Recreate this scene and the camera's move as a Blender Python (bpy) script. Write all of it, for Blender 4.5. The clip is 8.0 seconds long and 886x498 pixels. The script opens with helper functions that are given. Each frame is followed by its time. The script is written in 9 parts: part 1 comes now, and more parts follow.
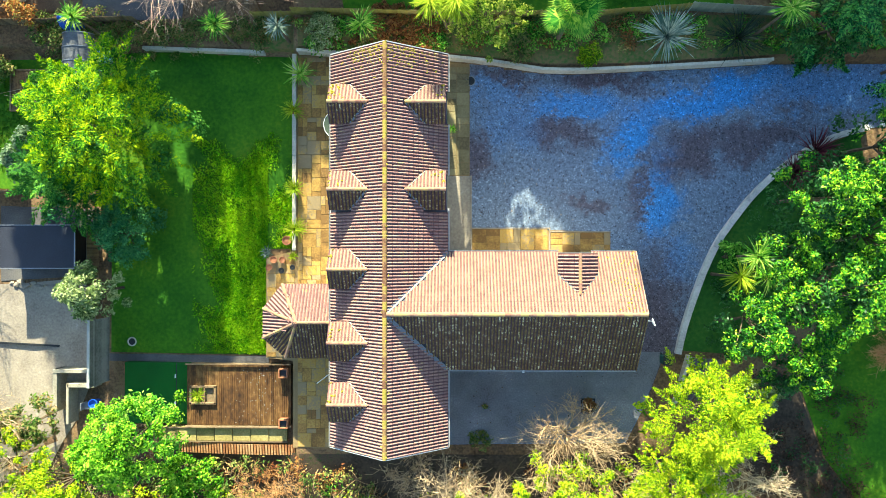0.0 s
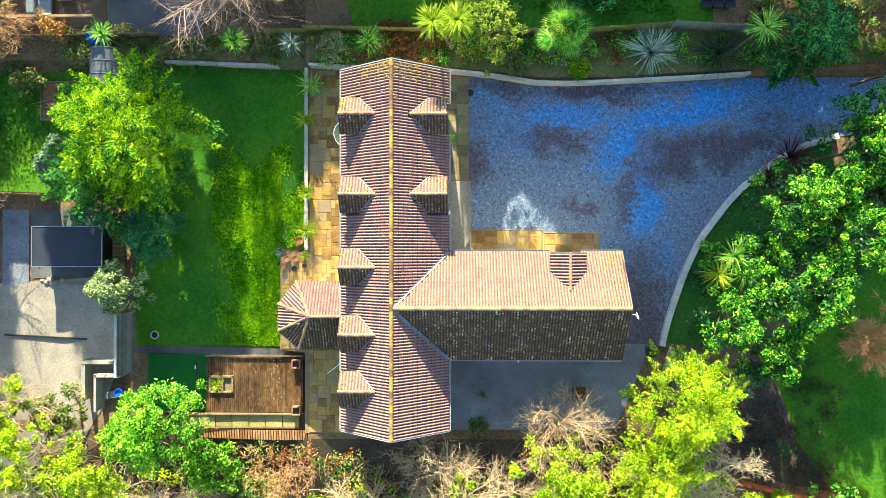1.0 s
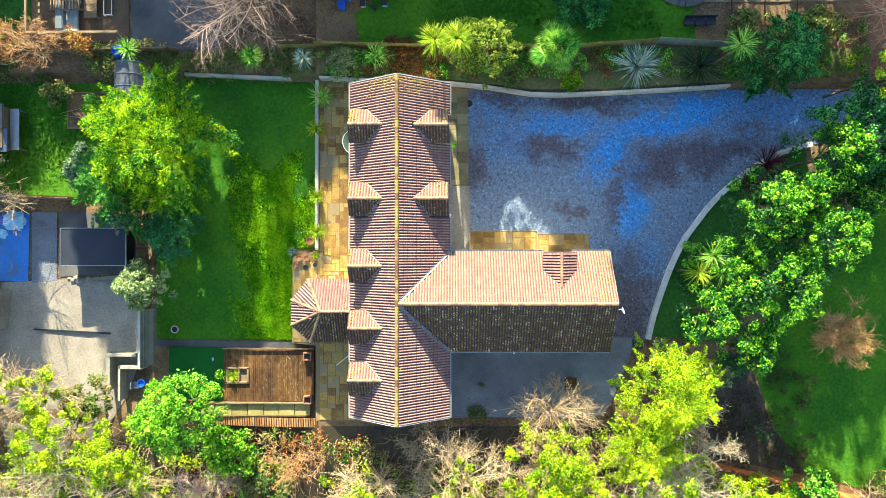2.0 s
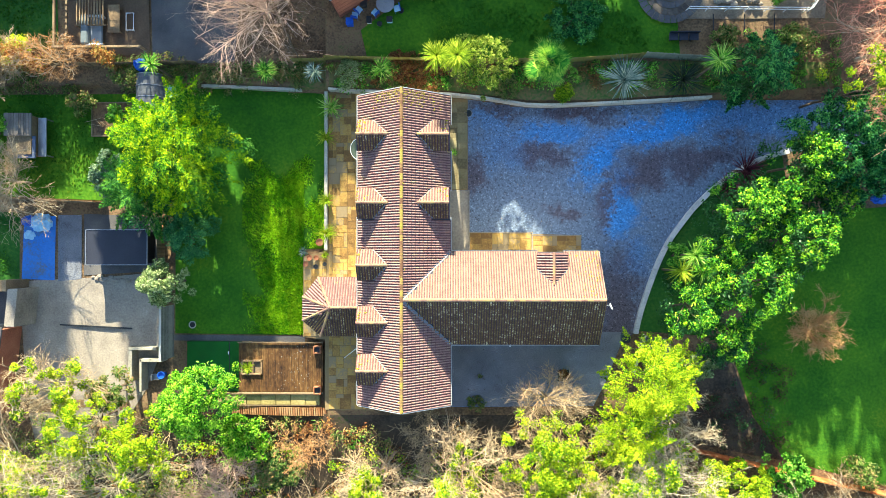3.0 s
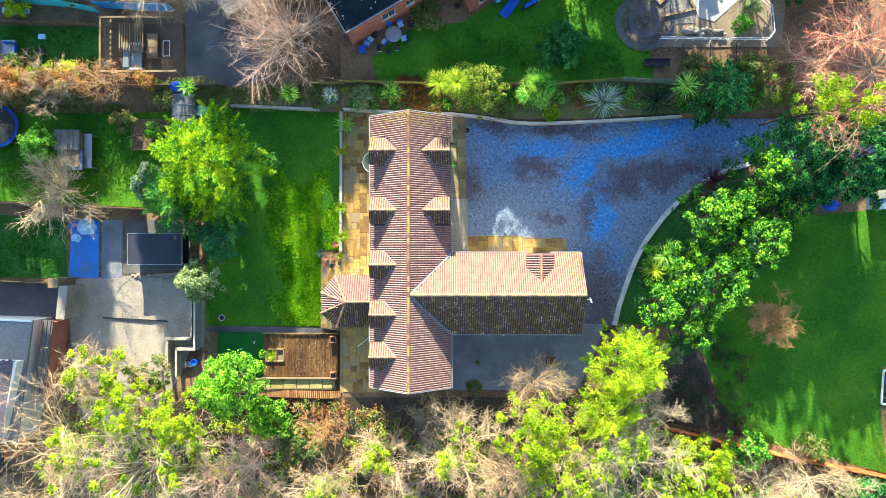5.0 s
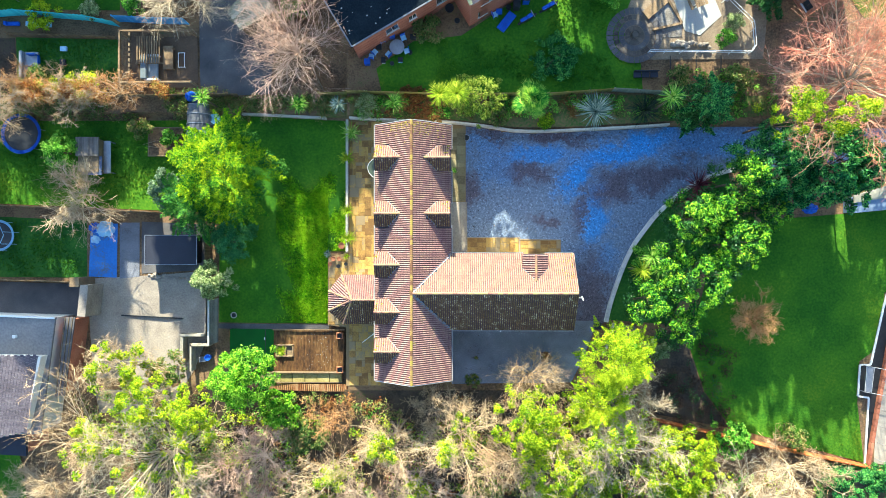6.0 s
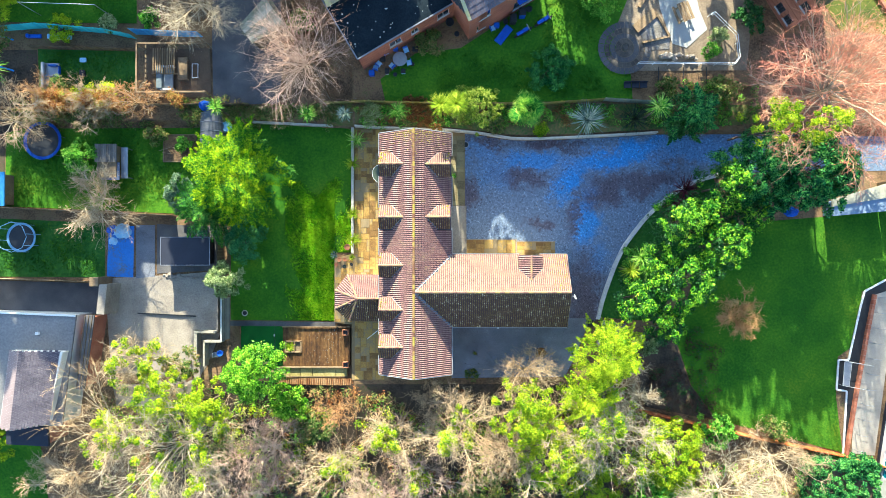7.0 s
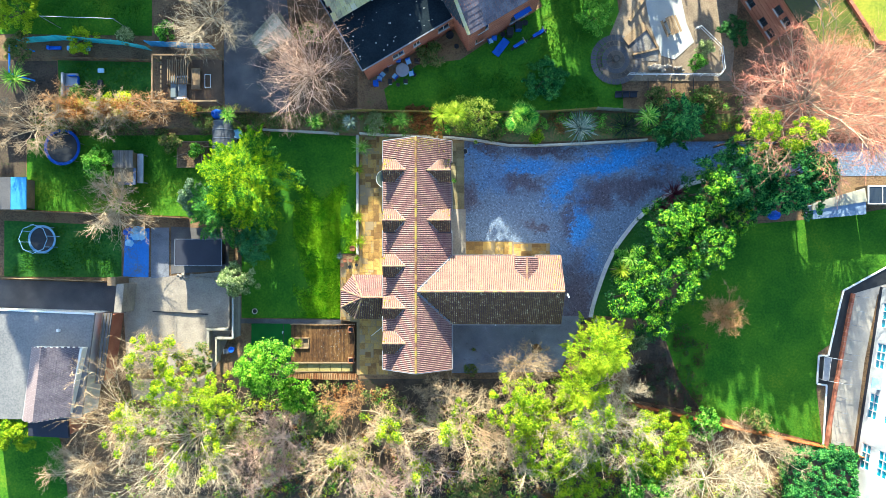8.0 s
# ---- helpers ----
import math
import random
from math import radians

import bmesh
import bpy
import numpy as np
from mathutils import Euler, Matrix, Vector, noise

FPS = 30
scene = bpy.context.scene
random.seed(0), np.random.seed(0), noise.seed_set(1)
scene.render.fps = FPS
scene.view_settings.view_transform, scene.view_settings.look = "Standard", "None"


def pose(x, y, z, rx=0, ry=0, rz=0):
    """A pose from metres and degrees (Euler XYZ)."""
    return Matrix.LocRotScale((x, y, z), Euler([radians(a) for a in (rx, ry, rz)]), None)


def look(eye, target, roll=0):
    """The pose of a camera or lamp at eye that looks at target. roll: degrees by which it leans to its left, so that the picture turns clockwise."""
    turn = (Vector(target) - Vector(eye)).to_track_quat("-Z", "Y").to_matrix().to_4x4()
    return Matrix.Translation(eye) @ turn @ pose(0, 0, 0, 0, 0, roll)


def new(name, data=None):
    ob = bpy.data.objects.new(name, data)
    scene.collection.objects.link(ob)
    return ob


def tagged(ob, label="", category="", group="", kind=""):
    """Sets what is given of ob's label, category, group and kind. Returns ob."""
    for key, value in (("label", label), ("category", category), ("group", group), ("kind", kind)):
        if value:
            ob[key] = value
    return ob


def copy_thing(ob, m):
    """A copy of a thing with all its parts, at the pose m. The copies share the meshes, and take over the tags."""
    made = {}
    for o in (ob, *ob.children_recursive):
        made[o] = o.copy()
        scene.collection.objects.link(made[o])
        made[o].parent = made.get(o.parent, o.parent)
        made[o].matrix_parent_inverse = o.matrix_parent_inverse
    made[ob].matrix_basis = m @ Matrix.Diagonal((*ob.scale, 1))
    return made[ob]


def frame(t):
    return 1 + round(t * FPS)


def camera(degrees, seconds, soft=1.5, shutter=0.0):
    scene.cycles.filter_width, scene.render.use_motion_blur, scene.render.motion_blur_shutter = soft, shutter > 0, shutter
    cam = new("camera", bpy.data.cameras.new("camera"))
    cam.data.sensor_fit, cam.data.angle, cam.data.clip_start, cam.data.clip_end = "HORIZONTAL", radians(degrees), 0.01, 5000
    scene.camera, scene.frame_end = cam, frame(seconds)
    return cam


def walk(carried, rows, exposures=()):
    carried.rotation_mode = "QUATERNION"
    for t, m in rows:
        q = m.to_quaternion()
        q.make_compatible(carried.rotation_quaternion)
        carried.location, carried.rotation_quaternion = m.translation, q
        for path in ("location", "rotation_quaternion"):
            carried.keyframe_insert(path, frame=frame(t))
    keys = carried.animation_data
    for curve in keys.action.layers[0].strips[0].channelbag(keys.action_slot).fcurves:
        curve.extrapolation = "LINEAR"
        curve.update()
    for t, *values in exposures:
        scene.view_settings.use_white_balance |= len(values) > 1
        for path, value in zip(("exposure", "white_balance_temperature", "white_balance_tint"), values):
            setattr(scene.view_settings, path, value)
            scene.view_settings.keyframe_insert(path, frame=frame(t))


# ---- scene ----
from mathutils import geometry

cam = camera(66.0, 8.0, soft=0.55)
ROWS = [
    (0.0, 0.000, 0.000, 44.000, 0.372, 1.041, 0.000),
    (0.5, -0.024, -0.025, 45.704, 0.373, 1.031, -0.002),
    (1.0, -0.046, -0.043, 47.419, 0.374, 1.022, -0.004),
    (1.5, -0.067, -0.056, 49.153, 0.375, 1.012, -0.007),
    (3.0, -0.123, -0.061, 54.461, 0.378, 0.983, -0.013),
    (3.5, -0.139, -0.051, 56.244, 0.380, 0.973, -0.015),
    (4.0, -0.154, -0.035, 58.019, 0.381, 0.963, -0.018),
    (4.5, -0.168, -0.013, 59.784, 0.382, 0.954, -0.020),
    (6.0, -0.201, 0.086, 65.052, 0.385, 0.925, -0.026),
    (6.5, -0.210, 0.131, 66.823, 0.387, 0.915, -0.029),
    (7.0, -0.217, 0.181, 68.610, 0.388, 0.905, -0.031),
    (7.5, -0.223, 0.237, 70.411, 0.389, 0.895, -0.033),
    (8.0, -0.228, 0.299, 72.222, 0.390, 0.886, -0.035),
]
walk(cam, [(t, pose(x, y, z, rx, ry, rz)) for t, x, y, z, rx, ry, rz in ROWS], exposures=((0.0, 2.2, 6700, -4), (4.0, 2.24, 6450, 2), (8.0, 2.2, 6040, 2)))

# ---- daylight: low winter sun and a clear sky ----
SUN_EL, SUN_AZ = radians(23.0), radians(-7.0)
SUN_FROM = Vector((math.sin(SUN_AZ) * math.cos(SUN_EL), math.cos(SUN_AZ) * math.cos(SUN_EL), math.sin(SUN_EL)))
world = bpy.data.worlds.new("world")
scene.world = world
world.use_nodes = True
wn = world.node_tree.nodes
sky = wn.new("ShaderNodeTexSky")
sky.sky_type = "NISHITA"
sky.sun_disc = False
sky.ozone_density = 3.0
sky.sun_elevation, sky.sun_rotation = SUN_EL, SUN_AZ
wn["Background"].inputs["Strength"].default_value = 0.113
world.node_tree.links.new(sky.outputs["Color"], wn["Background"].inputs["Color"])
sun_data = bpy.data.lights.new("sun", "SUN")
sun_data.energy, sun_data.angle, sun_data.color = 4.7, radians(0.5), (1.0, 0.905, 0.72)
sun = new("sun", sun_data)
sun.matrix_world = look(SUN_FROM * 80, (0, 0, 0))

# ---- materials ----


def mat(name, colours, scale=0.6, fine=9.0, rough=0.85, bump=0.25, metal=0.0, mixing=0.5, per="", spec=0.3, glow=0.0, spread=0.35, stretch=(1, 1, 1), depth=0.03, span=(0.3, 0.7), detail=5.0, ragged=0.5):
    """Two scales of noise through a ramp of colours, in metres of the world, with a fine relief.
    per: 'object' or 'island' shifts the ramp piece by piece. glow: light that leaves let through."""
    m = bpy.data.materials.new(name)
    m.use_nodes = True
    nt = m.node_tree
    n, l = nt.nodes, nt.links
    b = n["Principled BSDF"]
    b.inputs["Roughness"].default_value, b.inputs["Metallic"].default_value = rough, metal
    b.inputs["Specular IOR Level"].default_value = spec
    geo = n.new("ShaderNodeNewGeometry")
    mp = n.new("ShaderNodeMapping")
    mp.inputs["Scale"].default_value = stretch
    l.new(geo.outputs["Position"], mp.inputs["Vector"])
    a, c = n.new("ShaderNodeTexNoise"), n.new("ShaderNodeTexNoise")
    for t, s, d in ((a, scale, detail), (c, fine, 6.0)):
        t.inputs["Scale"].default_value, t.inputs["Detail"].default_value = s, d
        l.new(mp.outputs["Vector"], t.inputs["Vector"])
    a.inputs["Roughness"].default_value = ragged
    mx = n.new("ShaderNodeMix")
    mx.inputs[0].default_value = mixing
    l.new(a.outputs[0], mx.inputs[2])
    l.new(c.outputs[0], mx.inputs[3])
    value = mx.outputs[0]
    if per:
        info = n.new("ShaderNodeObjectInfo") if per == "object" else geo
        k = n.new("ShaderNodeMath")
        k.operation = "MULTIPLY_ADD"
        k.inputs[1].default_value, k.inputs[2].default_value = spread, -spread / 2
        l.new(info.outputs["Random" if per == "object" else "Random Per Island"], k.inputs[0])
        add = n.new("ShaderNodeMath")
        l.new(value, add.inputs[0])
        l.new(k.outputs[0], add.inputs[1])
        value = add.outputs[0]
    ramp = n.new("ShaderNodeValToRGB")
    e = ramp.color_ramp.elements
    e[0].position, e[1].position = span
    for i in range(1, len(colours) - 1):
        e.new(span[0] + (span[1] - span[0]) * i / (len(colours) - 1))
    for i, col in enumerate(colours):
        e[i].color = (*col, 1)
    l.new(value, ramp.inputs["Fac"])
    l.new(ramp.outputs["Color"], b.inputs["Base Color"])
    if bump:
        bp = n.new("ShaderNodeBump")
        bp.inputs["Strength"].default_value, bp.inputs["Distance"].default_value = bump, depth
        l.new(c.outputs[0], bp.inputs["Height"])
        l.new(bp.outputs["Normal"], b.inputs["Normal"])
    if glow:
        tr = n.new("ShaderNodeBsdfTranslucent")
        l.new(ramp.outputs["Color"], tr.inputs["Color"])
        ms = n.new("ShaderNodeMixShader")
        ms.inputs[0].default_value = glow
        l.new(b.outputs[0], ms.inputs[1])
        l.new(tr.outputs[0], ms.inputs[2])
        l.new(ms.outputs[0], n["Material Output"].inputs["Surface"])
    return m


def leafmat(name, *colours, glow=0.35, rough=0.68, spread=0.4, scale=0.55, span=(0.3, 0.7)):
    return mat(name, colours, scale, 2.6, rough, 0, per="island", glow=glow, spread=spread, mixing=0.3, spec=0.14, span=span)


def glassmat(name, tint, rough=0.06):
    m = bpy.data.materials.new(name)
    m.use_nodes = True
    b = m.node_tree.nodes["Principled BSDF"]
    b.inputs["Base Color"].default_value = (*tint, 1)
    b.inputs["Roughness"].default_value, b.inputs["Specular IOR Level"].default_value = rough, 0.8
    return m


M_SOIL = mat("leaf_litter", [(0.05, 0.03, 0.018), (0.12, 0.075, 0.04), (0.22, 0.135, 0.07), (0.09, 0.11, 0.03)], 0.5, 6, 0.95, 0.6, depth=0.08)
# earth for shaded beds and wood floor: the shade is in the colour
M_EARTH = mat("darkened_earth", [(0.02, 0.016, 0.012), (0.05, 0.038, 0.026), (0.085, 0.06, 0.04), (0.04, 0.06, 0.018)], 0.5, 6, 0.95, 0.5, depth=0.06)
M_LAWN = mat("lawn_grass", [(0.02, 0.08, 0.009), (0.033, 0.12, 0.01), (0.066, 0.175, 0.012), (0.14, 0.225, 0.015)], 0.22, 4.5, 0.9, 0.5, mixing=0.4, depth=0.1, spec=0.08, detail=8.0)
M_MOSSLAWN = mat("worn_lawn", [(0.02, 0.075, 0.016), (0.035, 0.12, 0.02), (0.085, 0.16, 0.026)], 0.3, 4, 0.9, 0.5, mixing=0.5, depth=0.08, spec=0.08)

def drive_material():
    """Blue-grey chippings, with bluer and browner worn areas, dark and pale single stones."""
    m = bpy.data.materials.new("gravel_drive")
    m.use_nodes = True
    n, l = m.node_tree.nodes, m.node_tree.links
    b = n["Principled BSDF"]
    b.inputs["Roughness"].default_value, b.inputs["Specular IOR Level"].default_value = 0.8, 0.15
    geo = n.new("ShaderNodeNewGeometry")
    warp = n.new("ShaderNodeTexNoise")
    warp.inputs["Scale"].default_value, warp.inputs["Detail"].default_value, warp.inputs["Roughness"].default_value = 0.5, 12.0, 0.75
    l.new(geo.outputs["Position"], warp.inputs["Vector"])
    shift = n.new("ShaderNodeVectorMath")
    shift.operation = "MULTIPLY_ADD"
    shift.inputs[1].default_value, shift.inputs[2].default_value = (7.0, 7.0, 0.0), (-3.5, -3.5, 0.0)
    l.new(warp.outputs["Color"], shift.inputs[0])
    place = n.new("ShaderNodeVectorMath")
    l.new(geo.outputs["Position"], place.inputs[0])
    l.new(shift.outputs[0], place.inputs[1])

    def areas(spots):
        total = None
        for x, y, rx, ry, turn, most in spots:
            mp = n.new("ShaderNodeMapping")
            mp.vector_type = "TEXTURE"
            mp.inputs["Location"].default_value = (x, y, 0)
            mp.inputs["Rotation"].default_value = (0, 0, radians(turn))
            mp.inputs["Scale"].default_value = (rx, ry, 4)
            l.new(place.outputs[0], mp.inputs["Vector"])
            ln = n.new("ShaderNodeVectorMath")
            ln.operation = "LENGTH"
            l.new(mp.outputs[0], ln.inputs[0])
            mr = n.new("ShaderNodeMapRange")
            mr.interpolation_type = "SMOOTHSTEP"
            mr.inputs["From Min"].default_value, mr.inputs["From Max"].default_value = 0.3, 1.3
            mr.inputs["To Min"].default_value, mr.inputs["To Max"].default_value = most, 0.0
            l.new(ln.outputs["Value"], mr.inputs["Value"])
            if total:
                mx = n.new("ShaderNodeMath")
                mx.operation = "MAXIMUM"
                l.new(total, mx.inputs[0])
                l.new(mr.outputs[0], mx.inputs[1])
                total = mx.outputs[0]
            else:
                total = mr.outputs[0]
        return total

    def mixed(a, c, f, kind="MIX"):
        mx = n.new("ShaderNodeMix")
        mx.data_type, mx.blend_type = "RGBA", kind
        for sock, val in ((mx.inputs[6], a), (mx.inputs[7], c), (mx.inputs[0], f)):
            if isinstance(val, bpy.types.NodeSocket):
                l.new(val, sock)
            else:
                sock.default_value = val
        return mx.outputs[2]

    blue = areas([(7.7, 9.5, 3.4, 0.9, 0, 0.75), (16.4, 10.1, 6.5, 1.25, 14, 1.0), (11.3, 7.3, 2.6, 1.2, 50, 1.0), (13.1, 3.6, 1.3, 3.2, -8, 0.9), (4.6, 8.6, 3.2, 1.8, 10, 0.3), (24.0, 10.5, 6.0, 1.6, 5, 0.5), (3.0, 10.4, 2.2, 1.0, 0, 0.3), (14.2, -0.5, 1.0, 2.0, -12, 0.4)])
    dark = areas([(9.6, 11.2, 3.6, 0.7, -3, 1.0), (6.8, 7.8, 3.0, 1.2, -12, 0.9), (1.3, 6.2, 1.6, 1.5, 0, 0.85), (8.5, 3.3, 1.9, 0.8, 10, 0.8), (15.3, 6.6, 3.0, 2.0, 20, 0.95), (19.5, 7.4, 4.2, 1.4, 15, 0.9), (11.9, 4.4, 0.6, 3.0, -10, 0.75), (3.4, 11.4, 2.6, 0.6, 0, 0.8), (12.7, -5.0, 2.4, 6.0, 0, 0.95)])
    col = mixed((0.15, 0.196, 0.27, 1), (0.055, 0.235, 0.54, 1), blue)
    col = mixed(col, (0.1, 0.082, 0.1, 1), dark)
    stones = n.new("ShaderNodeTexVoronoi")
    stones.inputs["Scale"].default_value = 19.0
    l.new(geo.outputs["Position"], stones.inputs["Vector"])
    tone = n.new("ShaderNodeValToRGB")
    e = tone.color_ramp.elements
    e[0].position, e[1].position = 0.05, 1.0
    e[0].color, e[1].color = (0.12, 0.1, 0.1, 1), (2.9, 2.9, 2.7, 1)
    e.new(0.22).color = (0.8, 0.78, 0.78, 1)
    e.new(0.8).color = (1.15, 1.15, 1.15, 1)
    l.new(stones.outputs["Color"], tone.inputs["Fac"])
    col = mixed(col, tone.outputs["Color"], 1.0, "MULTIPLY")
    grit = n.new("ShaderNodeTexNoise")
    grit.inputs["Scale"].default_value, grit.inputs["Detail"].default_value, grit.inputs["Roughness"].default_value = 4.0, 9.0, 0.8
    l.new(geo.outputs["Position"], grit.inputs["Vector"])
    rub = n.new("ShaderNodeValToRGB")
    e = rub.color_ramp.elements
    e[0].position, e[1].position = 0.36, 0.66
    e[0].color, e[1].color = (0.5, 0.47, 0.48, 1), (1.35, 1.35, 1.35, 1)
    e.new(0.5).color = (1, 1, 1, 1)
    l.new(grit.outputs[0], rub.inputs["Fac"])
    col = mixed(col, rub.outputs["Color"], 1.0, "MULTIPLY")
    l.new(col, b.inputs["Base Color"])
    bp = n.new("ShaderNodeBump")
    bp.inputs["Strength"].default_value, bp.inputs["Distance"].default_value = 0.6, 0.04
    l.new(grit.outputs[0], bp.inputs["Height"])
    l.new(bp.outputs["Normal"], b.inputs["Normal"])
    return m


M_DRIVE = drive_material()
M_TARMAC = mat("grey_tarmac", [(0.06, 0.058, 0.065), (0.14, 0.145, 0.165), (0.19, 0.2, 0.225), (0.32, 0.33, 0.35)], 0.35, 11, 0.85, 0.8, mixing=0.4, depth=0.04, detail=9.0, ragged=0.65)
# two grass colours: L_TURF has shade painted in, L_GRASS sunlight
L_TURF = leafmat("shaded_turf_blades", (0.024, 0.10, 0.008), (0.045, 0.155, 0.01), (0.085, 0.22, 0.014), glow=0.3, rough=0.9, spread=0.3)
L_GRASS = leafmat("sunlit_grass_blades", (0.07, 0.28, 0.006), (0.15, 0.42, 0.008), (0.3, 0.57, 0.01), (0.45, 0.66, 0.02), glow=0.34, rough=0.9, spread=0.35)
M_CONC = mat("old_concrete", [(0.12, 0.102, 0.085), (0.225, 0.19, 0.152), (0.31, 0.266, 0.21), (0.42, 0.39, 0.34)], 0.35, 7, 0.85, 0.3, mixing=0.35, detail=9.0, ragged=0.65)
M_ASPH = mat("grey_asphalt", [(0.055, 0.055, 0.06), (0.10, 0.095, 0.095), (0.16, 0.15, 0.14)], 0.5, 14, 0.85, 0.4, mixing=0.4)
M_SLAB = mat("sandstone_slab", [(0.17, 0.092, 0.028), (0.29, 0.165, 0.046), (0.41, 0.255, 0.065), (0.25, 0.185, 0.10)], 0.9, 9, 0.75, 0.25, per="object", spread=0.5, mixing=0.45)
# duller slab copy: the house's shade on the front path, put into the colour
M_SLAB_SHADE = mat("shade_dull_slab", [(0.13, 0.10, 0.05), (0.21, 0.17, 0.085), (0.28, 0.235, 0.12)], 0.9, 9, 0.8, 0.25, per="object", spread=0.35, mixing=0.45)
M_MORTAR = mat("mortar", [(0.18, 0.12, 0.06), (0.27, 0.19, 0.09)], 1.5, 15, 0.95, 0.3)
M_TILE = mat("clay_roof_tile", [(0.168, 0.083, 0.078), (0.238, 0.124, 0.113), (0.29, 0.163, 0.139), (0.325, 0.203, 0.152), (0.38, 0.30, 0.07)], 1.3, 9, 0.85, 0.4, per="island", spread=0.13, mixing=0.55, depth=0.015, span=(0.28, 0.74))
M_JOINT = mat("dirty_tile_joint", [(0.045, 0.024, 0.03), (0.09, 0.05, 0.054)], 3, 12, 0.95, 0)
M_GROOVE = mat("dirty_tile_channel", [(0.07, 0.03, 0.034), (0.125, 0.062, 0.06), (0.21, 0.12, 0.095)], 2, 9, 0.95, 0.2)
# tan tile copies for slopes facing the sun: sunlight put into the colour
M_TILE_OB = mat("sun_side_tile_single", [(0.19, 0.105, 0.077), (0.265, 0.155, 0.111), (0.31, 0.192, 0.135), (0.345, 0.229, 0.148), (0.42, 0.34, 0.06)], 1.3, 9, 0.85, 0.4, per="object", spread=0.08, mixing=0.55, depth=0.015, span=(0.28, 0.74))
M_TILE_TAN = mat("sun_side_roof_tile", [(0.19, 0.105, 0.077), (0.265, 0.155, 0.111), (0.31, 0.192, 0.135), (0.345, 0.229, 0.148), (0.42, 0.34, 0.06)], 1.3, 9, 0.85, 0.4, per="island", spread=0.1, mixing=0.55, depth=0.015, span=(0.28, 0.74))
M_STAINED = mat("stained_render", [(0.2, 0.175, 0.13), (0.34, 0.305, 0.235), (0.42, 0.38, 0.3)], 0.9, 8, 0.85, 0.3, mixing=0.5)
# dark tile copy for slopes away from the sun: painted shade, plus pale lichen
M_TILE_SHADE = mat("shade_side_roof_tile", [(0.09, 0.05, 0.02), (0.15, 0.088, 0.034), (0.205, 0.13, 0.05), (0.70, 0.60, 0.36)], 1.0, 7, 0.9, 0.4, per="island", spread=0.14, mixing=0.85, depth=0.02, span=(0.36, 0.70))
M_RIDGE = mat("mossy_ridge_tile", [(0.15, 0.072, 0.038), (0.24, 0.14, 0.06), (0.33, 0.235, 0.06), (0.28, 0.23, 0.04)], 1.6, 9, 0.9, 0.5, per="object", spread=0.45)
M_RENDER = mat("cream_render", [(0.62, 0.58, 0.5), (0.74, 0.70, 0.62)], 0.6, 12, 0.85, 0.15)
M_WHITE = mat("white_paint", [(0.68, 0.67, 0.64), (0.8, 0.8, 0.78)], 0.8, 12, 0.5, 0.08)
M_GUTTER = mat("grey_white_plastic", [(0.36, 0.36, 0.36), (0.46, 0.46, 0.46)], 1, 12, 0.5, 0.05)
M_OFFWHITE = mat("off_white_render", [(0.5, 0.5, 0.5), (0.62, 0.62, 0.61)], 0.6, 12, 0.85, 0.1)
M_WALLCAP = mat("whitewashed_coping", [(0.32, 0.29, 0.23), (0.48, 0.44, 0.36), (0.58, 0.54, 0.46)], 0.9, 8, 0.85, 0.3, mixing=0.5)
M_GREYWALL = mat("grey_block_coping", [(0.32, 0.32, 0.31), (0.5, 0.49, 0.46), (0.62, 0.60, 0.56)], 0.9, 8, 0.9, 0.3, per="object", spread=0.15)
M_LEAD = mat("lead_flashing", [(0.12, 0.13, 0.15), (0.2, 0.21, 0.24)], 1, 9, 0.6, 0.1)
M_GLASS = glassmat("window_glass", (0.03, 0.04, 0.05))
M_DECK = mat("weathered_decking", [(0.02, 0.009, 0.004), (0.065, 0.029, 0.009), (0.125, 0.06, 0.018), (0.23, 0.125, 0.042)], 0.6, 5, 0.8, 0.3, per="object", spread=0.07, stretch=(1.2, 0.55, 1), mixing=0.35, span=(0.33, 0.66), detail=9.0, ragged=0.7)
M_TIMBER = mat("pale_timber", [(0.15, 0.095, 0.05), (0.24, 0.16, 0.085), (0.33, 0.235, 0.135)], 1.2, 9, 0.8, 0.2, per="object", spread=0.3)
M_TROUGH = mat("mossy_trough_timber", [(0.15, 0.12, 0.04), (0.26, 0.21, 0.07), (0.36, 0.30, 0.12)], 1.0, 9, 0.85, 0.25, per="object", spread=0.25)
M_FENCE = mat("fence_timber", [(0.09, 0.065, 0.04), (0.17, 0.12, 0.07), (0.26, 0.19, 0.10)], 0.8, 8, 0.85, 0.3, per="object", spread=0.25)
M_RUST = mat("rusty_edging", [(0.24, 0.09, 0.035), (0.40, 0.19, 0.075), (0.52, 0.32, 0.15)], 1.4, 9, 0.8, 0.4, per="object", spread=0.3)
M_MAT = mat("artificial_grass", [(0.004, 0.06, 0.006), (0.008, 0.11, 0.012)], 0.6, 20, 0.9, 0.4)
M_BLACK = mat("black_felt", [(0.018, 0.02, 0.03), (0.03, 0.034, 0.05)], 0.6, 12, 0.6, 0.2)
M_DARK = mat("dark_plastic", [(0.012, 0.014, 0.016), (0.03, 0.032, 0.035)], 2, 15, 0.5, 0.1)
M_BRICK = mat("red_brick", [(0.22, 0.075, 0.045), (0.34, 0.125, 0.075), (0.44, 0.185, 0.11)], 0.7, 9, 0.9, 0.3, per="object", spread=0.3)
M_BLUE = mat("blue_plastic", [(0.01, 0.06, 0.35), (0.015, 0.12, 0.55)], 1.5, 9, 0.45, 0.15)
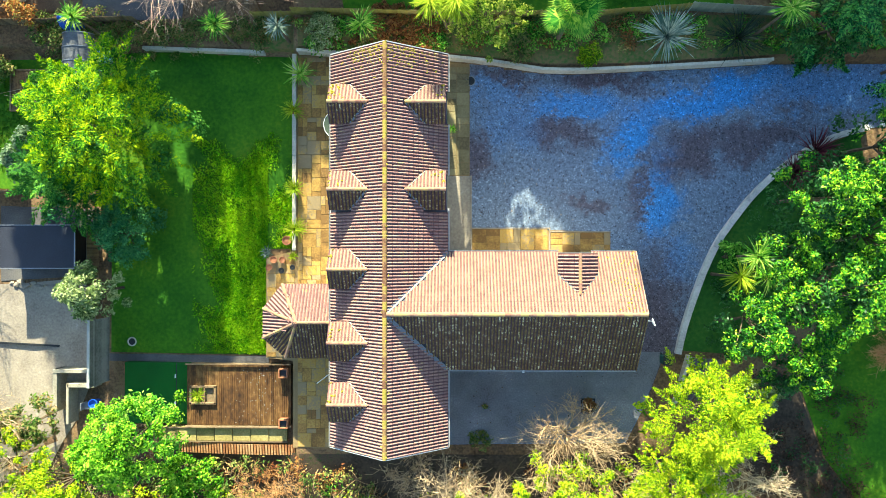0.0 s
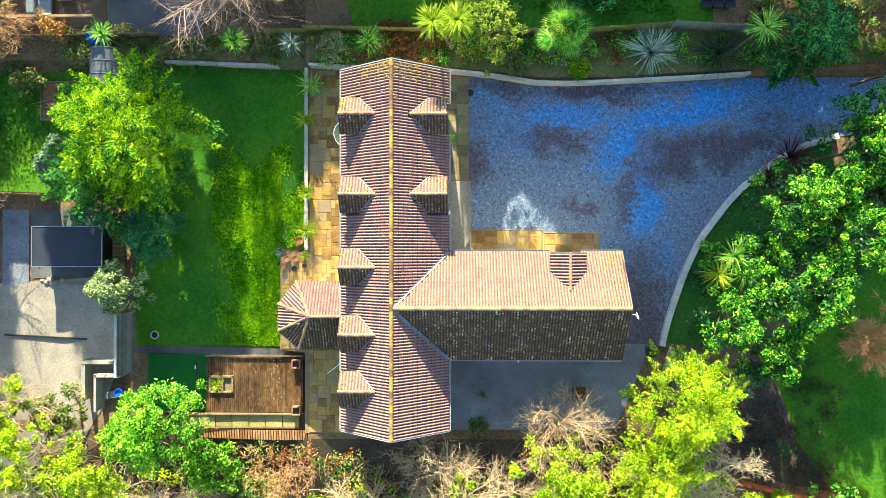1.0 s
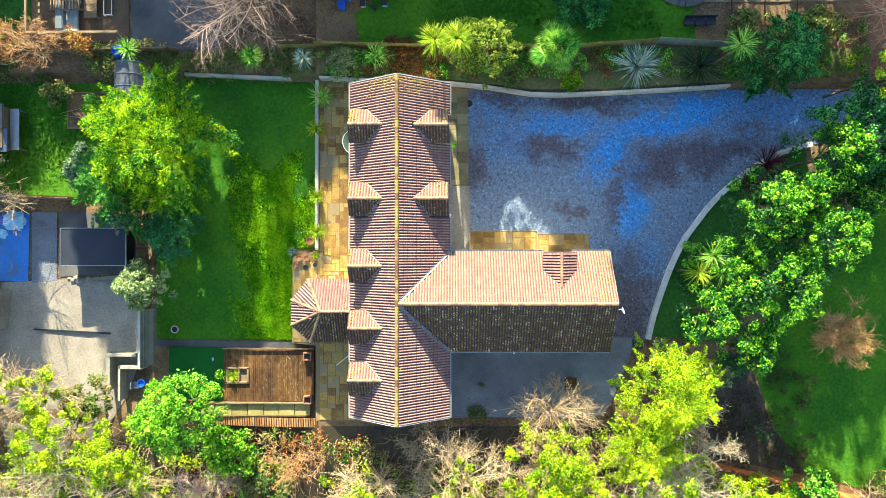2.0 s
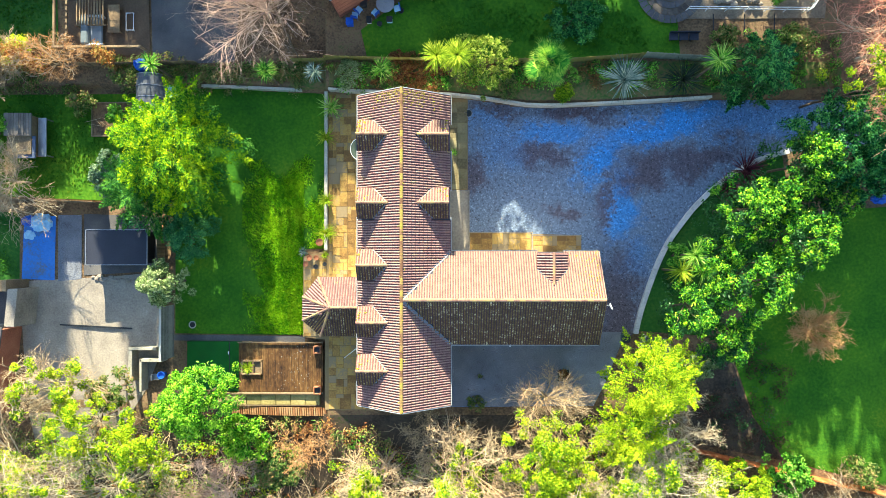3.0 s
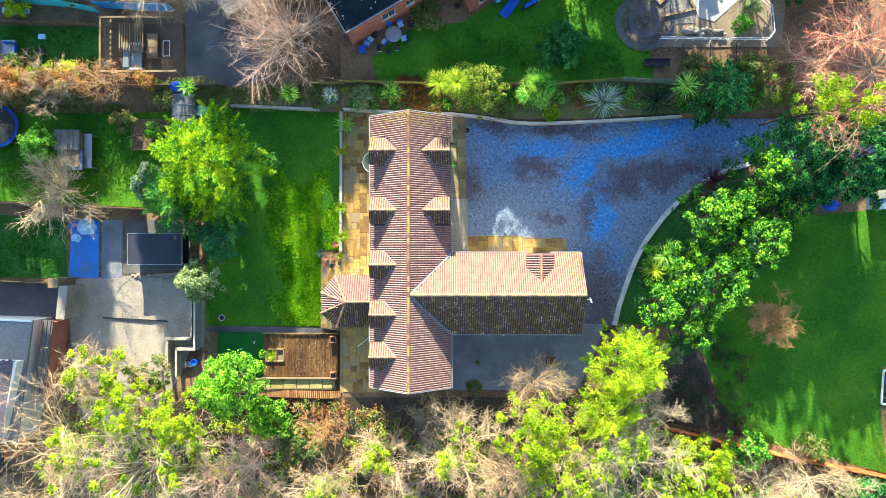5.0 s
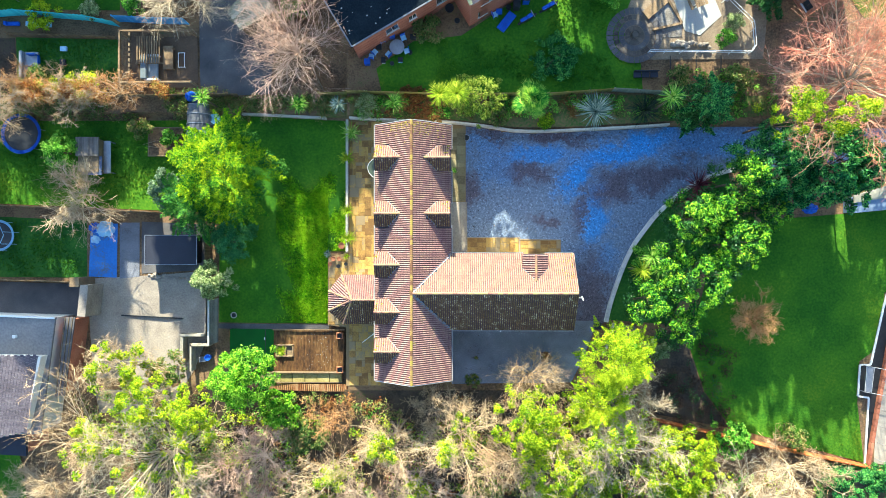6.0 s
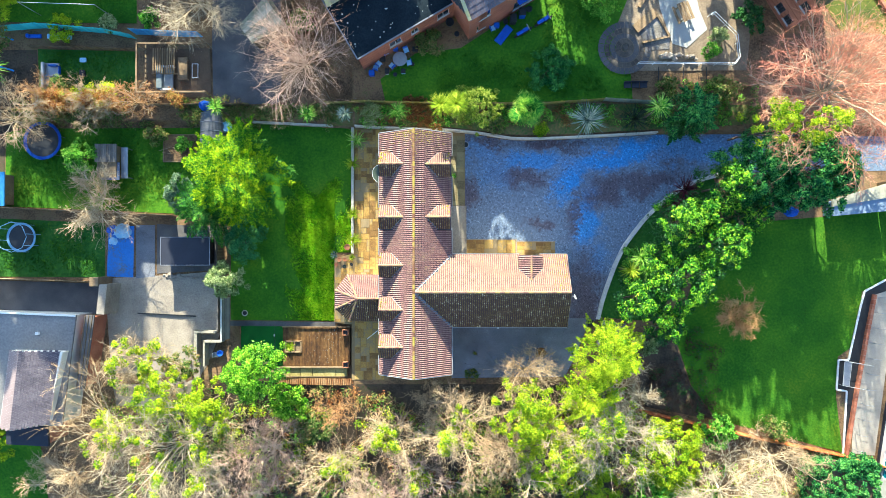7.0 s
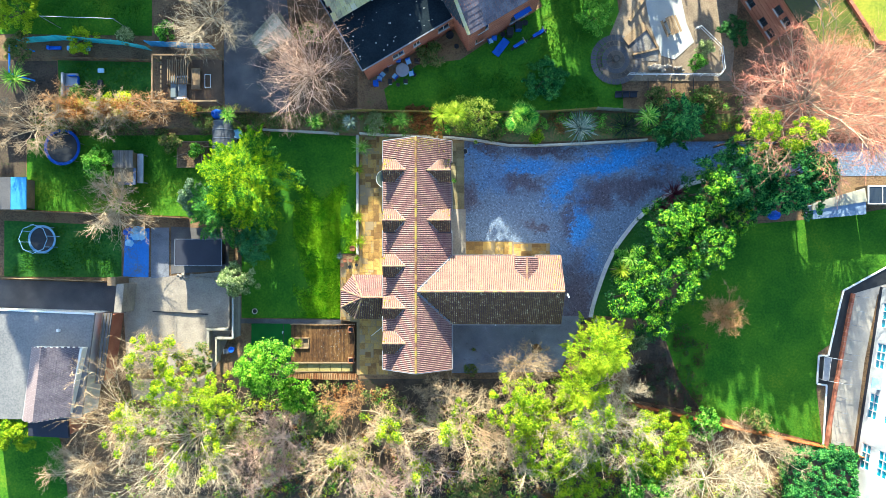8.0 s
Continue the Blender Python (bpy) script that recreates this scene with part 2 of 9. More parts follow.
M_LTBLUE = mat("pale_blue_sheet", [(0.2, 0.42, 0.62), (0.4, 0.62, 0.75)], 1.5, 9, 0.5, 0.15)
M_SKYBLUE = mat("bright_blue_paint", [(0.02, 0.2, 0.7), (0.05, 0.34, 0.85)], 1.5, 9, 0.45, 0.1)
M_TEAL = mat("teal_painted_board", [(0.05, 0.42, 0.46), (0.10, 0.6, 0.6)], 0.8, 9, 0.7, 0.15, per="object", spread=0.3)
M_STEEL = mat("grey_metal", [(0.25, 0.26, 0.28), (0.38, 0.39, 0.41)], 2, 15, 0.4, 0.1, metal=0.6)
M_TERRACOTTA = mat("terracotta", [(0.26, 0.10, 0.05), (0.38, 0.16, 0.08)], 3, 15, 0.8, 0.2)
M_PALEPAVE = mat("pale_paving", [(0.32, 0.32, 0.29), (0.42, 0.42, 0.385)], 0.6, 9, 0.85, 0.15)
M_BARK = mat("brown_bark", [(0.05, 0.035, 0.022), (0.11, 0.08, 0.05), (0.17, 0.13, 0.09)], 3, 20, 0.9, 0.5)
M_PALEBARK = mat("pale_bark", [(0.26, 0.19, 0.115), (0.42, 0.33, 0.21), (0.58, 0.50, 0.36)], 2, 20, 0.9, 0.4)
M_PINKTWIG = mat("pinkish_brown_twigs", [(0.33, 0.19, 0.13), (0.46, 0.30, 0.215), (0.64, 0.49, 0.36)], 0.35, 9, 0.9, 0, mixing=0.3)
M_TANTWIG = mat("tan_twigs", [(0.27, 0.165, 0.085), (0.46, 0.32, 0.18), (0.62, 0.49, 0.30)], 0.25, 9, 0.9, 0, mixing=0.3)
M_REDTWIG = mat("reddish_twigs", [(0.42, 0.10, 0.06), (0.58, 0.19, 0.115), (0.62, 0.31, 0.19), (0.66, 0.47, 0.31)], 0.35, 3, 0.9, 0, mixing=0.5)
M_RUSTTWIG = mat("rust_twigs", [(0.34, 0.14, 0.05), (0.5, 0.26, 0.10), (0.58, 0.38, 0.2)], 1, 6, 0.9, 0)
L_YELLOW = leafmat("yellow_green_needles", (0.012, 0.09, 0.006), (0.07, 0.26, 0.005), (0.27, 0.46, 0.004), (0.50, 0.60, 0.006), glow=0.22, spread=0.28, scale=0.9, span=(0.35, 0.65))
L_TEALG = leafmat("blue_green_leaves", (0.022, 0.12, 0.04), (0.055, 0.22, 0.07), (0.12, 0.34, 0.10), glow=0.2, rough=0.6)
L_SAGE = leafmat("sage_leaves", (0.05, 0.11, 0.05), (0.12, 0.21, 0.10), (0.26, 0.34, 0.20), glow=0.25)
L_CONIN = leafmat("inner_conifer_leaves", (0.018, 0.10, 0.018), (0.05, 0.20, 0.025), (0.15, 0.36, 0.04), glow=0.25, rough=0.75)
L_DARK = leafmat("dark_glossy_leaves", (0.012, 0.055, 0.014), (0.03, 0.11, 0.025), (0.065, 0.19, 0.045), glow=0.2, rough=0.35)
L_GREEN = leafmat("mid_green_leaves", (0.015, 0.10, 0.01), (0.07, 0.28, 0.02), (0.2, 0.5, 0.05), (0.36, 0.6, 0.09))
L_SPRING = leafmat("spring_green_leaves", (0.02, 0.11, 0.006), (0.09, 0.31, 0.012), (0.27, 0.55, 0.03), (0.46, 0.68, 0.07), spread=0.34, scale=1.0, span=(0.33, 0.67))
L_LIME = leafmat("lime_leaves", (0.06, 0.165, 0.008), (0.21, 0.38, 0.01), (0.43, 0.55, 0.014), (0.56, 0.62, 0.03))
L_OLIVE = leafmat("grey_green_leaves", (0.08, 0.14, 0.04), (0.19, 0.27, 0.09), (0.36, 0.43, 0.18), (0.50, 0.54, 0.28))
L_MAG = leafmat("evergreen_leaves", (0.008, 0.06, 0.008), (0.03, 0.17, 0.015), (0.13, 0.42, 0.025), (0.44, 0.70, 0.04), glow=0.3, rough=0.4, spread=0.34, scale=1.3, span=(0.36, 0.66))
L_EMERALD = leafmat("emerald_leaves", (0.005, 0.05, 0.014), (0.016, 0.13, 0.035), (0.05, 0.27, 0.06), (0.17, 0.46, 0.09), glow=0.24, rough=0.45, spread=0.5)
L_BRAMBLE = leafmat("bramble_leaves", (0.04, 0.10, 0.02), (0.12, 0.21, 0.04), (0.24, 0.28, 0.08), (0.36, 0.24, 0.10))
L_AIRY = leafmat("olive_green_leaves", (0.05, 0.12, 0.01), (0.15, 0.26, 0.02), (0.33, 0.42, 0.05), (0.48, 0.52, 0.10))
L_RUSTY = leafmat("dead_fern", (0.12, 0.04, 0.018), (0.26, 0.10, 0.035), (0.38, 0.19, 0.06), (0.10, 0.12, 0.03))
L_LITTER = leafmat("fallen_leaves_brown", (0.03, 0.018, 0.012), (0.07, 0.042, 0.028), (0.15, 0.085, 0.05), glow=0.1, rough=0.9)
L_ORANGE = leafmat("rust_orange_leaves", (0.28, 0.10, 0.03), (0.48, 0.20, 0.05), (0.56, 0.36, 0.12), (0.3, 0.34, 0.05))
L_BLADE = leafmat("strap_leaves", (0.03, 0.15, 0.02), (0.11, 0.34, 0.03), (0.28, 0.52, 0.06), (0.52, 0.64, 0.16))
L_BLADE_Y = leafmat("yellow_strap_leaves", (0.13, 0.24, 0.01), (0.30, 0.42, 0.02), (0.50, 0.55, 0.05))
L_BLADE_S = leafmat("silver_strap_leaves", (0.08, 0.15, 0.11), (0.24, 0.32, 0.25), (0.52, 0.56, 0.42))
L_BLADE_D = leafmat("dark_strap_leaves", (0.015, 0.03, 0.02), (0.035, 0.06, 0.035), (0.09, 0.11, 0.06))
L_BLADE_P = leafmat("purple_strap_leaves", (0.06, 0.015, 0.025), (0.13, 0.03, 0.045), (0.24, 0.08, 0.09))
L_PALM = leafmat("fan_palm_leaves", (0.02, 0.15, 0.015), (0.08, 0.3, 0.03), (0.25, 0.48, 0.05), (0.42, 0.58, 0.08))

# ---- making meshes ----


def mesh_of(name, verts, faces, material=None, smooth=False):
    me = bpy.data.meshes.new(name)
    me.from_pydata(verts, [], faces)
    if smooth:
        me.polygons.foreach_set("use_smooth", [True] * len(me.polygons))
    if material:
        me.materials.append(material)
    me.update()
    return me


def quads(name, v, material, sides=4):
    """A mesh from an array of corner points, four (or three) to a face."""
    v = np.asarray(v, dtype=np.float32).reshape(-1, 3)
    n = len(v) // sides
    me = bpy.data.meshes.new(name)
    me.vertices.add(len(v))
    me.vertices.foreach_set("co", v.ravel())
    me.loops.add(len(v))
    me.loops.foreach_set("vertex_index", np.arange(len(v), dtype=np.int32))
    me.polygons.add(n)
    me.polygons.foreach_set("loop_start", np.arange(n, dtype=np.int32) * sides)
    me.materials.append(material)
    me.update(calc_edges=True)
    return me


def thing(name, at=(0, 0, 0), label="", category="", group="", kind=""):
    ob = new(name)
    ob.empty_display_size = 0.2
    ob.matrix_basis = Matrix.Translation(at)
    return tagged(ob, label, category, group, kind)


def part(name, data, material, parent, label="", kind=""):
    """Links a mesh or bmesh, given in the world's metres, as one mesh object under a thing or a part."""
    if isinstance(data, bmesh.types.BMesh):
        me = bpy.data.meshes.new(name)
        data.to_mesh(me)
        data.free()
        data = me
    if material and not data.materials:
        data.materials.append(material)
    ob = new(name, data)
    if parent:
        ob.parent = parent
        if parent.type == "EMPTY":
            ob.matrix_parent_inverse = parent.matrix_basis.inverted()
    return tagged(ob, label, kind=kind)


def box(bm, x0, x1, y0, y1, z0, z1, bevel=0.0):
    r = bmesh.ops.create_cube(bm, size=1.0, matrix=Matrix.Translation(((x0 + x1) / 2, (y0 + y1) / 2, (z0 + z1) / 2)) @ Matrix.Diagonal((abs(x1 - x0), abs(y1 - y0), abs(z1 - z0), 1)))
    if bevel:
        edges = list({e for v in r["verts"] for e in v.link_edges})
        bmesh.ops.bevel(bm, geom=edges, offset=bevel, segments=1, affect="EDGES")
    return bm


def boxm(x0, x1, y0, y1, z0, z1, bevel=0.0):
    return box(bmesh.new(), x0, x1, y0, y1, z0, z1, bevel)


def beam(bm, a, b, w, h):
    """A square bar from a to b."""
    a, b = Vector(a), Vector(b)
    d = b - a
    m = Matrix.Translation((a + b) / 2) @ d.to_track_quat("Z", "Y").to_matrix().to_4x4() @ Matrix.Diagonal((w, h, d.length, 1))
    bmesh.ops.create_cube(bm, size=1.0, matrix=m)
    return bm


def rod(bm, a, b, r0, r1=None, sides=8):
    a, b = Vector(a), Vector(b)
    d = b - a
    m = Matrix.Translation((a + b) / 2) @ d.to_track_quat("Z", "Y").to_matrix().to_4x4()
    bmesh.ops.create_cone(bm, cap_ends=True, segments=sides, radius1=r0, radius2=r0 if r1 is None else r1, depth=d.length, matrix=m)
    return bm


def prism(poly, z0, z1):
    """A solid on a polygon of the plan (anticlockwise)."""
    bm = bmesh.new()
    lo = [bm.verts.new((x, y, z0)) for x, y in poly]
    hi = [bm.verts.new((x, y, z1)) for x, y in poly]
    n = len(poly)
    bm.faces.new(hi)
    bm.faces.new(lo[::-1])
    for i in range(n):
        bm.faces.new((lo[i], lo[(i + 1) % n], hi[(i + 1) % n], hi[i]))
    bmesh.ops.recalc_face_normals(bm, faces=bm.faces)
    return bm


def ring(bm, c, r, tube, n=32, sides=6):
    cs = []
    for i in range(n):
        a = 2 * math.pi * i / n
        cs.append([bm.verts.new((c[0] + (r + tube * math.cos(b)) * math.cos(a), c[1] + (r + tube * math.cos(b)) * math.sin(a), c[2] + tube * math.sin(b))) for b in (2 * math.pi * k / sides for k in range(sides))])
    for i in range(n):
        for k in range(sides):
            bm.faces.new((cs[i][k], cs[(i + 1) % n][k], cs[(i + 1) % n][(k + 1) % sides], cs[i][(k + 1) % sides]))
    return bm


# ---- the lie of the land ----
WALL_N = [(-60, 14.2), (-20.9, 13.7), (-12.5, 13.1), (-10.1, 12.95), (-7.9, 12.8), (-0.5, 12.5), (2.3, 12.2), (5.5, 11.67), (7.3, 11.6), (10.4, 11.7), (15.7, 11.95), (20.0, 12.2), (60, 12.6)]


def clamp01(v):
    return min(max(v, 0.0), 1.0)


def wall_n(x):
    return float(np.interp(x, [p[0] for p in WALL_N], [p[1] for p in WALL_N]))


def lie(x, y):
    """Height of the ground."""
    z = 0.0
    if x < -10.35:
        z -= 0.7 + 1.9 * clamp01((-10.35 - x) / 18.25)
    w = wall_n(x)
    z += 0.8 * clamp01((y - w - 0.02) / 0.2) + 0.5 * clamp01((y - 13.5) / 7.5)
    z -= 2.0 * clamp01((-12.9 - y) / 8) * clamp01((22 - x) / 5)
    return z


def lines(lo, hi, step, extra):
    v = sorted(set([round(a, 3) for a in np.arange(lo, hi + 0.01, step)] + extra))
    return v


gx = lines(-72, 72, 1.0, [-900, -400, -180, -100, 100, 180, 400, 900, -10.42, -10.3, -28.6])
gy = lines(-56, 62, 1.0, [-900, -400, -180, -90, 100, 180, 400, 900, -12.9, -20.9] + [round(11.0 + 0.2 * k, 2) for k in range(18)])
gv = [(x, y, lie(x, y) + (0.05 * noise.noise(Vector((x * 0.5, y * 0.5, 0))) if y < -13.5 or y > 13.5 else 0) - 0.03) for y in gy for x in gx]
nx = len(gx)
gf = [(j * nx + i, j * nx + i + 1, (j + 1) * nx + i + 1, (j + 1) * nx + i) for j in range(len(gy) - 1) for i in range(nx - 1)]
tagged(part("ground", mesh_of("ground", gv, gf, M_SOIL, True), None, None), "bare earth and brown leaf litter round the plots", "ground", kind="structure")


def patch(name, poly, material, up=0.02, step=1.5, label="", category="ground", kind="structure"):
    """A thin sheet of ground cover that follows the lie of the land."""
    bm = bmesh.new()
    vs = [bm.verts.new((x, y, 0)) for x, y in poly]
    for tri in geometry.tessellate_polygon([[Vector((x, y, 0)) for x, y in poly]]):
        bm.faces.new([vs[i] for i in tri])
    for k in (0, 1):
        lo, hi = min(p[k] for p in poly), max(p[k] for p in poly)
        for s in np.arange(math.floor(lo) + step, hi, step):
            co, no = [0, 0, 0], [0, 0, 0]
            co[k], no[k] = s, 1
            bmesh.ops.bisect_plane(bm, geom=bm.verts[:] + bm.edges[:] + bm.faces[:], plane_co=co, plane_no=no)
    for v in bm.verts:
        v.co.z = lie(v.co.x, v.co.y) + up
    bmesh.ops.recalc_face_normals(bm, faces=bm.faces)
    for f in bm.faces:
        if f.normal.z < 0:
            f.normal_flip()
    ob = part(name, bm, material, None)
    return tagged(ob, label, category, kind=kind)


def smooth_line(pts, n=6):
    """Catmull-Rom through the points."""
    p = [Vector(q) for q in pts]
    p = [p[0] * 2 - p[1]] + p + [p[-1] * 2 - p[-2]]
    out = []
    for i in range(1, len(p) - 2):
        for k in range(n):
            t = k / n
            a, b, c, d = p[i - 1], p[i], p[i + 1], p[i + 2]
            out.append(0.5 * (2 * b + (c - a) * t + (2 * a - 5 * b + 4 * c - d) * t * t + (3 * b - a - 3 * c + d) * t ** 3))
    out.append(p[-2])
    return out

# ---- ground covers ----
EAST_WALL = [(14.15, -6.4), (14.55, -4.7), (15.2, -2.75), (15.95, -0.78), (16.85, 1.0), (17.75, 2.25), (18.85, 3.65), (20.3, 5.05), (21.7, 6.15), (23.1, 7.0), (24.5, 7.55), (26.2, 8.0)]
east_line = smooth_line([(x, y, 0) for x, y in EAST_WALL], 5)
drive_poly = [(-0.42, 12.35)] + [(x, y - 0.1) for x, y in WALL_N if 0 < x < 30] + [(30, 12.1), (60, 11.5), (60, 8.6), (30, 8.3)]
drive_poly += [(v.x, v.y) for v in reversed(east_line)] + [(13.2, -7.0), (12.1, -9.8), (10.9, -12.15), (-0.42, -12.3)]
patch("drive", drive_poly[::-1], M_DRIVE, 0.0, 2.0, "blue-grey gravel drive with darker worn tracks", "drive")
patch("rear_yard", [(-0.4, -6.3), (13.3, -6.3), (13.15, -7.0), (12.05, -9.8), (10.85, -12.1), (-0.4, -12.25)], M_TARMAC, 0.006, 3.0, "grey tarmac yard beside the house", "yard")
patch("lawn", [(-18.5, 13.6), (-10.6, 12.9), (-10.6, 0.3), (-12.3, 0.3), (-12.3, -6.7), (-23.4, -6.7), (-23.4, 13.6)], M_LAWN, 0.02, 1.0, "mown green lawn behind the house", "lawn")
patch("dark_yard", [(-62, 21.5), (-43.4, 21.3), (-43.4, 14.8), (-46, 13.2), (-47.6, 13.0), (-47.6, 5.2), (-62, 5.4)], M_EARTH, 0.015, 2.0, "dark yard beside the neighbours' gardens", "yard")
patch("lawn", [(-47.5, 13.4), (-27, 13.4), (-23.6, 13.4), (-23.6, 4.4), (-29.3, 4.4), (-47.5, 5.2)], M_LAWN, 0.01, 1.0, "neighbour's mown lawn with sun and shade", "lawn")
patch("lawn", [(-50, 4.0), (-36.9, 3.4), (-36.9, -2.3), (-50, -2.2)], M_MOSSLAWN, 0.01, 2.0, "neighbour's short worn lawn round a trampoline", "lawn")
patch("lawn", [(-43.3, 21.4), (-33, 21.1), (-33, 16.9), (-43.3, 17.2)], M_MOSSLAWN, 0.02, 1.0, "shaded lawn beside a pergola", "lawn")
patch("lawn", [(-60, 34), (-33, 34), (-33, 24), (-60, 24.5)], M_LAWN, 0.02, 2.0, "green lawn behind a painted fence", "lawn")
patch("lawn", [(-7, 15.3), (1, 15.2), (17.5, 15.3), (17.2, 18.5), (15.5, 21), (17, 25), (15, 40), (4, 40), (9, 26), (0.5, 20.5), (-4, 20), (-7.5, 17.5)], M_LAWN, 0.02, 1.5, "lawn below a brick house", "lawn")
patch("lawn", [(22, -8.5), (23.8, -2), (25, 2), (30, 3.3), (40, 4.1), (48, 5.5), (48, -1), (40.4, -3.6), (39.8, -8.8), (38, -10.1), (37.8, -14), (38.4, -19.6), (26, -16.4), (23.5, -13)], M_LAWN, 0.02, 1.5, "wide shaded lawn with patches of sun", "lawn")
patch("lawn", [(14.35, -6.2), (15.4, -2.7), (17.05, 1.0), (19.0, 3.55), (21.8, 6.05), (25.8, 7.8), (26.5, 3), (22, -3), (20, -6.6)], M_MOSSLAWN, 0.02, 2.0, "rough grass bank under the trees", "bank")
patch("bank_grass", [(-13, 13.2), (-9, 13.1), (-0.5, 12.75), (5.5, 12.0), (10.4, 12.0), (20, 12.5), (30, 13), (30, 14.8), (14, 15.0), (-13, 15.0)], mat("mossy_bank_soil", [(0.03, 0.07, 0.015), (0.07, 0.12, 0.025), (0.17, 0.12, 0.05), (0.13, 0.19, 0.03)], 0.6, 5, 0.95, 0.5), 0.06, 0.5, "mossy green planted bank behind the wall", "bank")
patch("concrete_yard", [(-36.9, -2.4), (-29.2, -2.0), (-24.6, -1.6), (-24.6, -8.2), (-26, -11.5), (-29, -16), (-36, -16)], M_CONC, 0.02, 2.0, "cracked pale concrete yard", "yard")
patch("paved_path", [(-33.6, 3.2), (-31.6, 3.2), (-31.6, -2.2), (-33.6, -2.4)], M_TARMAC, 0.03, 2.0, "grey paved path", "path")
patch("paved_path", [(-31.4, 3.3), (-24.7, 3.0), (-24.7, -1.5), (-31.4, -1.9)], M_ASPH, 0.015, 2.0, "grey paving round a low black shed", "path")
patch("blue_paving", [(-36.5, 3.1), (-33.8, 3.1), (-33.9, -2.3), (-36.7, -2.2)], mat("blue_painted_paving", [(0.12, 0.115, 0.11), (0.09, 0.14, 0.22), (0.035, 0.17, 0.5), (0.05, 0.2, 0.55), (0.13, 0.13, 0.12)], 0.45, 6, 0.8, 0.2, mixing=0.35, detail=9.0, ragged=0.7), 0.03, 2.0, "blue-stained paving", "paving")
patch("track", [(-25, 40), (-19.5, 40), (-17.3, 21.5), (-18, 15.5), (-25, 15.5)], M_ASPH, 0.02, 2.0, "grey track beside a bare tree", "track")
patch("dirt_path", [(-24.5, -6.8), (-12.3, -6.8), (-12.3, -7.3), (-24.5, -7.3)], M_ASPH, 0.03, 2.0, "dark path along the deck", "path")
# bed and wood floor are coloured darker to carry tree and house shade
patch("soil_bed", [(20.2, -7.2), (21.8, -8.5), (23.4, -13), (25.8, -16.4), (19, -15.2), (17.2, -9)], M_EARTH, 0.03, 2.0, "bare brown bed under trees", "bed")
patch("wood_floor", [(-24, -13.0), (14, -12.9), (17, -15.6), (18, -27), (-34, -27), (-32, -17)], M_EARTH, 0.02, 2.0, "wood floor earth coloured dark for the shade on it", "ground")
patch("lawn", [(-58, -18.2), (-45.6, -18.0), (-44.6, -21.5), (-43.6, -30), (-58, -30)], M_LAWN, 0.02, 2.0, "shaded lawn behind the flat-roofed house", "lawn")
patch("terrace", [(15.2, 18.2), (28.6, 18.2), (29.5, 30), (19.5, 40), (17.2, 26), (15.6, 22)], mat("terrace_paving", [(0.11, 0.08, 0.055), (0.22, 0.165, 0.11), (0.33, 0.26, 0.17)], 0.8, 8, 0.85, 0.25), 0.03, 2.0, "worn tan paved terrace", "terrace")
patch("lawn", [(37.9, 31.0), (43.6, 22.2), (60, 21.2), (60, 40), (33, 40)], mat("sunlit_meadow", [(0.10, 0.15, 0.012), (0.22, 0.24, 0.02), (0.33, 0.30, 0.03)], 0.5, 5, 0.9, 0.6), 0.02, 2.0, "yellowed sunny grass behind a brick kerb", "lawn")
patch("lawn", [(36.2, 24.5), (38, 21.5), (43.2, 20.9), (43.2, 22.0), (37.4, 31.0), (33, 31)], mat("olive_moss_grass", [(0.03, 0.05, 0.008), (0.08, 0.10, 0.012), (0.14, 0.14, 0.02)], 0.5, 5, 0.9, 0.6), 0.025, 2.0, "olive mossy grass beside a brick building", "lawn")
patch("dirt_bank", [(29, 13.0), (60, 13.2), (60, 20.2), (43, 21.4), (38.6, 22), (30.2, 21.5)], mat("dry_leafy_earth", [(0.07, 0.04, 0.024), (0.15, 0.087, 0.05), (0.22, 0.13, 0.075), (0.11, 0.1, 0.04)], 0.5, 6, 0.95, 0.5), 0.03, 2.0, "dry brown leafy earth under bare trees", "bank")
patch("walkway", [(41.4, -3.7), (48, -0.6), (48, -3), (44.2, -4), (42.8, -11), (41.6, -19.9), (39.3, -19.7), (39.7, -13.4), (40.5, -8.5), (41.1, -4.6)], mat("pale_walkway", [(0.30, 0.27, 0.23), (0.42, 0.38, 0.33)], 0.5, 8, 0.85, 0.2), 0.03, 2.0, "pale grey paved walkway beside a white building", "walkway")


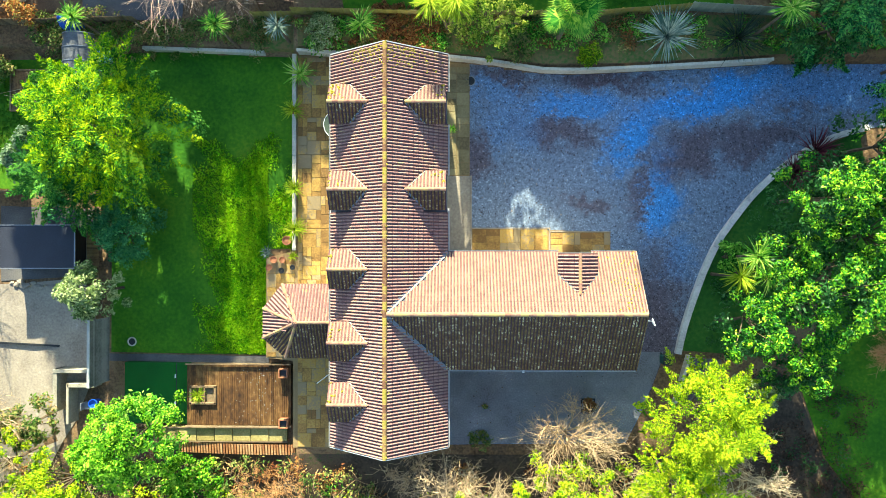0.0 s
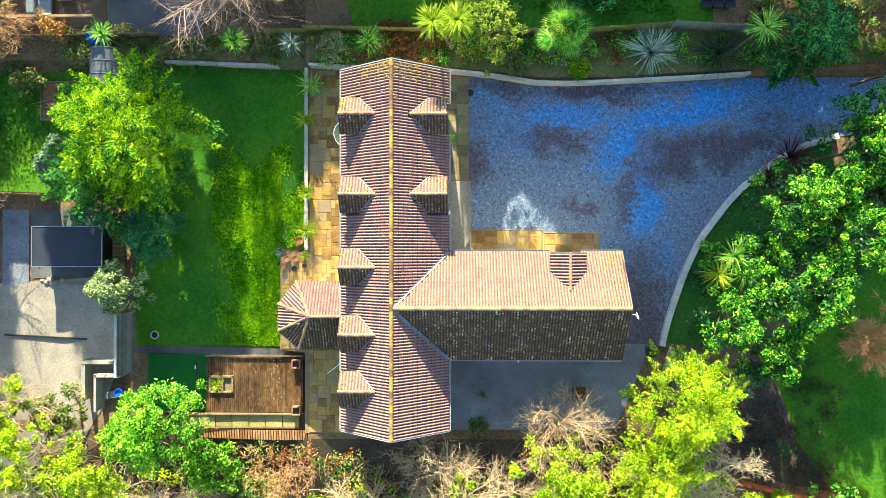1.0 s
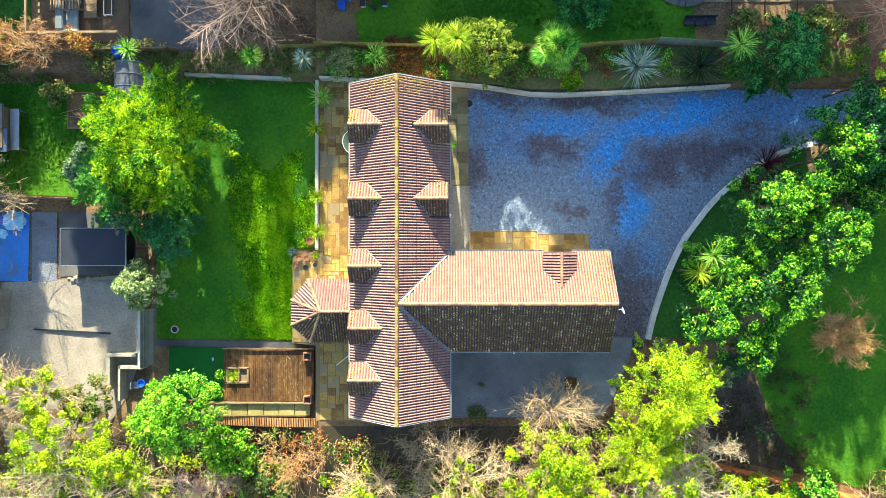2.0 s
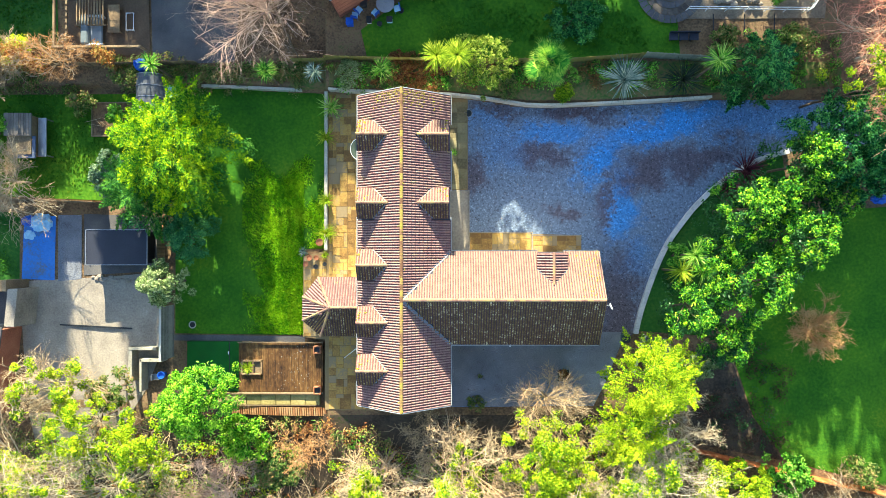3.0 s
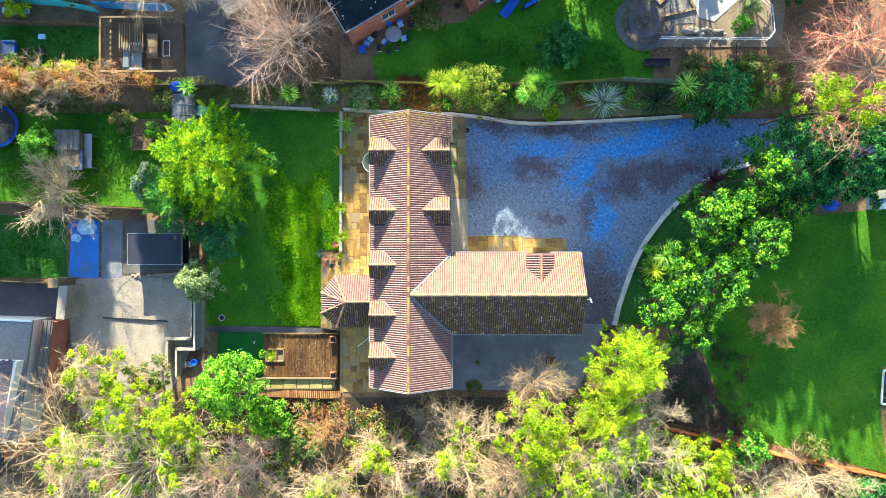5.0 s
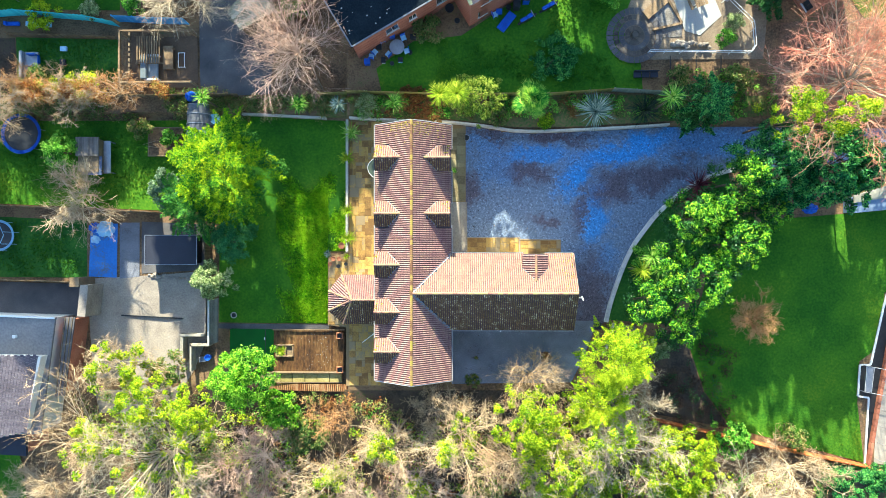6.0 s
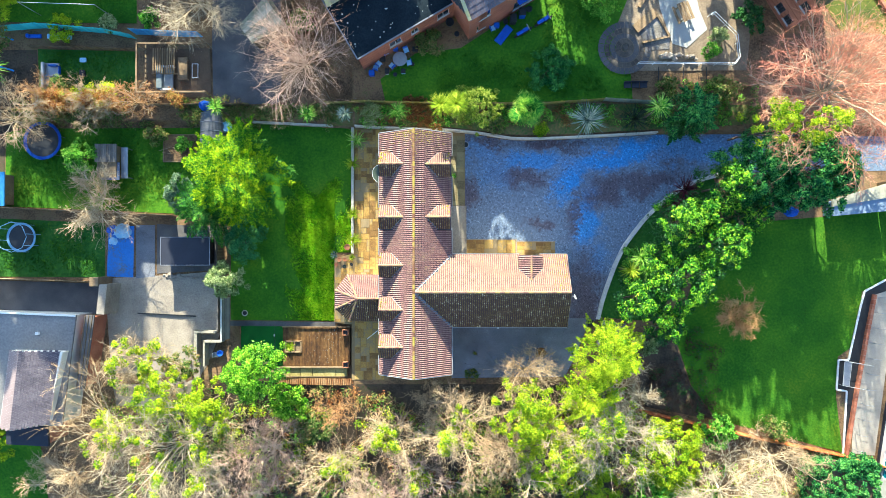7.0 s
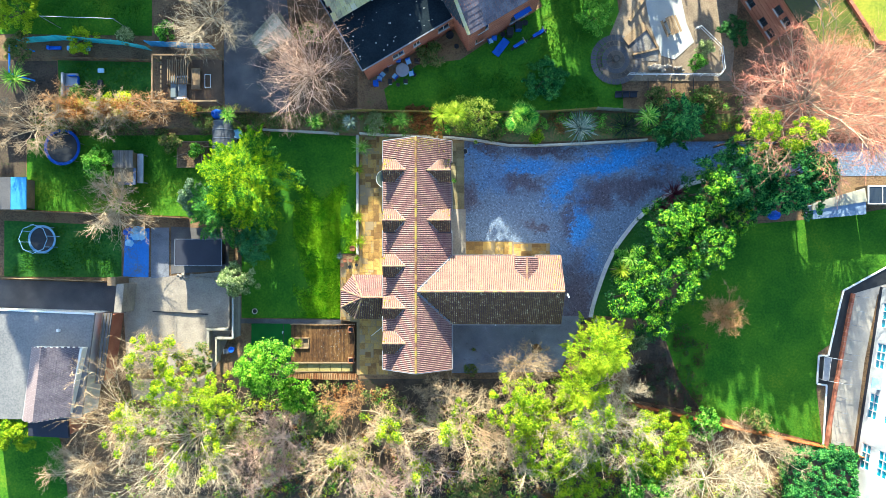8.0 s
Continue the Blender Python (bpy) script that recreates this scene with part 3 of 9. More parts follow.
# ---- garden walls ----
def wall_run(name, line, width, top, material, label, category="wall", coping=None, group=""):
    """A wall along a line of the plan, of separate coping stones on a solid core."""
    base = thing(name, (line[0][0], line[0][1], lie(line[0][0], line[0][1] - 0.3)), label, category, kind="structure")
    core, stones = [], []
    for k in range(len(line) - 1):
        a, b = Vector((line[k][0], line[k][1], 0)), Vector((line[k + 1][0], line[k + 1][1], 0))
        d = (b - a).normalized()
        s = Vector((-d.y, d.x, 0)) * width / 2
        g = min(lie(a.x, a.y - 0.4), lie(b.x, b.y - 0.4)) - 0.3
        zt = (top(a) if callable(top) else top), (top(b) if callable(top) else top)
        i = len(core)
        core += [a - s + Vector((0, 0, g)), b - s + Vector((0, 0, g)), b + s + Vector((0, 0, g)), a + s + Vector((0, 0, g))]
        core += [a - s + Vector((0, 0, zt[0] - 0.06)), b - s + Vector((0, 0, zt[1] - 0.06)), b + s + Vector((0, 0, zt[1] - 0.06)), a + s + Vector((0, 0, zt[0] - 0.06))]
        stones.append((a, b, zt))
    faces = []
    for i in range(0, len(core), 8):
        faces += [(i + 4, i + 5, i + 6, i + 7), (i, i + 1, i + 5, i + 4), (i + 2, i + 3, i + 7, i + 6), (i + 1, i + 2, i + 6, i + 5), (i + 3, i, i + 4, i + 7)]
    part("wall_core", mesh_of("wall_core", core, faces, material), None, base)
    for a, b, zt in stones:
        d = (b - a).normalized()
        s = Vector((-d.y, d.x, 0)) * (width / 2 + 0.03)
        e = d * 0.008
        lo = [a - s + e, b - s - e, b + s - e, a + s + e]
        z = (zt[0], zt[1], zt[1], zt[0])
        c = (a + b) / 2 
        t = 0.92
        v = [p + Vector((0, 0, h - 0.055)) for p, h in zip(lo, z)] + [p + Vector((0, 0, h - 0.012)) for p, h in zip(lo, z)] + [c + (p - c) * t + Vector((0, 0, h)) for p, h in zip(lo, z)]
        f = [(8, 9, 10, 11)] + [(i, (i + 1) % 4, 4 + (i + 1) % 4, 4 + i) for i in range(4)] + [(4 + i, 4 + (i + 1) % 4, 8 + (i + 1) % 4, 8 + i) for i in range(4)]
        part("coping_stone", mesh_of("coping_stone", v, f, coping or material), None, base)
    return base


def chop(line, step):
    """The line cut into even lengths."""
    p = [Vector((q[0], q[1], 0)) for q in line]
    out, left = [p[0]], step
    for a, b in zip(p, p[1:]):
        d, n = (b - a).length, (b - a).normalized()
        at = 0.0
        while d - at >= left:
            at += left
            out.append(a + n * at)
            left = step
        left -= d - at
    out.append(p[-1])
    return [(q.x, q.y) for q in out]


wall_run("curved_wall", chop(east_line, 0.9), 0.32, 0.42, M_GREYWALL, "low curved grey block wall along the drive")
wall_run("garden_wall", chop([(x, y) for x, y in WALL_N if -11 < x < 21], 1.2), 0.13, lambda v: 0.95, M_WALLCAP, "pale whitewashed retaining wall behind the drive")
wall_run("garden_wall", chop([(-20.9, 13.75), (-12.5, 13.15)], 1.2), 0.16, lambda v: lie(v.x, v.y - 0.4) + 0.75, M_WALLCAP, "pale stone retaining wall at the head of the lawn")
wall_run("patio_wall", chop([(-10.4, 12.9), (-10.4, 0.2)], 0.6), 0.2, 0.22, M_WALLCAP, "weathered pale wall between patio and lawn")

# ---- the house ----
RX, RZ, EZ, HALF = -3.82, 7.26, 4.72, 3.39
SLOPE = (RZ - EZ) / HALF
Y0, Y1 = -11.13, 11.47
WY, WX1 = -3.29, 10.32
WALL = 3.06
DORMER_R, DORMER_E, DORMER_W = 6.5, 5.68, 1.1
house = thing("house", (RX, 0, 0), "cream rendered two-storey house with a tiled roof and dormers", "house")


def frame_of(kind):
    """(origin, downhill, along): the plan axes of a roof slope."""
    return {"W": ((RX, 0), (-1, 0), (0, 1)), "E": ((RX, 0), (1, 0), (0, 1)), "N": ((0, WY), (0, 1), (1, 0)), "S": ((0, WY), (0, -1), (1, 0))}[kind]


def spot(kind, u, v, z):
    (ox, oy), (ux, uy), (vx, vy) = frame_of(kind)
    return Vector((ox + ux * u + vx * v, oy + uy * u + vy * v, z))


GAUGE, COVER = 0.272, 0.36
PROFILE = [(0.0, 0.0), (0.05, 0.045), (0.13, 0.065), (0.21, 0.05), (0.30, 0.0), (0.5, -0.006), (0.55, 0.045), (0.63, 0.065), (0.71, 0.05), (0.80, 0.0), (1.0, -0.006)]


def tile_shape(put, u, v, z, slope, lift=0.024, gauge=GAUGE, cover=COVER):
    """Corner points of one double-roll tile whose tail lies at (u, v); put() turns them into the world."""
    rows = []
    for du, dz in ((-gauge - 0.03, 0.0), (0.0, lift), (0.022, lift - 0.05)):
        rows.append([put(u + du, v + f * cover, z - slope * min(du, 0.0) + dz + h) for f, h in PROFILE])
    return rows


TILE_FACES = [(r * 11 + i, r * 11 + i + 1, (r + 1) * 11 + i + 1, (r + 1) * 11 + i) for r in (0, 1) for i in range(10)]


def lay(put, zat, slope, u1, v0, v1, inside, u_top=0.0, gauge=GAUGE, cover=COVER, jitter=0.003):
    """Lists of tiles for a slope, from the eaves at u1 up to the ridge."""
    rng = random.Random(int(u1 * 100 + v0 * 7 + v1 * 13))
    tiles = []
    k = 0
    while True:
        u = u1 - k * gauge
        if u < u_top + gauge * 0.4:
            break
        n = int((v1 - v0) / cover)
        c = (v1 - v0) / n
        for j in range(n):
            v = v0 + j * c
            if inside(u - gauge / 2, v + c / 2):
                tiles.append((u, v, zat(u) + rng.uniform(0, jitter), c))
        k += 1
    return tiles


def dirty_faces(me, joints, channel=None):
    """The flat channels between a tile's rolls, and the tails, hold dirt."""
    me.materials.append(channel or M_GROOVE)
    me.materials.append(M_JOINT)
    me.polygons.foreach_set("material_index", [joints if i % 20 >= 10 else (1 if i % 10 in (4, 9) else 0) for i in range(len(me.polygons))])


def tile_mesh(name, put, tiles, slope, material, gauge=GAUGE, dirty=False):
    v, f = [], []
    for u, vv, z, c in tiles:
        base = len(v)
        for row in tile_shape(put, u, vv, z, slope, gauge=gauge, cover=c):
            v += row
        f += [tuple(base + i for i in q) for q in TILE_FACES]
    me = mesh_of(name, v, f, material)
    dirty_faces(me, 2 if dirty else 1, M_JOINT if material == M_TILE_SHADE else None)
    return me


# dormer places along each slope
DORMERS = {"W": [8.42, 3.55, -0.88, -4.95, -8.36], "E": [8.38, 3.55], "N": [6.85]}


def in_dormer(kind, u, v):
    for c in DORMERS.get(kind, ()):
        if abs(v - c) < DORMER_W - 0.05:
            top = RZ - (DORMER_R - (DORMER_R - DORMER_E) * abs(v - c) / DORMER_W)
            if u > top / SLOPE + 0.05:
                return True
    return False


def inside_main(kind):
    def f(u, v):
        if in_dormer(kind, u, v):
            return False
        if kind == "E" and abs(v - WY) < u - 0.12:
            return False
        if kind in "NS" and v < RX + u + 0.12:
            return False
        return True
    return f


# walls with thickness, and the gables
wall_bm = bmesh.new()
wx0, wx1 = RX - WALL, RX + WALL
for x0, x1, y0, y1 in ((wx0, wx0 + 0.3, Y0 + 0.15, Y1 - 0.15), (wx1 - 0.3, wx1, Y0 + 0.15, Y1 - 0.15)):
    box(wall_bm, x0, x1, y0, y1, -0.1, EZ + 0.18)
for y0, y1 in ((WY - WALL, WY - WALL + 0.3), (WY + WALL - 0.3, WY + WALL)):
    box(wall_bm, wx1, WX1 - 0.12, y0, y1, -0.1, EZ + 0.18)
part("house_wall", wall_bm, M_RENDER, house)


def gable(kind, v0, v1):
    pts = [(-WALL + 0.02, -0.1), (WALL - 0.02, -0.1), (WALL - 0.02, RZ - SLOPE * WALL - 0.08), (0, RZ - 0.1), (-WALL + 0.02, RZ - SLOPE * WALL - 0.08)]
    bm = bmesh.new()
    a = [bm.verts.new(spot(kind, u, v0, z)) for u, z in pts]
    b = [bm.verts.new(spot(kind, u, v1, z)) for u, z in pts]
    bm.faces.new(a)
    bm.faces.new(b[::-1])
    for i in range(5):
        bm.faces.new((a[i], a[(i + 1) % 5], b[(i + 1) % 5], b[i]))
    bmesh.ops.recalc_face_normals(bm, faces=bm.faces)
    return bm


part("gable_wall", gable("E", Y0 + 0.15, Y0 + 0.45), M_RENDER, house)
part("gable_wall", gable("E", Y1 - 0.45, Y1 - 0.15), M_RENDER, house)
part("gable_wall", gable("N", WX1 - 0.42, WX1 - 0.12), M_RENDER, house)

# roof boards under the tiles
SPAN = {"W": (Y0, Y1), "E": (Y0, Y1), "N": (RX, WX1), "S": (RX, WX1)}
SINGLE = []
roof_parts = {}
for kind in "WENS":
    v0, v1 = SPAN[kind]

    def put(u, v, z, kind=kind):
        return spot(kind, u, v, z)

    def zat(u):
        return RZ - SLOPE * u

    if kind in "WE":
        quad = [put(0, v0, RZ - 0.03), put(HALF - 0.04, v0, EZ - 0.0), put(HALF - 0.04, v1, EZ - 0.0), put(0, v1, RZ - 0.03)]
    else:
        quad = [put(0.02, RX + 0.02, RZ - 0.035), put(HALF - 0.04, RX + HALF, EZ - 0.005), put(HALF - 0.04, v1, EZ - 0.005), put(0.02, v1, RZ - 0.035)]
    top = [q + Vector((0, 0, -0.01)) for q in quad]
    bot = [q + Vector((0, 0, -0.09)) for q in quad]
    board = mesh_of("roof_board", top + bot, [(0, 1, 2, 3), (7, 6, 5, 4), (0, 4, 5, 1), (1, 5, 6, 2), (2, 6, 7, 3), (3, 7, 4, 0)], M_BLACK)
    slope_ob = part("roof_slope", board, None, house)
    roof_parts[kind] = slope_ob
    tiles = lay(put, zat, SLOPE, HALF, v0, v1, inside_main(kind), 0.05)
    single = []
    if kind == "N":
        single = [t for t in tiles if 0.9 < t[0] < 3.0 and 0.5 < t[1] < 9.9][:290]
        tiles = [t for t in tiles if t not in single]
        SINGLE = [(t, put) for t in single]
    part("roof_tiles", tile_mesh("roof_tiles", put, tiles, SLOPE, {"S": M_TILE_SHADE, "N": M_TILE_TAN}.get(kind, M_TILE), dirty=kind in "WES"), None, slope_ob, kind="stuff")

# ridge tiles
ridge_v, ridge_f = [], []
for x in (-0.22, 0.21):
    for k in range(7):
        a = math.pi * k / 6
        r = 0.115 if x < 0 else 0.13
        ridge_v.append((r * math.cos(a), x, 0.11 * math.sin(a)))
ridge_f = [(i, i + 1, 8 + i, 7 + i) for i in range(6)] + [(6, 5, 4, 3, 2, 1, 0), (7, 8, 9, 10, 11, 12, 13)]
ridge_me = mesh_of("ridge_tile", ridge_v, ridge_f, M_RIDGE)
ridge_me_old = mesh_of("ridge_tile", ridge_v, ridge_f, mat("pale_ridge_tile", [(0.22, 0.10, 0.07), (0.32, 0.18, 0.12), (0.40, 0.28, 0.10)], 1.6, 9, 0.9, 0.4, per="object", spread=0.3))


def ridge_run(a, b, parent, me=None, scale=1.0):
    a, b = Vector(a), Vector(b)
    n = max(1, round((b - a).length / (0.43 * scale)))
    q = (b - a).to_track_quat("Y", "Z")
    for i in range(n):
        ob = part("ridge_tile", me or ridge_me, None, parent)
        ob.matrix_basis = Matrix.LocRotScale(a + (b - a) * ((i + 0.5) / n), q, (scale, (b - a).length / n / 0.43, scale))


ridge_run((RX, Y0, RZ), (RX, Y1, RZ), house)
ridge_run((RX + 0.1, WY, RZ), (WX1, WY, RZ), house, ridge_me_old)

# valley flashings where the wing meets the main roof
for sgn in (1, -1):
    a = Vector((RX + 0.1, WY + sgn * 0.1, RZ - 0.04))
    b = Vector((RX + HALF, WY + sgn * HALF, EZ + 0.02))
    side = Vector((-sgn, 1, 0)).normalized() * 0.11 if sgn > 0 else Vector((1, 1, 0)).normalized() * 0.11
    up = Vector((0, 0, 0.05))
    part("valley_flashing", mesh_of("valley_flashing", [a - side + up * 1.5, b - side + up * 1.5, b + up * 0.3, a + up * 0.3, b + side + up * 1.5, a + side + up * 1.5], [(0, 1, 2, 3), (3, 2, 4, 5)], M_LEAD), None, house)

# gutters and verges


def gutter(a, b, out, parent=house):
    bm = bmesh.new()
    a, b, out = Vector(a), Vector(b), Vector(out)
    prof = [(0.0, 0.0), (0.0, -0.09), (0.10, -0.09), (0.115, 0.0), (0.10, 0.0), (0.09, -0.07), (0.015, -0.07), (0.015, 0.0)]
    r = [[bm.verts.new(p + out * o + Vector((0, 0, z))) for o, z in prof] for p in (a, b)]
    for i in range(8):
        bm.faces.new((r[0][i], r[0][(i + 1) % 8], r[1][(i + 1) % 8], r[1][i]))
    bm.faces.new(r[0])
    bm.faces.new(r[1][::-1])
    bmesh.ops.recalc_face_normals(bm, faces=bm.faces)
    part("gutter", bm, M_GUTTER, parent, "white plastic gutter")


def gaps(v0, v1, centres, half):
    out, at = [], v0
    for c in sorted(centres):
        out.append((at, c - half))
        at = c + half
    out.append((at, v1))
    return out


for kind in "WENS":
    v0, v1 = SPAN[kind]
    cuts = list(DORMERS.get(kind, []))
    for a, b in gaps(v0 if kind in "WE" else RX + HALF, v1, cuts, 0.95):
        segs = [(a, b)]
        if kind == "E":
            segs = [(a, min(b, WY - HALF)), (max(a, WY + HALF), b)]
        for s, e in segs:
            if e - s > 0.1:
                _, (ux, uy), _ = frame_of(kind)
                gutter(spot(kind, HALF - 0.02, s, EZ - 0.0), spot(kind, HALF - 0.02, e, EZ - 0.0), (ux, uy, 0))
for kind, v in (("W", Y0), ("E", Y0), ("W", Y1), ("E", Y1), ("N", WX1), ("S", WX1)):
    bm = bmesh.new()
    s = -1 if v == Y0 else 1
    a, b = spot(kind, 0.0, v + 0.03 * s, RZ - 0.03), spot(kind, HALF, v + 0.03 * s, EZ - 0.03)
    beam(bm, a, b, 0.05, 0.13)
    part("bargeboard", bm, {"N": M_TILE_TAN, "S": M_TILE_SHADE}.get(kind, M_GUTTER), house)


# dormers
def dormer(kind, c):
    def put(u, v, z):
        return spot(kind, u, v, z)

    front, hw = 3.3, DORMER_W
    fw = WALL + 0.02
    ds = (DORMER_R - DORMER_E) / hw
    root = mesh_of("dormer_wall", *dormer_walls(put, c, fw, hw - 0.14, ds), M_RENDER)
    ob = part("dormer", root, None, house)
    u_r = (RZ - DORMER_R) / SLOPE
    u_e = (RZ - DORMER_E) / SLOPE
    for s in (1, -1):
        quad = [put(u_r, c, DORMER_R - 0.02), put(front, c, DORMER_R - 0.02), put(front, c + s * hw, DORMER_E - 0.02), put(u_e, c + s * hw, DORMER_E - 0.02)]
        low = [q - Vector((0, 0, 0.07)) for q in quad]
        part("dormer_board", mesh_of("dormer_board", quad + low, [(0, 1, 2, 3), (7, 6, 5, 4), (0, 4, 5, 1), (1, 5, 6, 2), (2, 6, 7, 3)], M_BLACK), None, ob)

        def dput(u, v, z, s=s):
            # u runs down the dormer's slope, v along its ridge
            return spot(kind, v, c + s * u, z)

        def ok(u, v):
            return v > u_r + (u_e - u_r) * u / hw - 0.05

        tiles = lay(dput, lambda u: DORMER_R - ds * u, ds, hw, u_r - 0.05, front, ok, 0.0, 0.27, 0.34)
        # sides away from the sun take the dark copy, sunny sides the tan one
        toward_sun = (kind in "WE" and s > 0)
        part("dormer_tiles", tile_mesh("dormer_tiles", dput, tiles, ds, M_TILE_TAN if toward_sun else (M_TILE if kind == "N" else M_TILE_SHADE), 0.27), None, ob, kind="stuff")
        # valley strip
        a, b = put(u_r, c, DORMER_R + 0.05), put(u_e, c + s * hw, DORMER_E + 0.05)
        w = put(0.07, 0, 0) - put(0, 0, 0)
        part("flashing", mesh_of("flashing", [a - w, a + w, b + w, b - w], [(0, 1, 2, 3)], M_LEAD), None, ob)
    ridge_run(put(front, c, DORMER_R + 0.0), put(u_r + 0.02, c, DORMER_R + 0.0), ob, ridge_me_old, 0.8)
    # window in the front
    z0, z1 = 3.75, 5.2
    out = put(1, 0, 0) - put(0, 0, 0)
    for nm, m, v0, v1, za, zb, d0, d1 in (("window_frame", M_WHITE, -0.6, 0.6, z0, z1, 0.0, 0.03), ("pane", M_GLASS, -0.53, -0.03, z0 + 0.07, z1 - 0.07, 0.03, 0.036), ("pane", M_GLASS, 0.03, 0.53, z0 + 0.07, z1 - 0.07, 0.03, 0.036)):
        bm = bmesh.new()
        p, q = put(fw + d0, c + v0, za), put(fw + d1, c + v1, zb)
        box(bm, min(p.x, q.x), max(p.x, q.x), min(p.y, q.y), max(p.y, q.y), za, zb)
        part(nm, bm, m, ob)
    return ob


def dormer_walls(put, c, fw, hw, ds):
    t = DORMER_R - 0.12
    e = t - ds * hw
    inner = 0.9
    v = [put(fw, c - hw, EZ - 1.2), put(fw, c + hw, EZ - 1.2), put(fw, c + hw, e), put(fw, c, t), put(fw, c - hw, e)]
    v += [put(inner, c - hw, EZ - 1.2), put(inner, c + hw, EZ - 1.2), put(inner, c + hw, e), put(inner, c, t), put(inner, c - hw, e)]
    return v, [(0, 1, 2, 3, 4), (9, 8, 7, 6, 5), (1, 6, 7, 2), (0, 4, 9, 5)]


for kind, cs in DORMERS.items():
    for c in cs:
        dormer(kind, c)

# ground-floor and gable windows
for x, y0, y1, z0, z1, s in [(wx0, y - 0.75, y + 0.75, 0.9, 2.1, -1) for y in (9.2, 5.2, 1.0, -9.6)] + [(wx1, y - 0.6, y + 0.6, 0.9, 2.1, 1) for y in (9.0, 5.9, -9.4)]:
    fr = part("window", boxm(x - 0.02, x + 0.02, y0, y1, z0, z1), M_WHITE, house, "white framed window")
    for k in (0, 1):
        m = (y0 + y1) / 2
        a, b = (y0 + 0.06, m - 0.03) if k == 0 else (m + 0.03, y1 - 0.06)
        part("pane", boxm(x + s * 0.02, x + s * 0.026, a, b, z0 + 0.06, z1 - 0.06), M_GLASS, fr)
for x0, x1, y, z0, z1, s in [(x - 0.6, x + 0.6, WY + sg * WALL, 0.9, 2.1, sg) for x in (2.4, 9.2) for sg in (1, -1)]:
    fr = part("window", boxm(x0, x1, y - 0.02, y + 0.02, z0, z1), M_WHITE, house, "white framed window")
    m = (x0 + x1) / 2
    for a, b in ((x0 + 0.06, m - 0.03), (m + 0.03, x1 - 0.06)):
        part("pane", boxm(a, b, y + s * 0.02, y + s * 0.026, z0 + 0.06, z1 - 0.06), M_GLASS, fr)
door = part("door", boxm(6.3, 7.3, WY + WALL, WY + WALL + 0.05, 0.0, 2.05), M_DARK, house, "dark front door")
part("door_handle", boxm(7.1, 7.14, WY + WALL + 0.05, WY + WALL + 0.1, 0.95, 1.1), M_STEEL, door)

# the bay with its hipped roof
BAY = [(-7.2, -6.35), (-10.35, -6.35), (-11.72, -5.15), (-11.72, -3.35), (-10.55, -1.86), (-7.2, -1.86)]
BE, BZ = 2.6, 3.95
bay_c = (-9.38, -4.08)
shrink = [(bay_c[0] + (x - bay_c[0]) * 0.88 if x < -8 else x + 0.3, bay_c[1] + (y - bay_c[1]) * 0.88) for x, y in BAY]
bay = part("bay", prism(shrink[::-1], -0.9, BE + 0.05), M_RENDER, house, "cream rendered bay room")
apex, back = Vector((*bay_c, BZ)), Vector((-6.9, -4.08, BZ))
bp = [Vector((x, y, BE)) for x, y in BAY]
bay_faces = [[bp[0], bp[1], apex, back], [bp[1], bp[2], apex], [bp[2], bp[3], apex], [bp[3], bp[4], apex], [bp[4], bp[5], back, apex]]
for poly in bay_faces:
    low = [q - Vector((0, 0, 0.08)) for q in poly]
    n = len(poly)
    part("bay_board", mesh_of("bay_board", poly + low, [tuple(range(n)), tuple(range(2 * n - 1, n - 1, -1))] + [(i, n + i, n + (i + 1) % n, (i + 1) % n) for i in range(n)], M_BLACK), None, bay)
    a, b = poly[0], poly[1]
    along = (b - a).normalized()
    nrm = (b - a).cross(poly[2] - b).normalized()
    if nrm.z < 0:
        nrm = -nrm
    down = Vector((nrm.x, nrm.y, 0)).normalized()
    sl = math.hypot(nrm.x, nrm.y) / nrm.z
    run = (a - apex).dot(down)
    L = (b - a).length

    def bput(u, v, z, a=a, along=along, down=down, run=run):
        q = a + along * v + down * (u - run)
        return Vector((q.x, q.y, z))

    def bok(u, v, poly=poly, bput=bput):
        q = bput(u, v, 0)
        s = None
        for i in range(len(poly)):
            p, r = poly[i], poly[(i + 1) % len(poly)]
            cr = (r.x - p.x) * (q.y - p.y) - (r.y - p.y) * (q.x - p.x)
            if abs(cr) > 1e-6:
                if s is None:
                    s = cr > 0
                elif s != (cr > 0):
                    return False
        return True

    tl = lay(bput, lambda u, run=run, sl=sl: BE + 0.02 + (run - u) * sl, sl, run, -0.3, L + 0.3, bok, 0.0)
    # bay slopes turned from the sun take the painted-shade tile
    part("bay_tiles", tile_mesh("bay_tiles", bput, tl, sl, M_TILE if down.y > -0.2 else M_TILE_SHADE), None, bay, kind="stuff")
for q in bp[1:5]:
    ridge_run(q + Vector((0, 0, 0.03)), apex + Vector((0, 0, 0.03)), bay, ridge_me_old, 0.8)
ridge_run(apex, back, bay, ridge_me_old, 0.8)
for a, b in zip(bp, bp[1:]):
    d = (b - a).normalized()
    gutter(a, b, (d.y, -d.x, 0), bay)

# cushions of yellow moss along the gable, the dormers and the wing's end
mrng = random.Random(44)
moss = bmesh.new()


def moss_at(kind, u, v, z, r):
    bmesh.ops.create_icosphere(moss, subdivisions=1, radius=r, matrix=Matrix.Translation(spot(kind, u, v, z)) @ Euler((0, 0, mrng.uniform(0, 6))).to_matrix().to_4x4() @ Matrix.Diagonal((1.5, 0.7, 0.35, 1)))


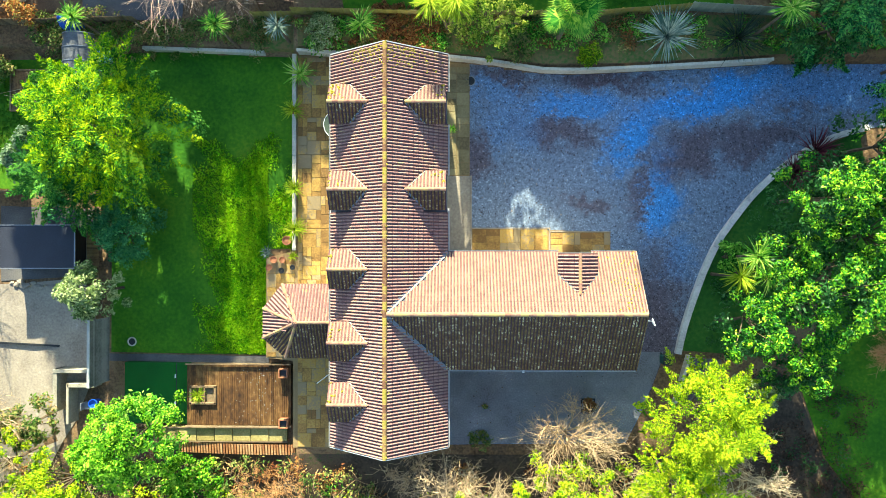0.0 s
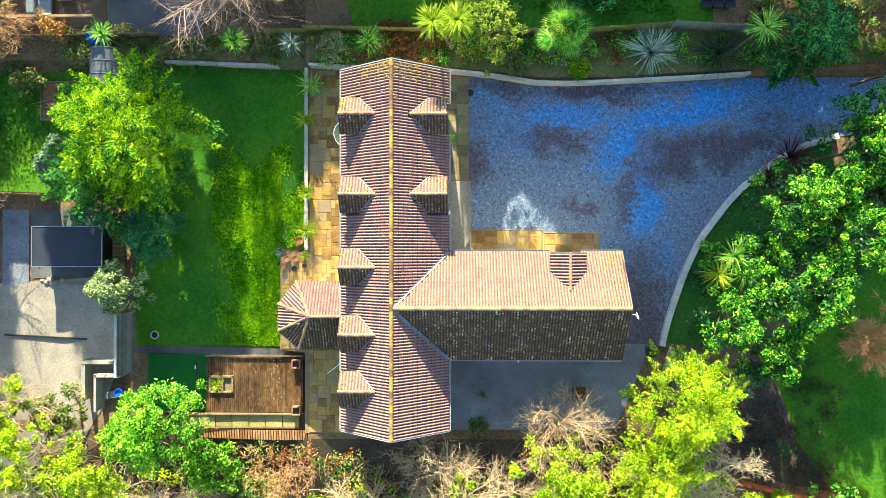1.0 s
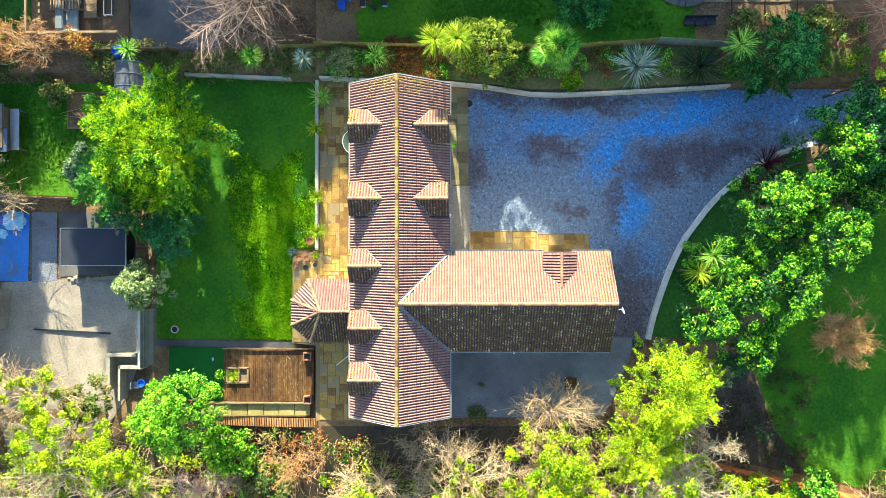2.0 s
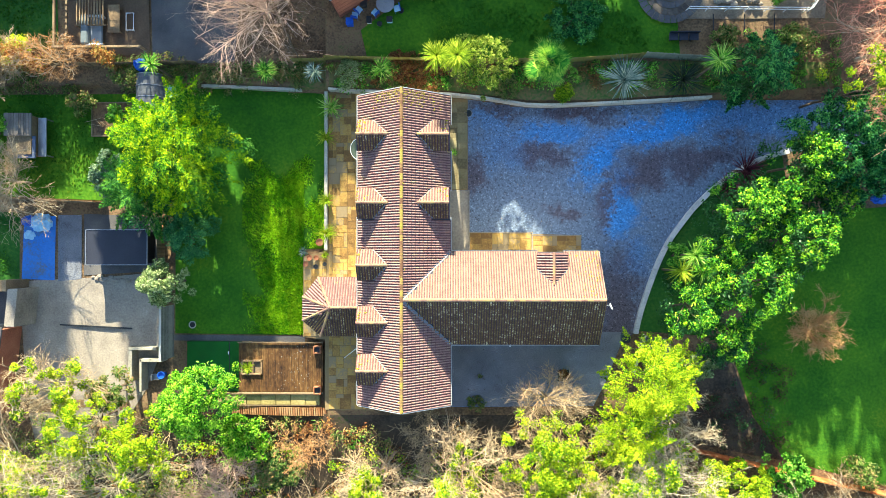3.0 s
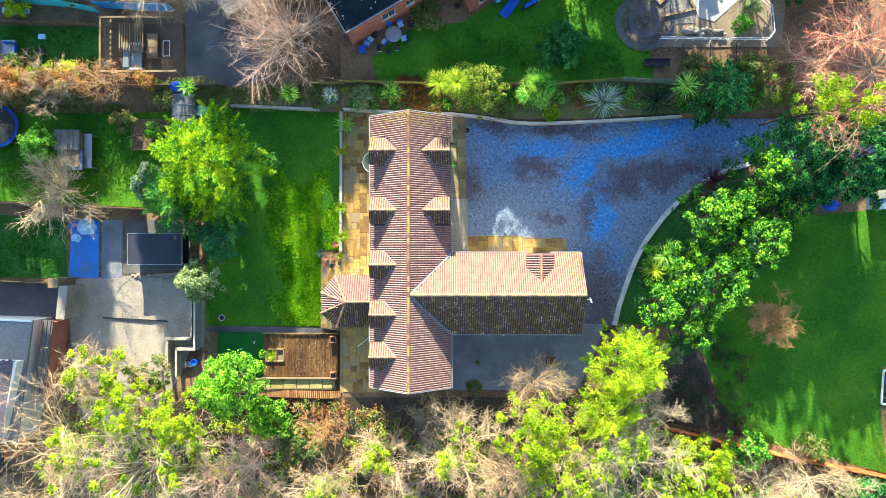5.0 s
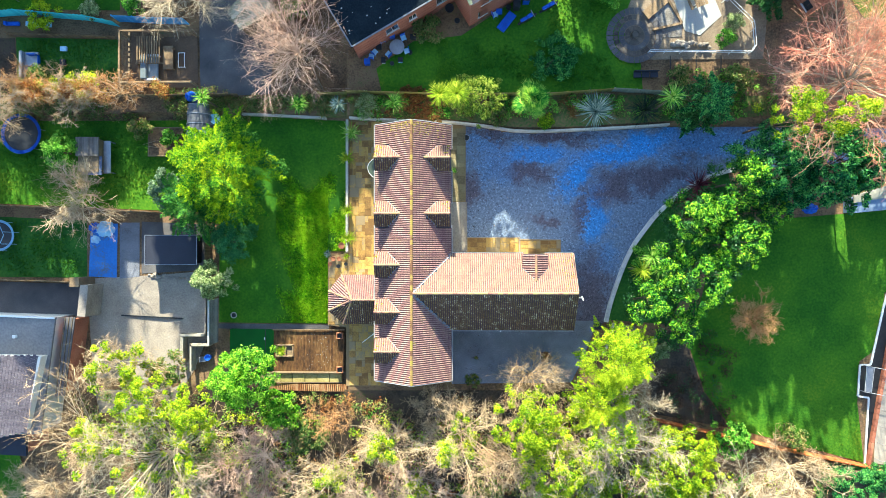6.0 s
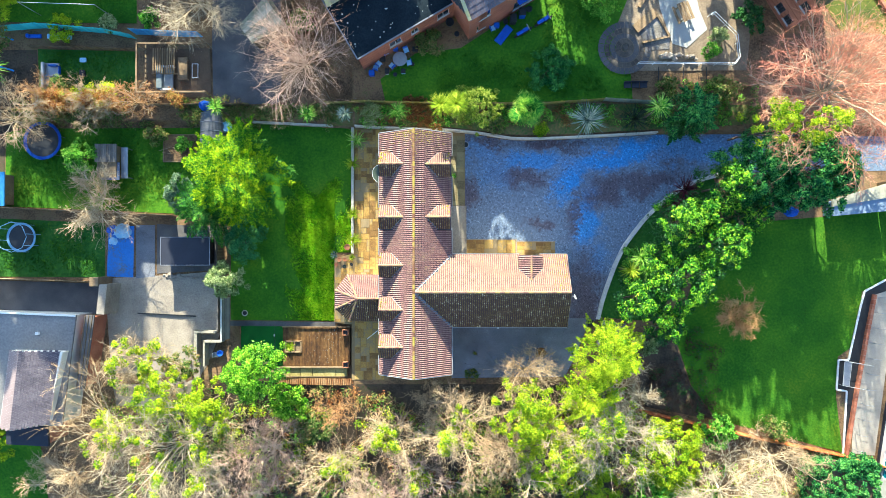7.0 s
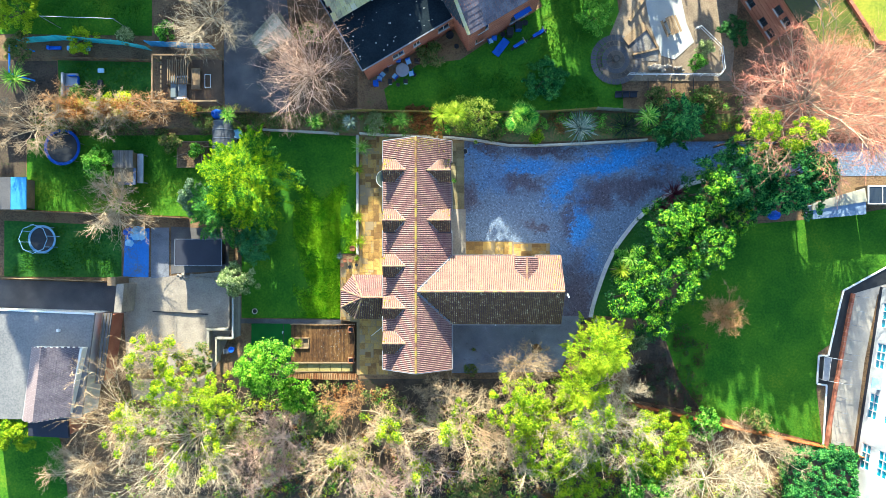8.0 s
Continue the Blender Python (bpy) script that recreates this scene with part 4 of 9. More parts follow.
for i in range(240):
    kind = mrng.choice("WE")
    u = abs(mrng.gauss(0, 1.3)) + 0.12
    v = Y1 - 0.1 - abs(mrng.gauss(0, 0.55))
    if u < HALF:
        moss_at(kind, u, v, RZ - SLOPE * u + 0.06, mrng.uniform(0.025, 0.055))
for i in range(45):
    moss_at("E", mrng.gauss(0, 0.13), mrng.uniform(Y0, Y1), RZ + 0.09, mrng.uniform(0.03, 0.06))
for i in range(110):
    u, v = mrng.uniform(0.1, HALF), WX1 - 0.1 - abs(mrng.gauss(0, 0.9))
    moss_at("N", u, v, RZ - SLOPE * u + 0.06, mrng.uniform(0.025, 0.06))
for kind, c, n in [("W", c, 26 if c > 8 else 8) for c in DORMERS["W"]] + [("E", c, 10) for c in DORMERS["E"]]:
    for i in range(n):
        d = mrng.uniform(0.05, DORMER_W)
        u = 3.25 - abs(mrng.gauss(0, 0.35))
        moss_at(kind, u, c + d, DORMER_R - (DORMER_R - DORMER_E) * d / DORMER_W + 0.07, mrng.uniform(0.03, 0.09))
part("moss", moss, mat("yellow_moss", [(0.15, 0.125, 0.012), (0.29, 0.24, 0.02), (0.42, 0.35, 0.045)], 3, 12, 0.95, 0.3, per="island", spread=0.3), house, "yellow-green moss cushions on the tiles", kind="stuff")

# satellite dish on the wing's gable
dish = part("satellite_dish", rod(bmesh.new(), (WX1 - 0.1, WY - 0.35, 6.55), (WX1 + 0.35, WY - 0.4, 6.75), 0.025), M_STEEL, house, "white satellite dish on a bracket")
bm = bmesh.new()
bmesh.ops.create_uvsphere(bm, u_segments=20, v_segments=12, radius=0.55)
bmesh.ops.delete(bm, geom=[v for v in bm.verts if v.co.z > -0.36], context="VERTS")
bmesh.ops.solidify(bm, geom=bm.faces[:], thickness=0.02)
bmesh.ops.transform(bm, matrix=Matrix.Translation((WX1 + 0.4, WY - 0.45, 6.8)) @ Euler((radians(-70), 0, radians(-70))).to_matrix().to_4x4() @ Matrix.Scale(0.62, 4) @ Matrix.Translation((0, 0, 0.45)), verts=bm.verts)
part("dish_reflector", bm, M_WHITE, dish)

# ---- plants ----


def unit(a):
    return a / np.maximum(np.linalg.norm(a, axis=-1, keepdims=True), 1e-9)


def leaf_quads(rng, c, n, length, width, axis=None, fold=0.25):
    """Pointed leaves at the places c with normals n: an array of (k, 4, 3) corners."""
    k = len(c)
    t = unit(np.cross(n, rng.normal(size=(k, 3)))) if axis is None else unit(axis)
    b = unit(np.cross(n, t))
    s = rng.uniform(0.65, 1.3, (k, 1))
    ln, wd = t * length * s * 0.5, b * width * s * 0.5
    bend = n * (length * fold * s * 0.3)
    return np.stack([c - ln, c + wd + bend, c + ln * 1.1, c - wd + bend], 1)


def blob_leaves(rng, blobs, per, length, width, up=0.35, wild=0.6, low=-0.12):
    """Leaves on the outside of round clumps (x, y, z, r)."""
    bl = np.repeat(np.array(blobs, dtype=float), per, axis=0)
    d = unit(rng.normal(size=(len(bl), 3)))
    d[:, 2] = np.where(d[:, 2] < low, -d[:, 2], d[:, 2])
    r = bl[:, 3:4] * rng.uniform(0.45, 1.12, (len(bl), 1))
    c = bl[:, :3] + d * r
    n = unit(d * 0.7 + rng.normal(size=d.shape) * wild + np.array([0, up * 0.7, up]))
    return leaf_quads(rng, c, n, length, width)


def dome(rng, radius, z0, high, n, r, uneven=0.22, lobes=5):
    """Clumps over an uneven dome that stands at the origin."""
    ph = rng.uniform(0, 6.28, 3)
    out = []
    for i in range(n):
        a = rng.uniform(0, 6.2832)
        edge = radius * (1 + uneven * (0.6 * math.sin(lobes * a + ph[0]) + 0.4 * math.sin((lobes + 3) * a + ph[1]) + 0.3 * math.sin(2 * a + ph[2])))
        q = math.sqrt(rng.uniform(0.0, 1.0))
        rho = q * edge * 0.92
        z = z0 + high * math.sqrt(max(0.0, 1 - q * q)) * rng.uniform(0.72, 1.05) - (rng.uniform(0, 0.5) * high if rng.random() < 0.2 else 0)
        out.append((rho * math.cos(a), rho * math.sin(a), max(0.25, z), r * rng.uniform(0.65, 1.35)))
    return out


def tubes(lines, sides=4):
    """Corner points of tapered tubes along polylines [(points, radii), ...]."""
    out = []
    ang = np.arange(sides) * 2 * np.pi / sides
    ca, sa = np.cos(ang)[None, :, None], np.sin(ang)[None, :, None]
    for p, r in lines:
        p, r = np.asarray(p, float), np.asarray(r, float)
        t = unit(np.gradient(p, axis=0))
        ref = np.where(np.abs(t[:, 2:3]) > 0.9, np.array([[1.0, 0, 0]]), np.array([[0, 0, 1.0]]))
        a = unit(np.cross(t, ref))
        b = np.cross(t, a)
        ringp = p[:, None] + r[:, None, None] * (a[:, None] * ca + b[:, None] * sa)
        nxt = np.roll(ringp, -1, axis=1)
        out.append(np.stack([ringp[:-1], nxt[:-1], nxt[1:], ringp[1:]], 2).reshape(-1, 4, 3))
    return np.concatenate(out)


def bough(rng, p, d, length, r0, r1, n, wobble, lift):
    pts = [np.array(p, float)]
    d = np.array(d, float)
    for i in range(n):
        d = unit(d + rng.normal(size=3) * wobble + np.array([0, 0, lift]))
        pts.append(pts[-1] + d * length / n)
    return np.array(pts), np.linspace(r0, r1, n + 1), d


def branching(rng, height, spread, limbs=8, kids=(8, 7, 4), thick=0.16, rise=(20, 60), fork=0.3, wob=0.17, lift=0.02):
    """Trunk lines and twig lines of a leafless tree of that height and half-width."""
    thick_lines, twig_lines, spurs = [], [], []
    top = height * fork
    tr, rr, _ = bough(rng, (0, 0, -0.3), (rng.normal() * 0.05, rng.normal() * 0.05, 1), top + 0.3, thick, thick * 0.75, 4, 0.05, 0.1)
    thick_lines.append((tr, rr))
    for i in range(limbs):
        a = 6.2832 * (i + rng.uniform(-0.3, 0.3)) / limbs
        e = radians(rng.uniform(*rise))
        d = np.array([math.cos(a) * math.cos(e), math.sin(a) * math.cos(e), math.sin(e)])
        ln = min(spread * rng.uniform(0.75, 1.1) / max(0.25, math.cos(e)), (height - top) * 1.2 / max(0.25, math.sin(e)))
        lp, lr, _ = bough(rng, tr[-1] - np.array([0, 0, rng.uniform(0, top * 0.25)]), d, ln, thick * 0.42, 0.016, 6, wob, lift)
        thick_lines.append((lp, lr))
        for j in range(kids[0]):
            s = rng.uniform(0.12, 0.95)
            k = min(5, int(s * 6))
            q = lp[k] + (lp[k + 1] - lp[k]) * (s * 6 - k)
            dd = unit(unit(lp[k + 1] - lp[k]) + rng.normal(size=3) * 0.62 + np.array([0, 0, 0.1]))
            bl = ln * rng.uniform(0.32, 0.55) * (1.2 - 0.75 * s)
            bp_, br, _ = bough(rng, q, dd, bl, max(0.026, thick * 0.22 * (1.1 - s)), 0.013, 4, wob * 1.2, lift)
            (thick_lines if br[0] > 0.024 else twig_lines).append((bp_, br))
            for m in range(kids[1]):
                s2 = rng.uniform(0.15, 1.0)
                k2 = min(3, int(s2 * 4))
                q2 = bp_[k2] + (bp_[k2 + 1] - bp_[k2]) * (s2 * 4 - k2)
                d2 = unit(unit(bp_[k2 + 1] - bp_[k2]) + rng.normal(size=3) * 0.65)
                tp, tr2, _ = bough(rng, q2, d2, bl * rng.uniform(0.35, 0.7), 0.014, 0.009, 2, 0.12, lift)
                twig_lines.append((tp, tr2))
                for w in range(kids[2]):
                    k3 = rng.integers(1, 3)
                    d3 = unit(unit(tp[k3] - tp[k3 - 1]) + rng.normal(size=3) * 0.75)
                    sp, sr, _ = bough(rng, tp[k3] - (tp[k3] - tp[k3 - 1]) * rng.uniform(0, 0.8), d3, bl * rng.uniform(0.16, 0.36), 0.010, 0.007, 1, 0.1, lift)
                    spurs.append((sp[0], sp[1]))
    return thick_lines, twig_lines, spurs


def limbs_to(rng, blobs, height, thick, count=10):
    lines_ = []
    top = height * 0.35
    tr, rr, _ = bough(rng, (0, 0, -0.3), (0, 0, 1), top + 0.3, thick, thick * 0.7, 4, 0.06, 0.1)
    lines_.append((tr, rr))
    for i in rng.choice(len(blobs), min(count, len(blobs)), replace=False):
        b = np.array(blobs[i][:3])
        m = (tr[-1] + b) / 2 + rng.normal(size=3) * 0.2
        lines_.append((np.array([tr[-1], (tr[-1] + m) / 2, m, b]), np.array([thick * 0.5, thick * 0.38, thick * 0.25, 0.02])))
    return lines_


def plant(name, at, trunk, crown, label, category, group="", crown_name="crown", rz=0.0, scale=1.0):
    """A plant from a trunk mesh and crown meshes, all made round the origin."""
    z = lie(at[0], at[1]) - 0.02
    ob = thing(name, (0, 0, 0), label, category, group)
    if trunk:
        part("trunk", trunk, None, ob)
    for c in crown:
        part(c[0], c[1], None, ob, kind="stuff" if c[0] != "crown" else "")
    ob.matrix_basis = Matrix.LocRotScale((at[0], at[1], z), Euler((0, 0, rz)), (scale, scale, scale))
    return ob


def leafy(name, x, y, radius, height, leaf, label, seed, kind="clump", dens=1.0, size=0.24, category="tree", trunk=True, squash=0.55, clump=0.6, inner=None):
    """A tree or shrub in leaf: clump (rounded clumps), spray (feathery shoots), tuft (open leaf tufts with gaps)."""
    rng = np.random.default_rng(seed)
    z0, high = height * (1 - squash), height * squash
    area = radius * radius
    if kind == "spray":
        base = dome(rng, radius, z0, high, int(13 * area * dens), 0.3, 0.28, 6)
        vs = []
        for bx, by, bz, br in base:
            out = np.array([bx, by, 0.25 * radius + rng.normal() * 0.6])
            d = unit(out + rng.normal(size=3) * 0.5 * radius * 0.6)
            k = 75
            t = rng.uniform(0, 1, (k, 1))
            side = unit(np.cross(d, rng.normal(size=3)))
            w = rng.normal(size=(k, 1)) * 0.21 * (1.05 - t)
            c = np.array([bx, by, bz]) + d * (t - 0.35) * 1.6 + side * w + rng.normal(size=(k, 3)) * 0.06
            ax = unit(d + side * np.sign(w) * 0.7 + rng.normal(size=(k, 3)) * 0.25)
            n = unit(np.cross(np.cross(ax, np.array([0, 0, 1.0])), ax) + rng.normal(size=(k, 3)) * 0.5)
            vs.append(leaf_quads(rng, c, n, size * 1.25, size * 0.42, ax))
        v = np.concatenate(vs)
        blobs = base
    elif kind == "plume":
        base = dome(rng, radius * 0.86, z0, high, int(6.5 * area * dens), 0.3, 0.3, 5)
        vs = []
        for bx, by, bz, br in base:
            rho = math.hypot(bx, by)
            d = unit(np.array([bx / radius, by / radius, 0.28 - 0.25 * rho / radius]) + rng.normal(size=3) * 0.22)
            ln = clump * 3.2 * rng.uniform(0.7, 1.2)
            side = unit(np.cross(d, np.array([0, 0, 1.0]) + rng.normal(size=3) * 0.25))
            up_ = np.cross(side, d)
            k = 150
            t = rng.uniform(0, 1, (k, 1)) ** 0.85
            sg = rng.choice([-1.0, 1.0], (k, 1))
            w = rng.uniform(0, 1, (k, 1)) * (1.08 - t) * 0.3 * ln
            sag = -0.25 * ln * t * t + rng.normal(size=(k, 1)) * 0.05
            c = np.array([bx, by, bz]) + d * (t - 0.45) * ln + d * w * 0.7 + side * sg * w + up_ * sag
            ax = unit(d * 0.8 + side * sg * 0.75 + rng.normal(size=(k, 3)) * 0.2)
            n = unit(up_ + rng.normal(size=(k, 3)) * 0.45 + np.array([0, 0.25, 0.1]))
            vs.append(leaf_quads(rng, c, n, size, size * 0.34, ax))
        v = np.concatenate(vs)
        blobs = base
    else:
        r = clump if kind == "clump" else clump * 0.62
        n = int(area * dens * (4.5 if kind == "clump" else 10) * (0.6 / clump) ** 2) + 6
        blobs = dome(rng, radius - r * 0.6, z0, high - r * 0.5, n, r)
        per = int((190 if kind == "clump" else 70) * (0.24 / size) ** 1.2 * (r / (0.6 if kind == "clump" else 0.37)) ** 2)
        v = blob_leaves(rng, blobs, per, size, size * 0.5, wild=0.6 if kind == "clump" else 0.9)
    crowns = [("crown", quads("crown", v, leaf))]
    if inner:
        # inner clumps fill the gaps; in L_DARK their colour stands for the crown's shade
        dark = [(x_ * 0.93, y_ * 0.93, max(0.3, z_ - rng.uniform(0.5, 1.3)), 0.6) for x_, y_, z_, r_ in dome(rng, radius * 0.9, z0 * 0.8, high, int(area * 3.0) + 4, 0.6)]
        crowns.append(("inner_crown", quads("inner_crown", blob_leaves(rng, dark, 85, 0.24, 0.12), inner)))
    tm = quads("trunk", tubes(limbs_to(rng, blobs, height, 0.05 + 0.03 * radius, 12)), M_BARK) if trunk else None
    return plant(name, (x, y), tm, crowns, label, category)


def bare(x, y, radius, height, twig, label, seed, bark=None, name="bare_tree", ivy=None, ivy_r=0.0, dense=1.0, rise=(18, 62), category="bare tree", fork=0.3, thin=0.78, wob=0.17, keep=0.75, limb=1.0):
    """A leafless tree; limb scales its thick wood, keep is the share of its fine twigs; ivy puts a few leafy clumps on its limbs."""
    rng = np.random.default_rng(seed)
    n = max(6, int(10 * dense))
    thick, twigs, spurs = branching(rng, height, radius, n, (10, 7, 6), 0.05 + 0.014 * radius, rise, fork, wob)
    share = np.random.default_rng(seed + 7000)
    twigs = [(p, r * thin) for p, r in twigs if share.random() < 0.4 + 0.6 * keep]
    tm = quads("trunk", tubes([(p, np.maximum(r * limb, 0.008)) for p, r in thick], 5), bark or M_PALEBARK)
    s = np.array(spurs)
    s = s[share.random(len(s)) < keep]
    ax = s[:, 1] - s[:, 0]
    w = unit(np.cross(ax, rng.normal(size=ax.shape) * 0.5 + np.array([0, 0, 1.0]))) * 0.009 * thin
    fine = np.stack([s[:, 0] - w, s[:, 0] + w, s[:, 1] + w * 0.6, s[:, 1] - w * 0.6], 1)
    crown = [("twig_crown", quads("twig_crown", np.concatenate([tubes(twigs, 3), fine]), twig))]
    if ivy:
        pts = np.concatenate([l[0] for l in thick[1:]])
        pts = pts[np.hypot(pts[:, 0], pts[:, 1]) < ivy_r]
        pick = pts[rng.choice(len(pts), min(len(pts), int(14 * ivy_r) + 6))]
        blobs = [(*q, rng.uniform(0.25, 0.6)) for q in pick]
        crown.append(("ivy", quads("ivy", blob_leaves(rng, blobs, 110, 0.2, 0.11), ivy)))
    return plant(name, (x, y), tm, crown, label, category)


def blades(rng, n, length, width, lo=10, hi=85, droop=1.1, centre=(0, 0, 0)):
    """Arching strap leaves from one point: corner points."""
    a = rng.uniform(0, 6.2832, n)
    e = np.radians(rng.uniform(lo, hi, n))
    ln = length * rng.uniform(0.7, 1.1, n)
    seg = 5
    p = np.zeros((n, seg + 1, 3))
    p[:, 0] = centre
    el = e.copy()
    for k in range(seg):
        st = ln / seg
        p[:, k + 1] = p[:, k] + np.stack([np.cos(a) * np.cos(el), np.sin(a) * np.cos(el), np.sin(el)], 1) * st[:, None]
        el = el - droop * rng.uniform(0.6, 1.3, n) / seg
    side = np.stack([-np.sin(a), np.cos(a), np.zeros(n)], 1)[:, None]
    w = (np.array([0.7, 1.0, 1.0, 0.8, 0.5, 0.06]) * width / 2)[None, :, None]
    l_, r_ = p - side * w, p + side * w
    return np.stack([l_[:, :-1], r_[:, :-1], r_[:, 1:], l_[:, 1:]], 2).reshape(-1, 4, 3)


def rosette(name, x, y, radius, stem, leaf, label, seed, n=90, width=0.07, heads=1, category="plant", lo=5, hi=85, droop=1.0, base=None):
    rng = np.random.default_rng(seed)
    ob = thing(name, (0, 0, 0), label, category)
    lines_ = []
    for h in range(heads):
        c = np.array([0.0, 0.0, stem]) if heads == 1 else np.array([rng.normal() * radius * 0.3, rng.normal() * radius * 0.3, stem * rng.uniform(0.85, 1.15)])
        if stem > 0.3:
            lines_.append((np.array([(0, 0, -0.2), (c[0] * 0.3, c[1] * 0.3, stem * 0.4), (c[0] * 0.7, c[1] * 0.7, stem * 0.75), c]), np.array([0.11, 0.1, 0.08, 0.07])))
        part("leaf_head", quads("leaf_head", blades(rng, n, radius * 1.12, width, lo, hi, droop, c), leaf), None, ob)
    if lines_:
        part("trunk", quads("trunk", tubes(lines_, 6), M_BARK), None, ob)
    ob.matrix_basis = Matrix.Translation((x, y, (lie(x, y) if base is None else base) - 0.02))
    return ob


def fan_palm(x, y, radius, stem, label, seed):
    rng = np.random.default_rng(seed)
    ob = thing("fan_palm", (0, 0, 0), label, "palm")
    part("trunk", quads("trunk", tubes([(np.array([(0, 0, -0.2), (0, 0, stem * 0.5), (0.05, 0, stem)]), np.array([0.16, 0.15, 0.13]))], 7), M_BARK), None, ob)
    stalks = []
    for i in range(26):
        a, e = rng.uniform(0, 6.28), radians(rng.uniform(-10, 88))
        d = np.array([math.cos(a) * math.cos(e), math.sin(a) * math.cos(e), math.sin(e)])
        tip = np.array([0.05, 0, stem]) + d * radius * rng.uniform(0.25, 0.6)
        stalks.append((np.array([(0.05, 0, stem), (0.05 + d[0] * 0.3, d[1] * 0.3, stem + d[2] * 0.35), tip]), np.array([0.025, 0.02, 0.014])))
        side = unit(np.cross(d, [0, 0, 1.0]))
        upn = np.cross(side, d)
        qs = []
        for b in np.linspace(-1.9, 1.9, 22):
            ax = unit(d * math.cos(b) + side * math.sin(b) - upn * 0.15)
            ln = radius * 0.5 * (1 - 0.18 * abs(b) / 1.9)
            wv = unit(np.cross(ax, upn)) * 0.035
            m, t = tip + ax * ln * 0.6, tip + ax * ln - upn * 0.12 * ln
            qs += [[tip - wv * 0.3, tip + wv * 0.3, m + wv, m - wv], [m - wv, m + wv, t + wv * 0.1, t - wv * 0.1]]
        part("frond", quads("frond", np.array(qs), L_PALM), None, ob)
    part("stalk", quads("stalk", tubes(stalks, 3), L_PALM), None, ob, kind="stuff")
    ob.matrix_basis = Matrix.Translation((x, y, lie(x, y)))
    return ob


def hedge(name, poly_c, sx, sy, h, leaf, label, seed, rz=0.0, size=0.2):
    rng = np.random.default_rng(seed)
    n = int((sx * sy * 1.2 + (sx + sy) * h * 1.2) * 6.0)
    blobs = []
    for i in range(n):
        if rng.random() < 0.55:
            b = (rng.uniform(-sx / 2, sx / 2), rng.uniform(-sy / 2, sy / 2), h - 0.3 + rng.normal() * 0.08)
        else:
            s = rng.choice([-1, 1])
            b = (rng.uniform(-sx / 2, sx / 2), s * (sy / 2 - 0.2), rng.uniform(0.2, h - 0.3)) if rng.random() < sx / (sx + sy) else (s * (sx / 2 - 0.2), rng.uniform(-sy / 2, sy / 2), rng.uniform(0.2, h - 0.3))
        blobs.append((*b, 0.3))
    ob = plant(name, poly_c, None, [("crown", quads("crown", blob_leaves(rng, blobs, 75, size * 0.75, size * 0.45), leaf))], label, "hedge", rz=rz)
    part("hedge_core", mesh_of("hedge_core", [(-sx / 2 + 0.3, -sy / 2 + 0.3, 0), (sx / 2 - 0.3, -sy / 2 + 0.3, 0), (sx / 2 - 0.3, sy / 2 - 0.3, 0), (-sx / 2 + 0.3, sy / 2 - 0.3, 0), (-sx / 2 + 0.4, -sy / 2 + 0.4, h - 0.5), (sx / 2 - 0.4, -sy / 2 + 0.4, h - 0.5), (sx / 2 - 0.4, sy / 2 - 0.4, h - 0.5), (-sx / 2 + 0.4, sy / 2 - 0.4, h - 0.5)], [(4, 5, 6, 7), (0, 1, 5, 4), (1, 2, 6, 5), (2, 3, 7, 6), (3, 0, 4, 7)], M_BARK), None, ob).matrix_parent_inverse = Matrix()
    return ob


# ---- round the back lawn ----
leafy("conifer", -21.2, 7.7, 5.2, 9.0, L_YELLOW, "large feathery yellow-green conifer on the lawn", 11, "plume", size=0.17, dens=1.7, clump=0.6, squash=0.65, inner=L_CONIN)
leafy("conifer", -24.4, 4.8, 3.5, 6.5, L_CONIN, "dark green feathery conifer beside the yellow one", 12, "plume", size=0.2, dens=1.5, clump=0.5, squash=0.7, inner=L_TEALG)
leafy("shrub", -27.9, 6.3, 2.0, 3.6, L_SAGE, "grey-green shrub beside the conifer", 13, "clump", category='shrub', clump=0.45)
leafy("shrub", -21.4, 1.4, 2.2, 4.0, L_TEALG, "rounded dark blue-green evergreen shrub", 14, "clump", category='shrub', squash=0.8, size=0.16, clump=0.4, dens=1.3)
leafy("tree", -22.5, -2.3, 2.1, 6.2, L_OLIVE, "pale grey-green olive-like tree by the yard", 15, "clump", clump=0.4, size=0.2)
leafy("tree", -19.0, -10.9, 3.1, 10.0, L_SPRING, "bright spring-green broadleaved tree beside the deck", 16, "tuft", size=0.19, dens=1.3, inner=L_GREEN)
leafy("shrub", -16.7, -14.5, 2.2, 4.5, L_SPRING, "bright green shrub at the wood's edge", 17, "tuft", category='shrub', dens=1.1)
leafy("shrub", -27.7, -11.0, 2.0, 4.5, L_BRAMBLE, "twiggy green and brown shrub by the yard wall", 18, "tuft", category='shrub')
# ---- the wood below the house ----
bare(-30.8, -10.7, 3.4, 13.0, M_TANTWIG, "leafless pale tree with yellow-green ivy", 19, ivy=L_LIME, ivy_r=3.0)
leafy("tree", -28.7, -13.3, 2.8, 9.0, L_LIME, "yellow-green leafy tree in the wood", 20, "tuft", size=0.17)
leafy("tree", -24.1, -14.3, 2.7, 8.0, L_LIME, "yellow-green leafy tree in the wood", 21, "tuft", dens=0.8, size=0.17)
bare(-33.4, -17.3, 4.4, 14.0, M_TANTWIG, "tall leafless pale-barked tree with ivy", 22, ivy=L_LIME, ivy_r=3.0, dense=1.4)
bare(-26.7, -18.5, 5.9, 16.0, M_PALEBARK, "tall leafless tree with pale spreading limbs", 23, ivy=L_LIME, ivy_r=4.5, dense=1.5)
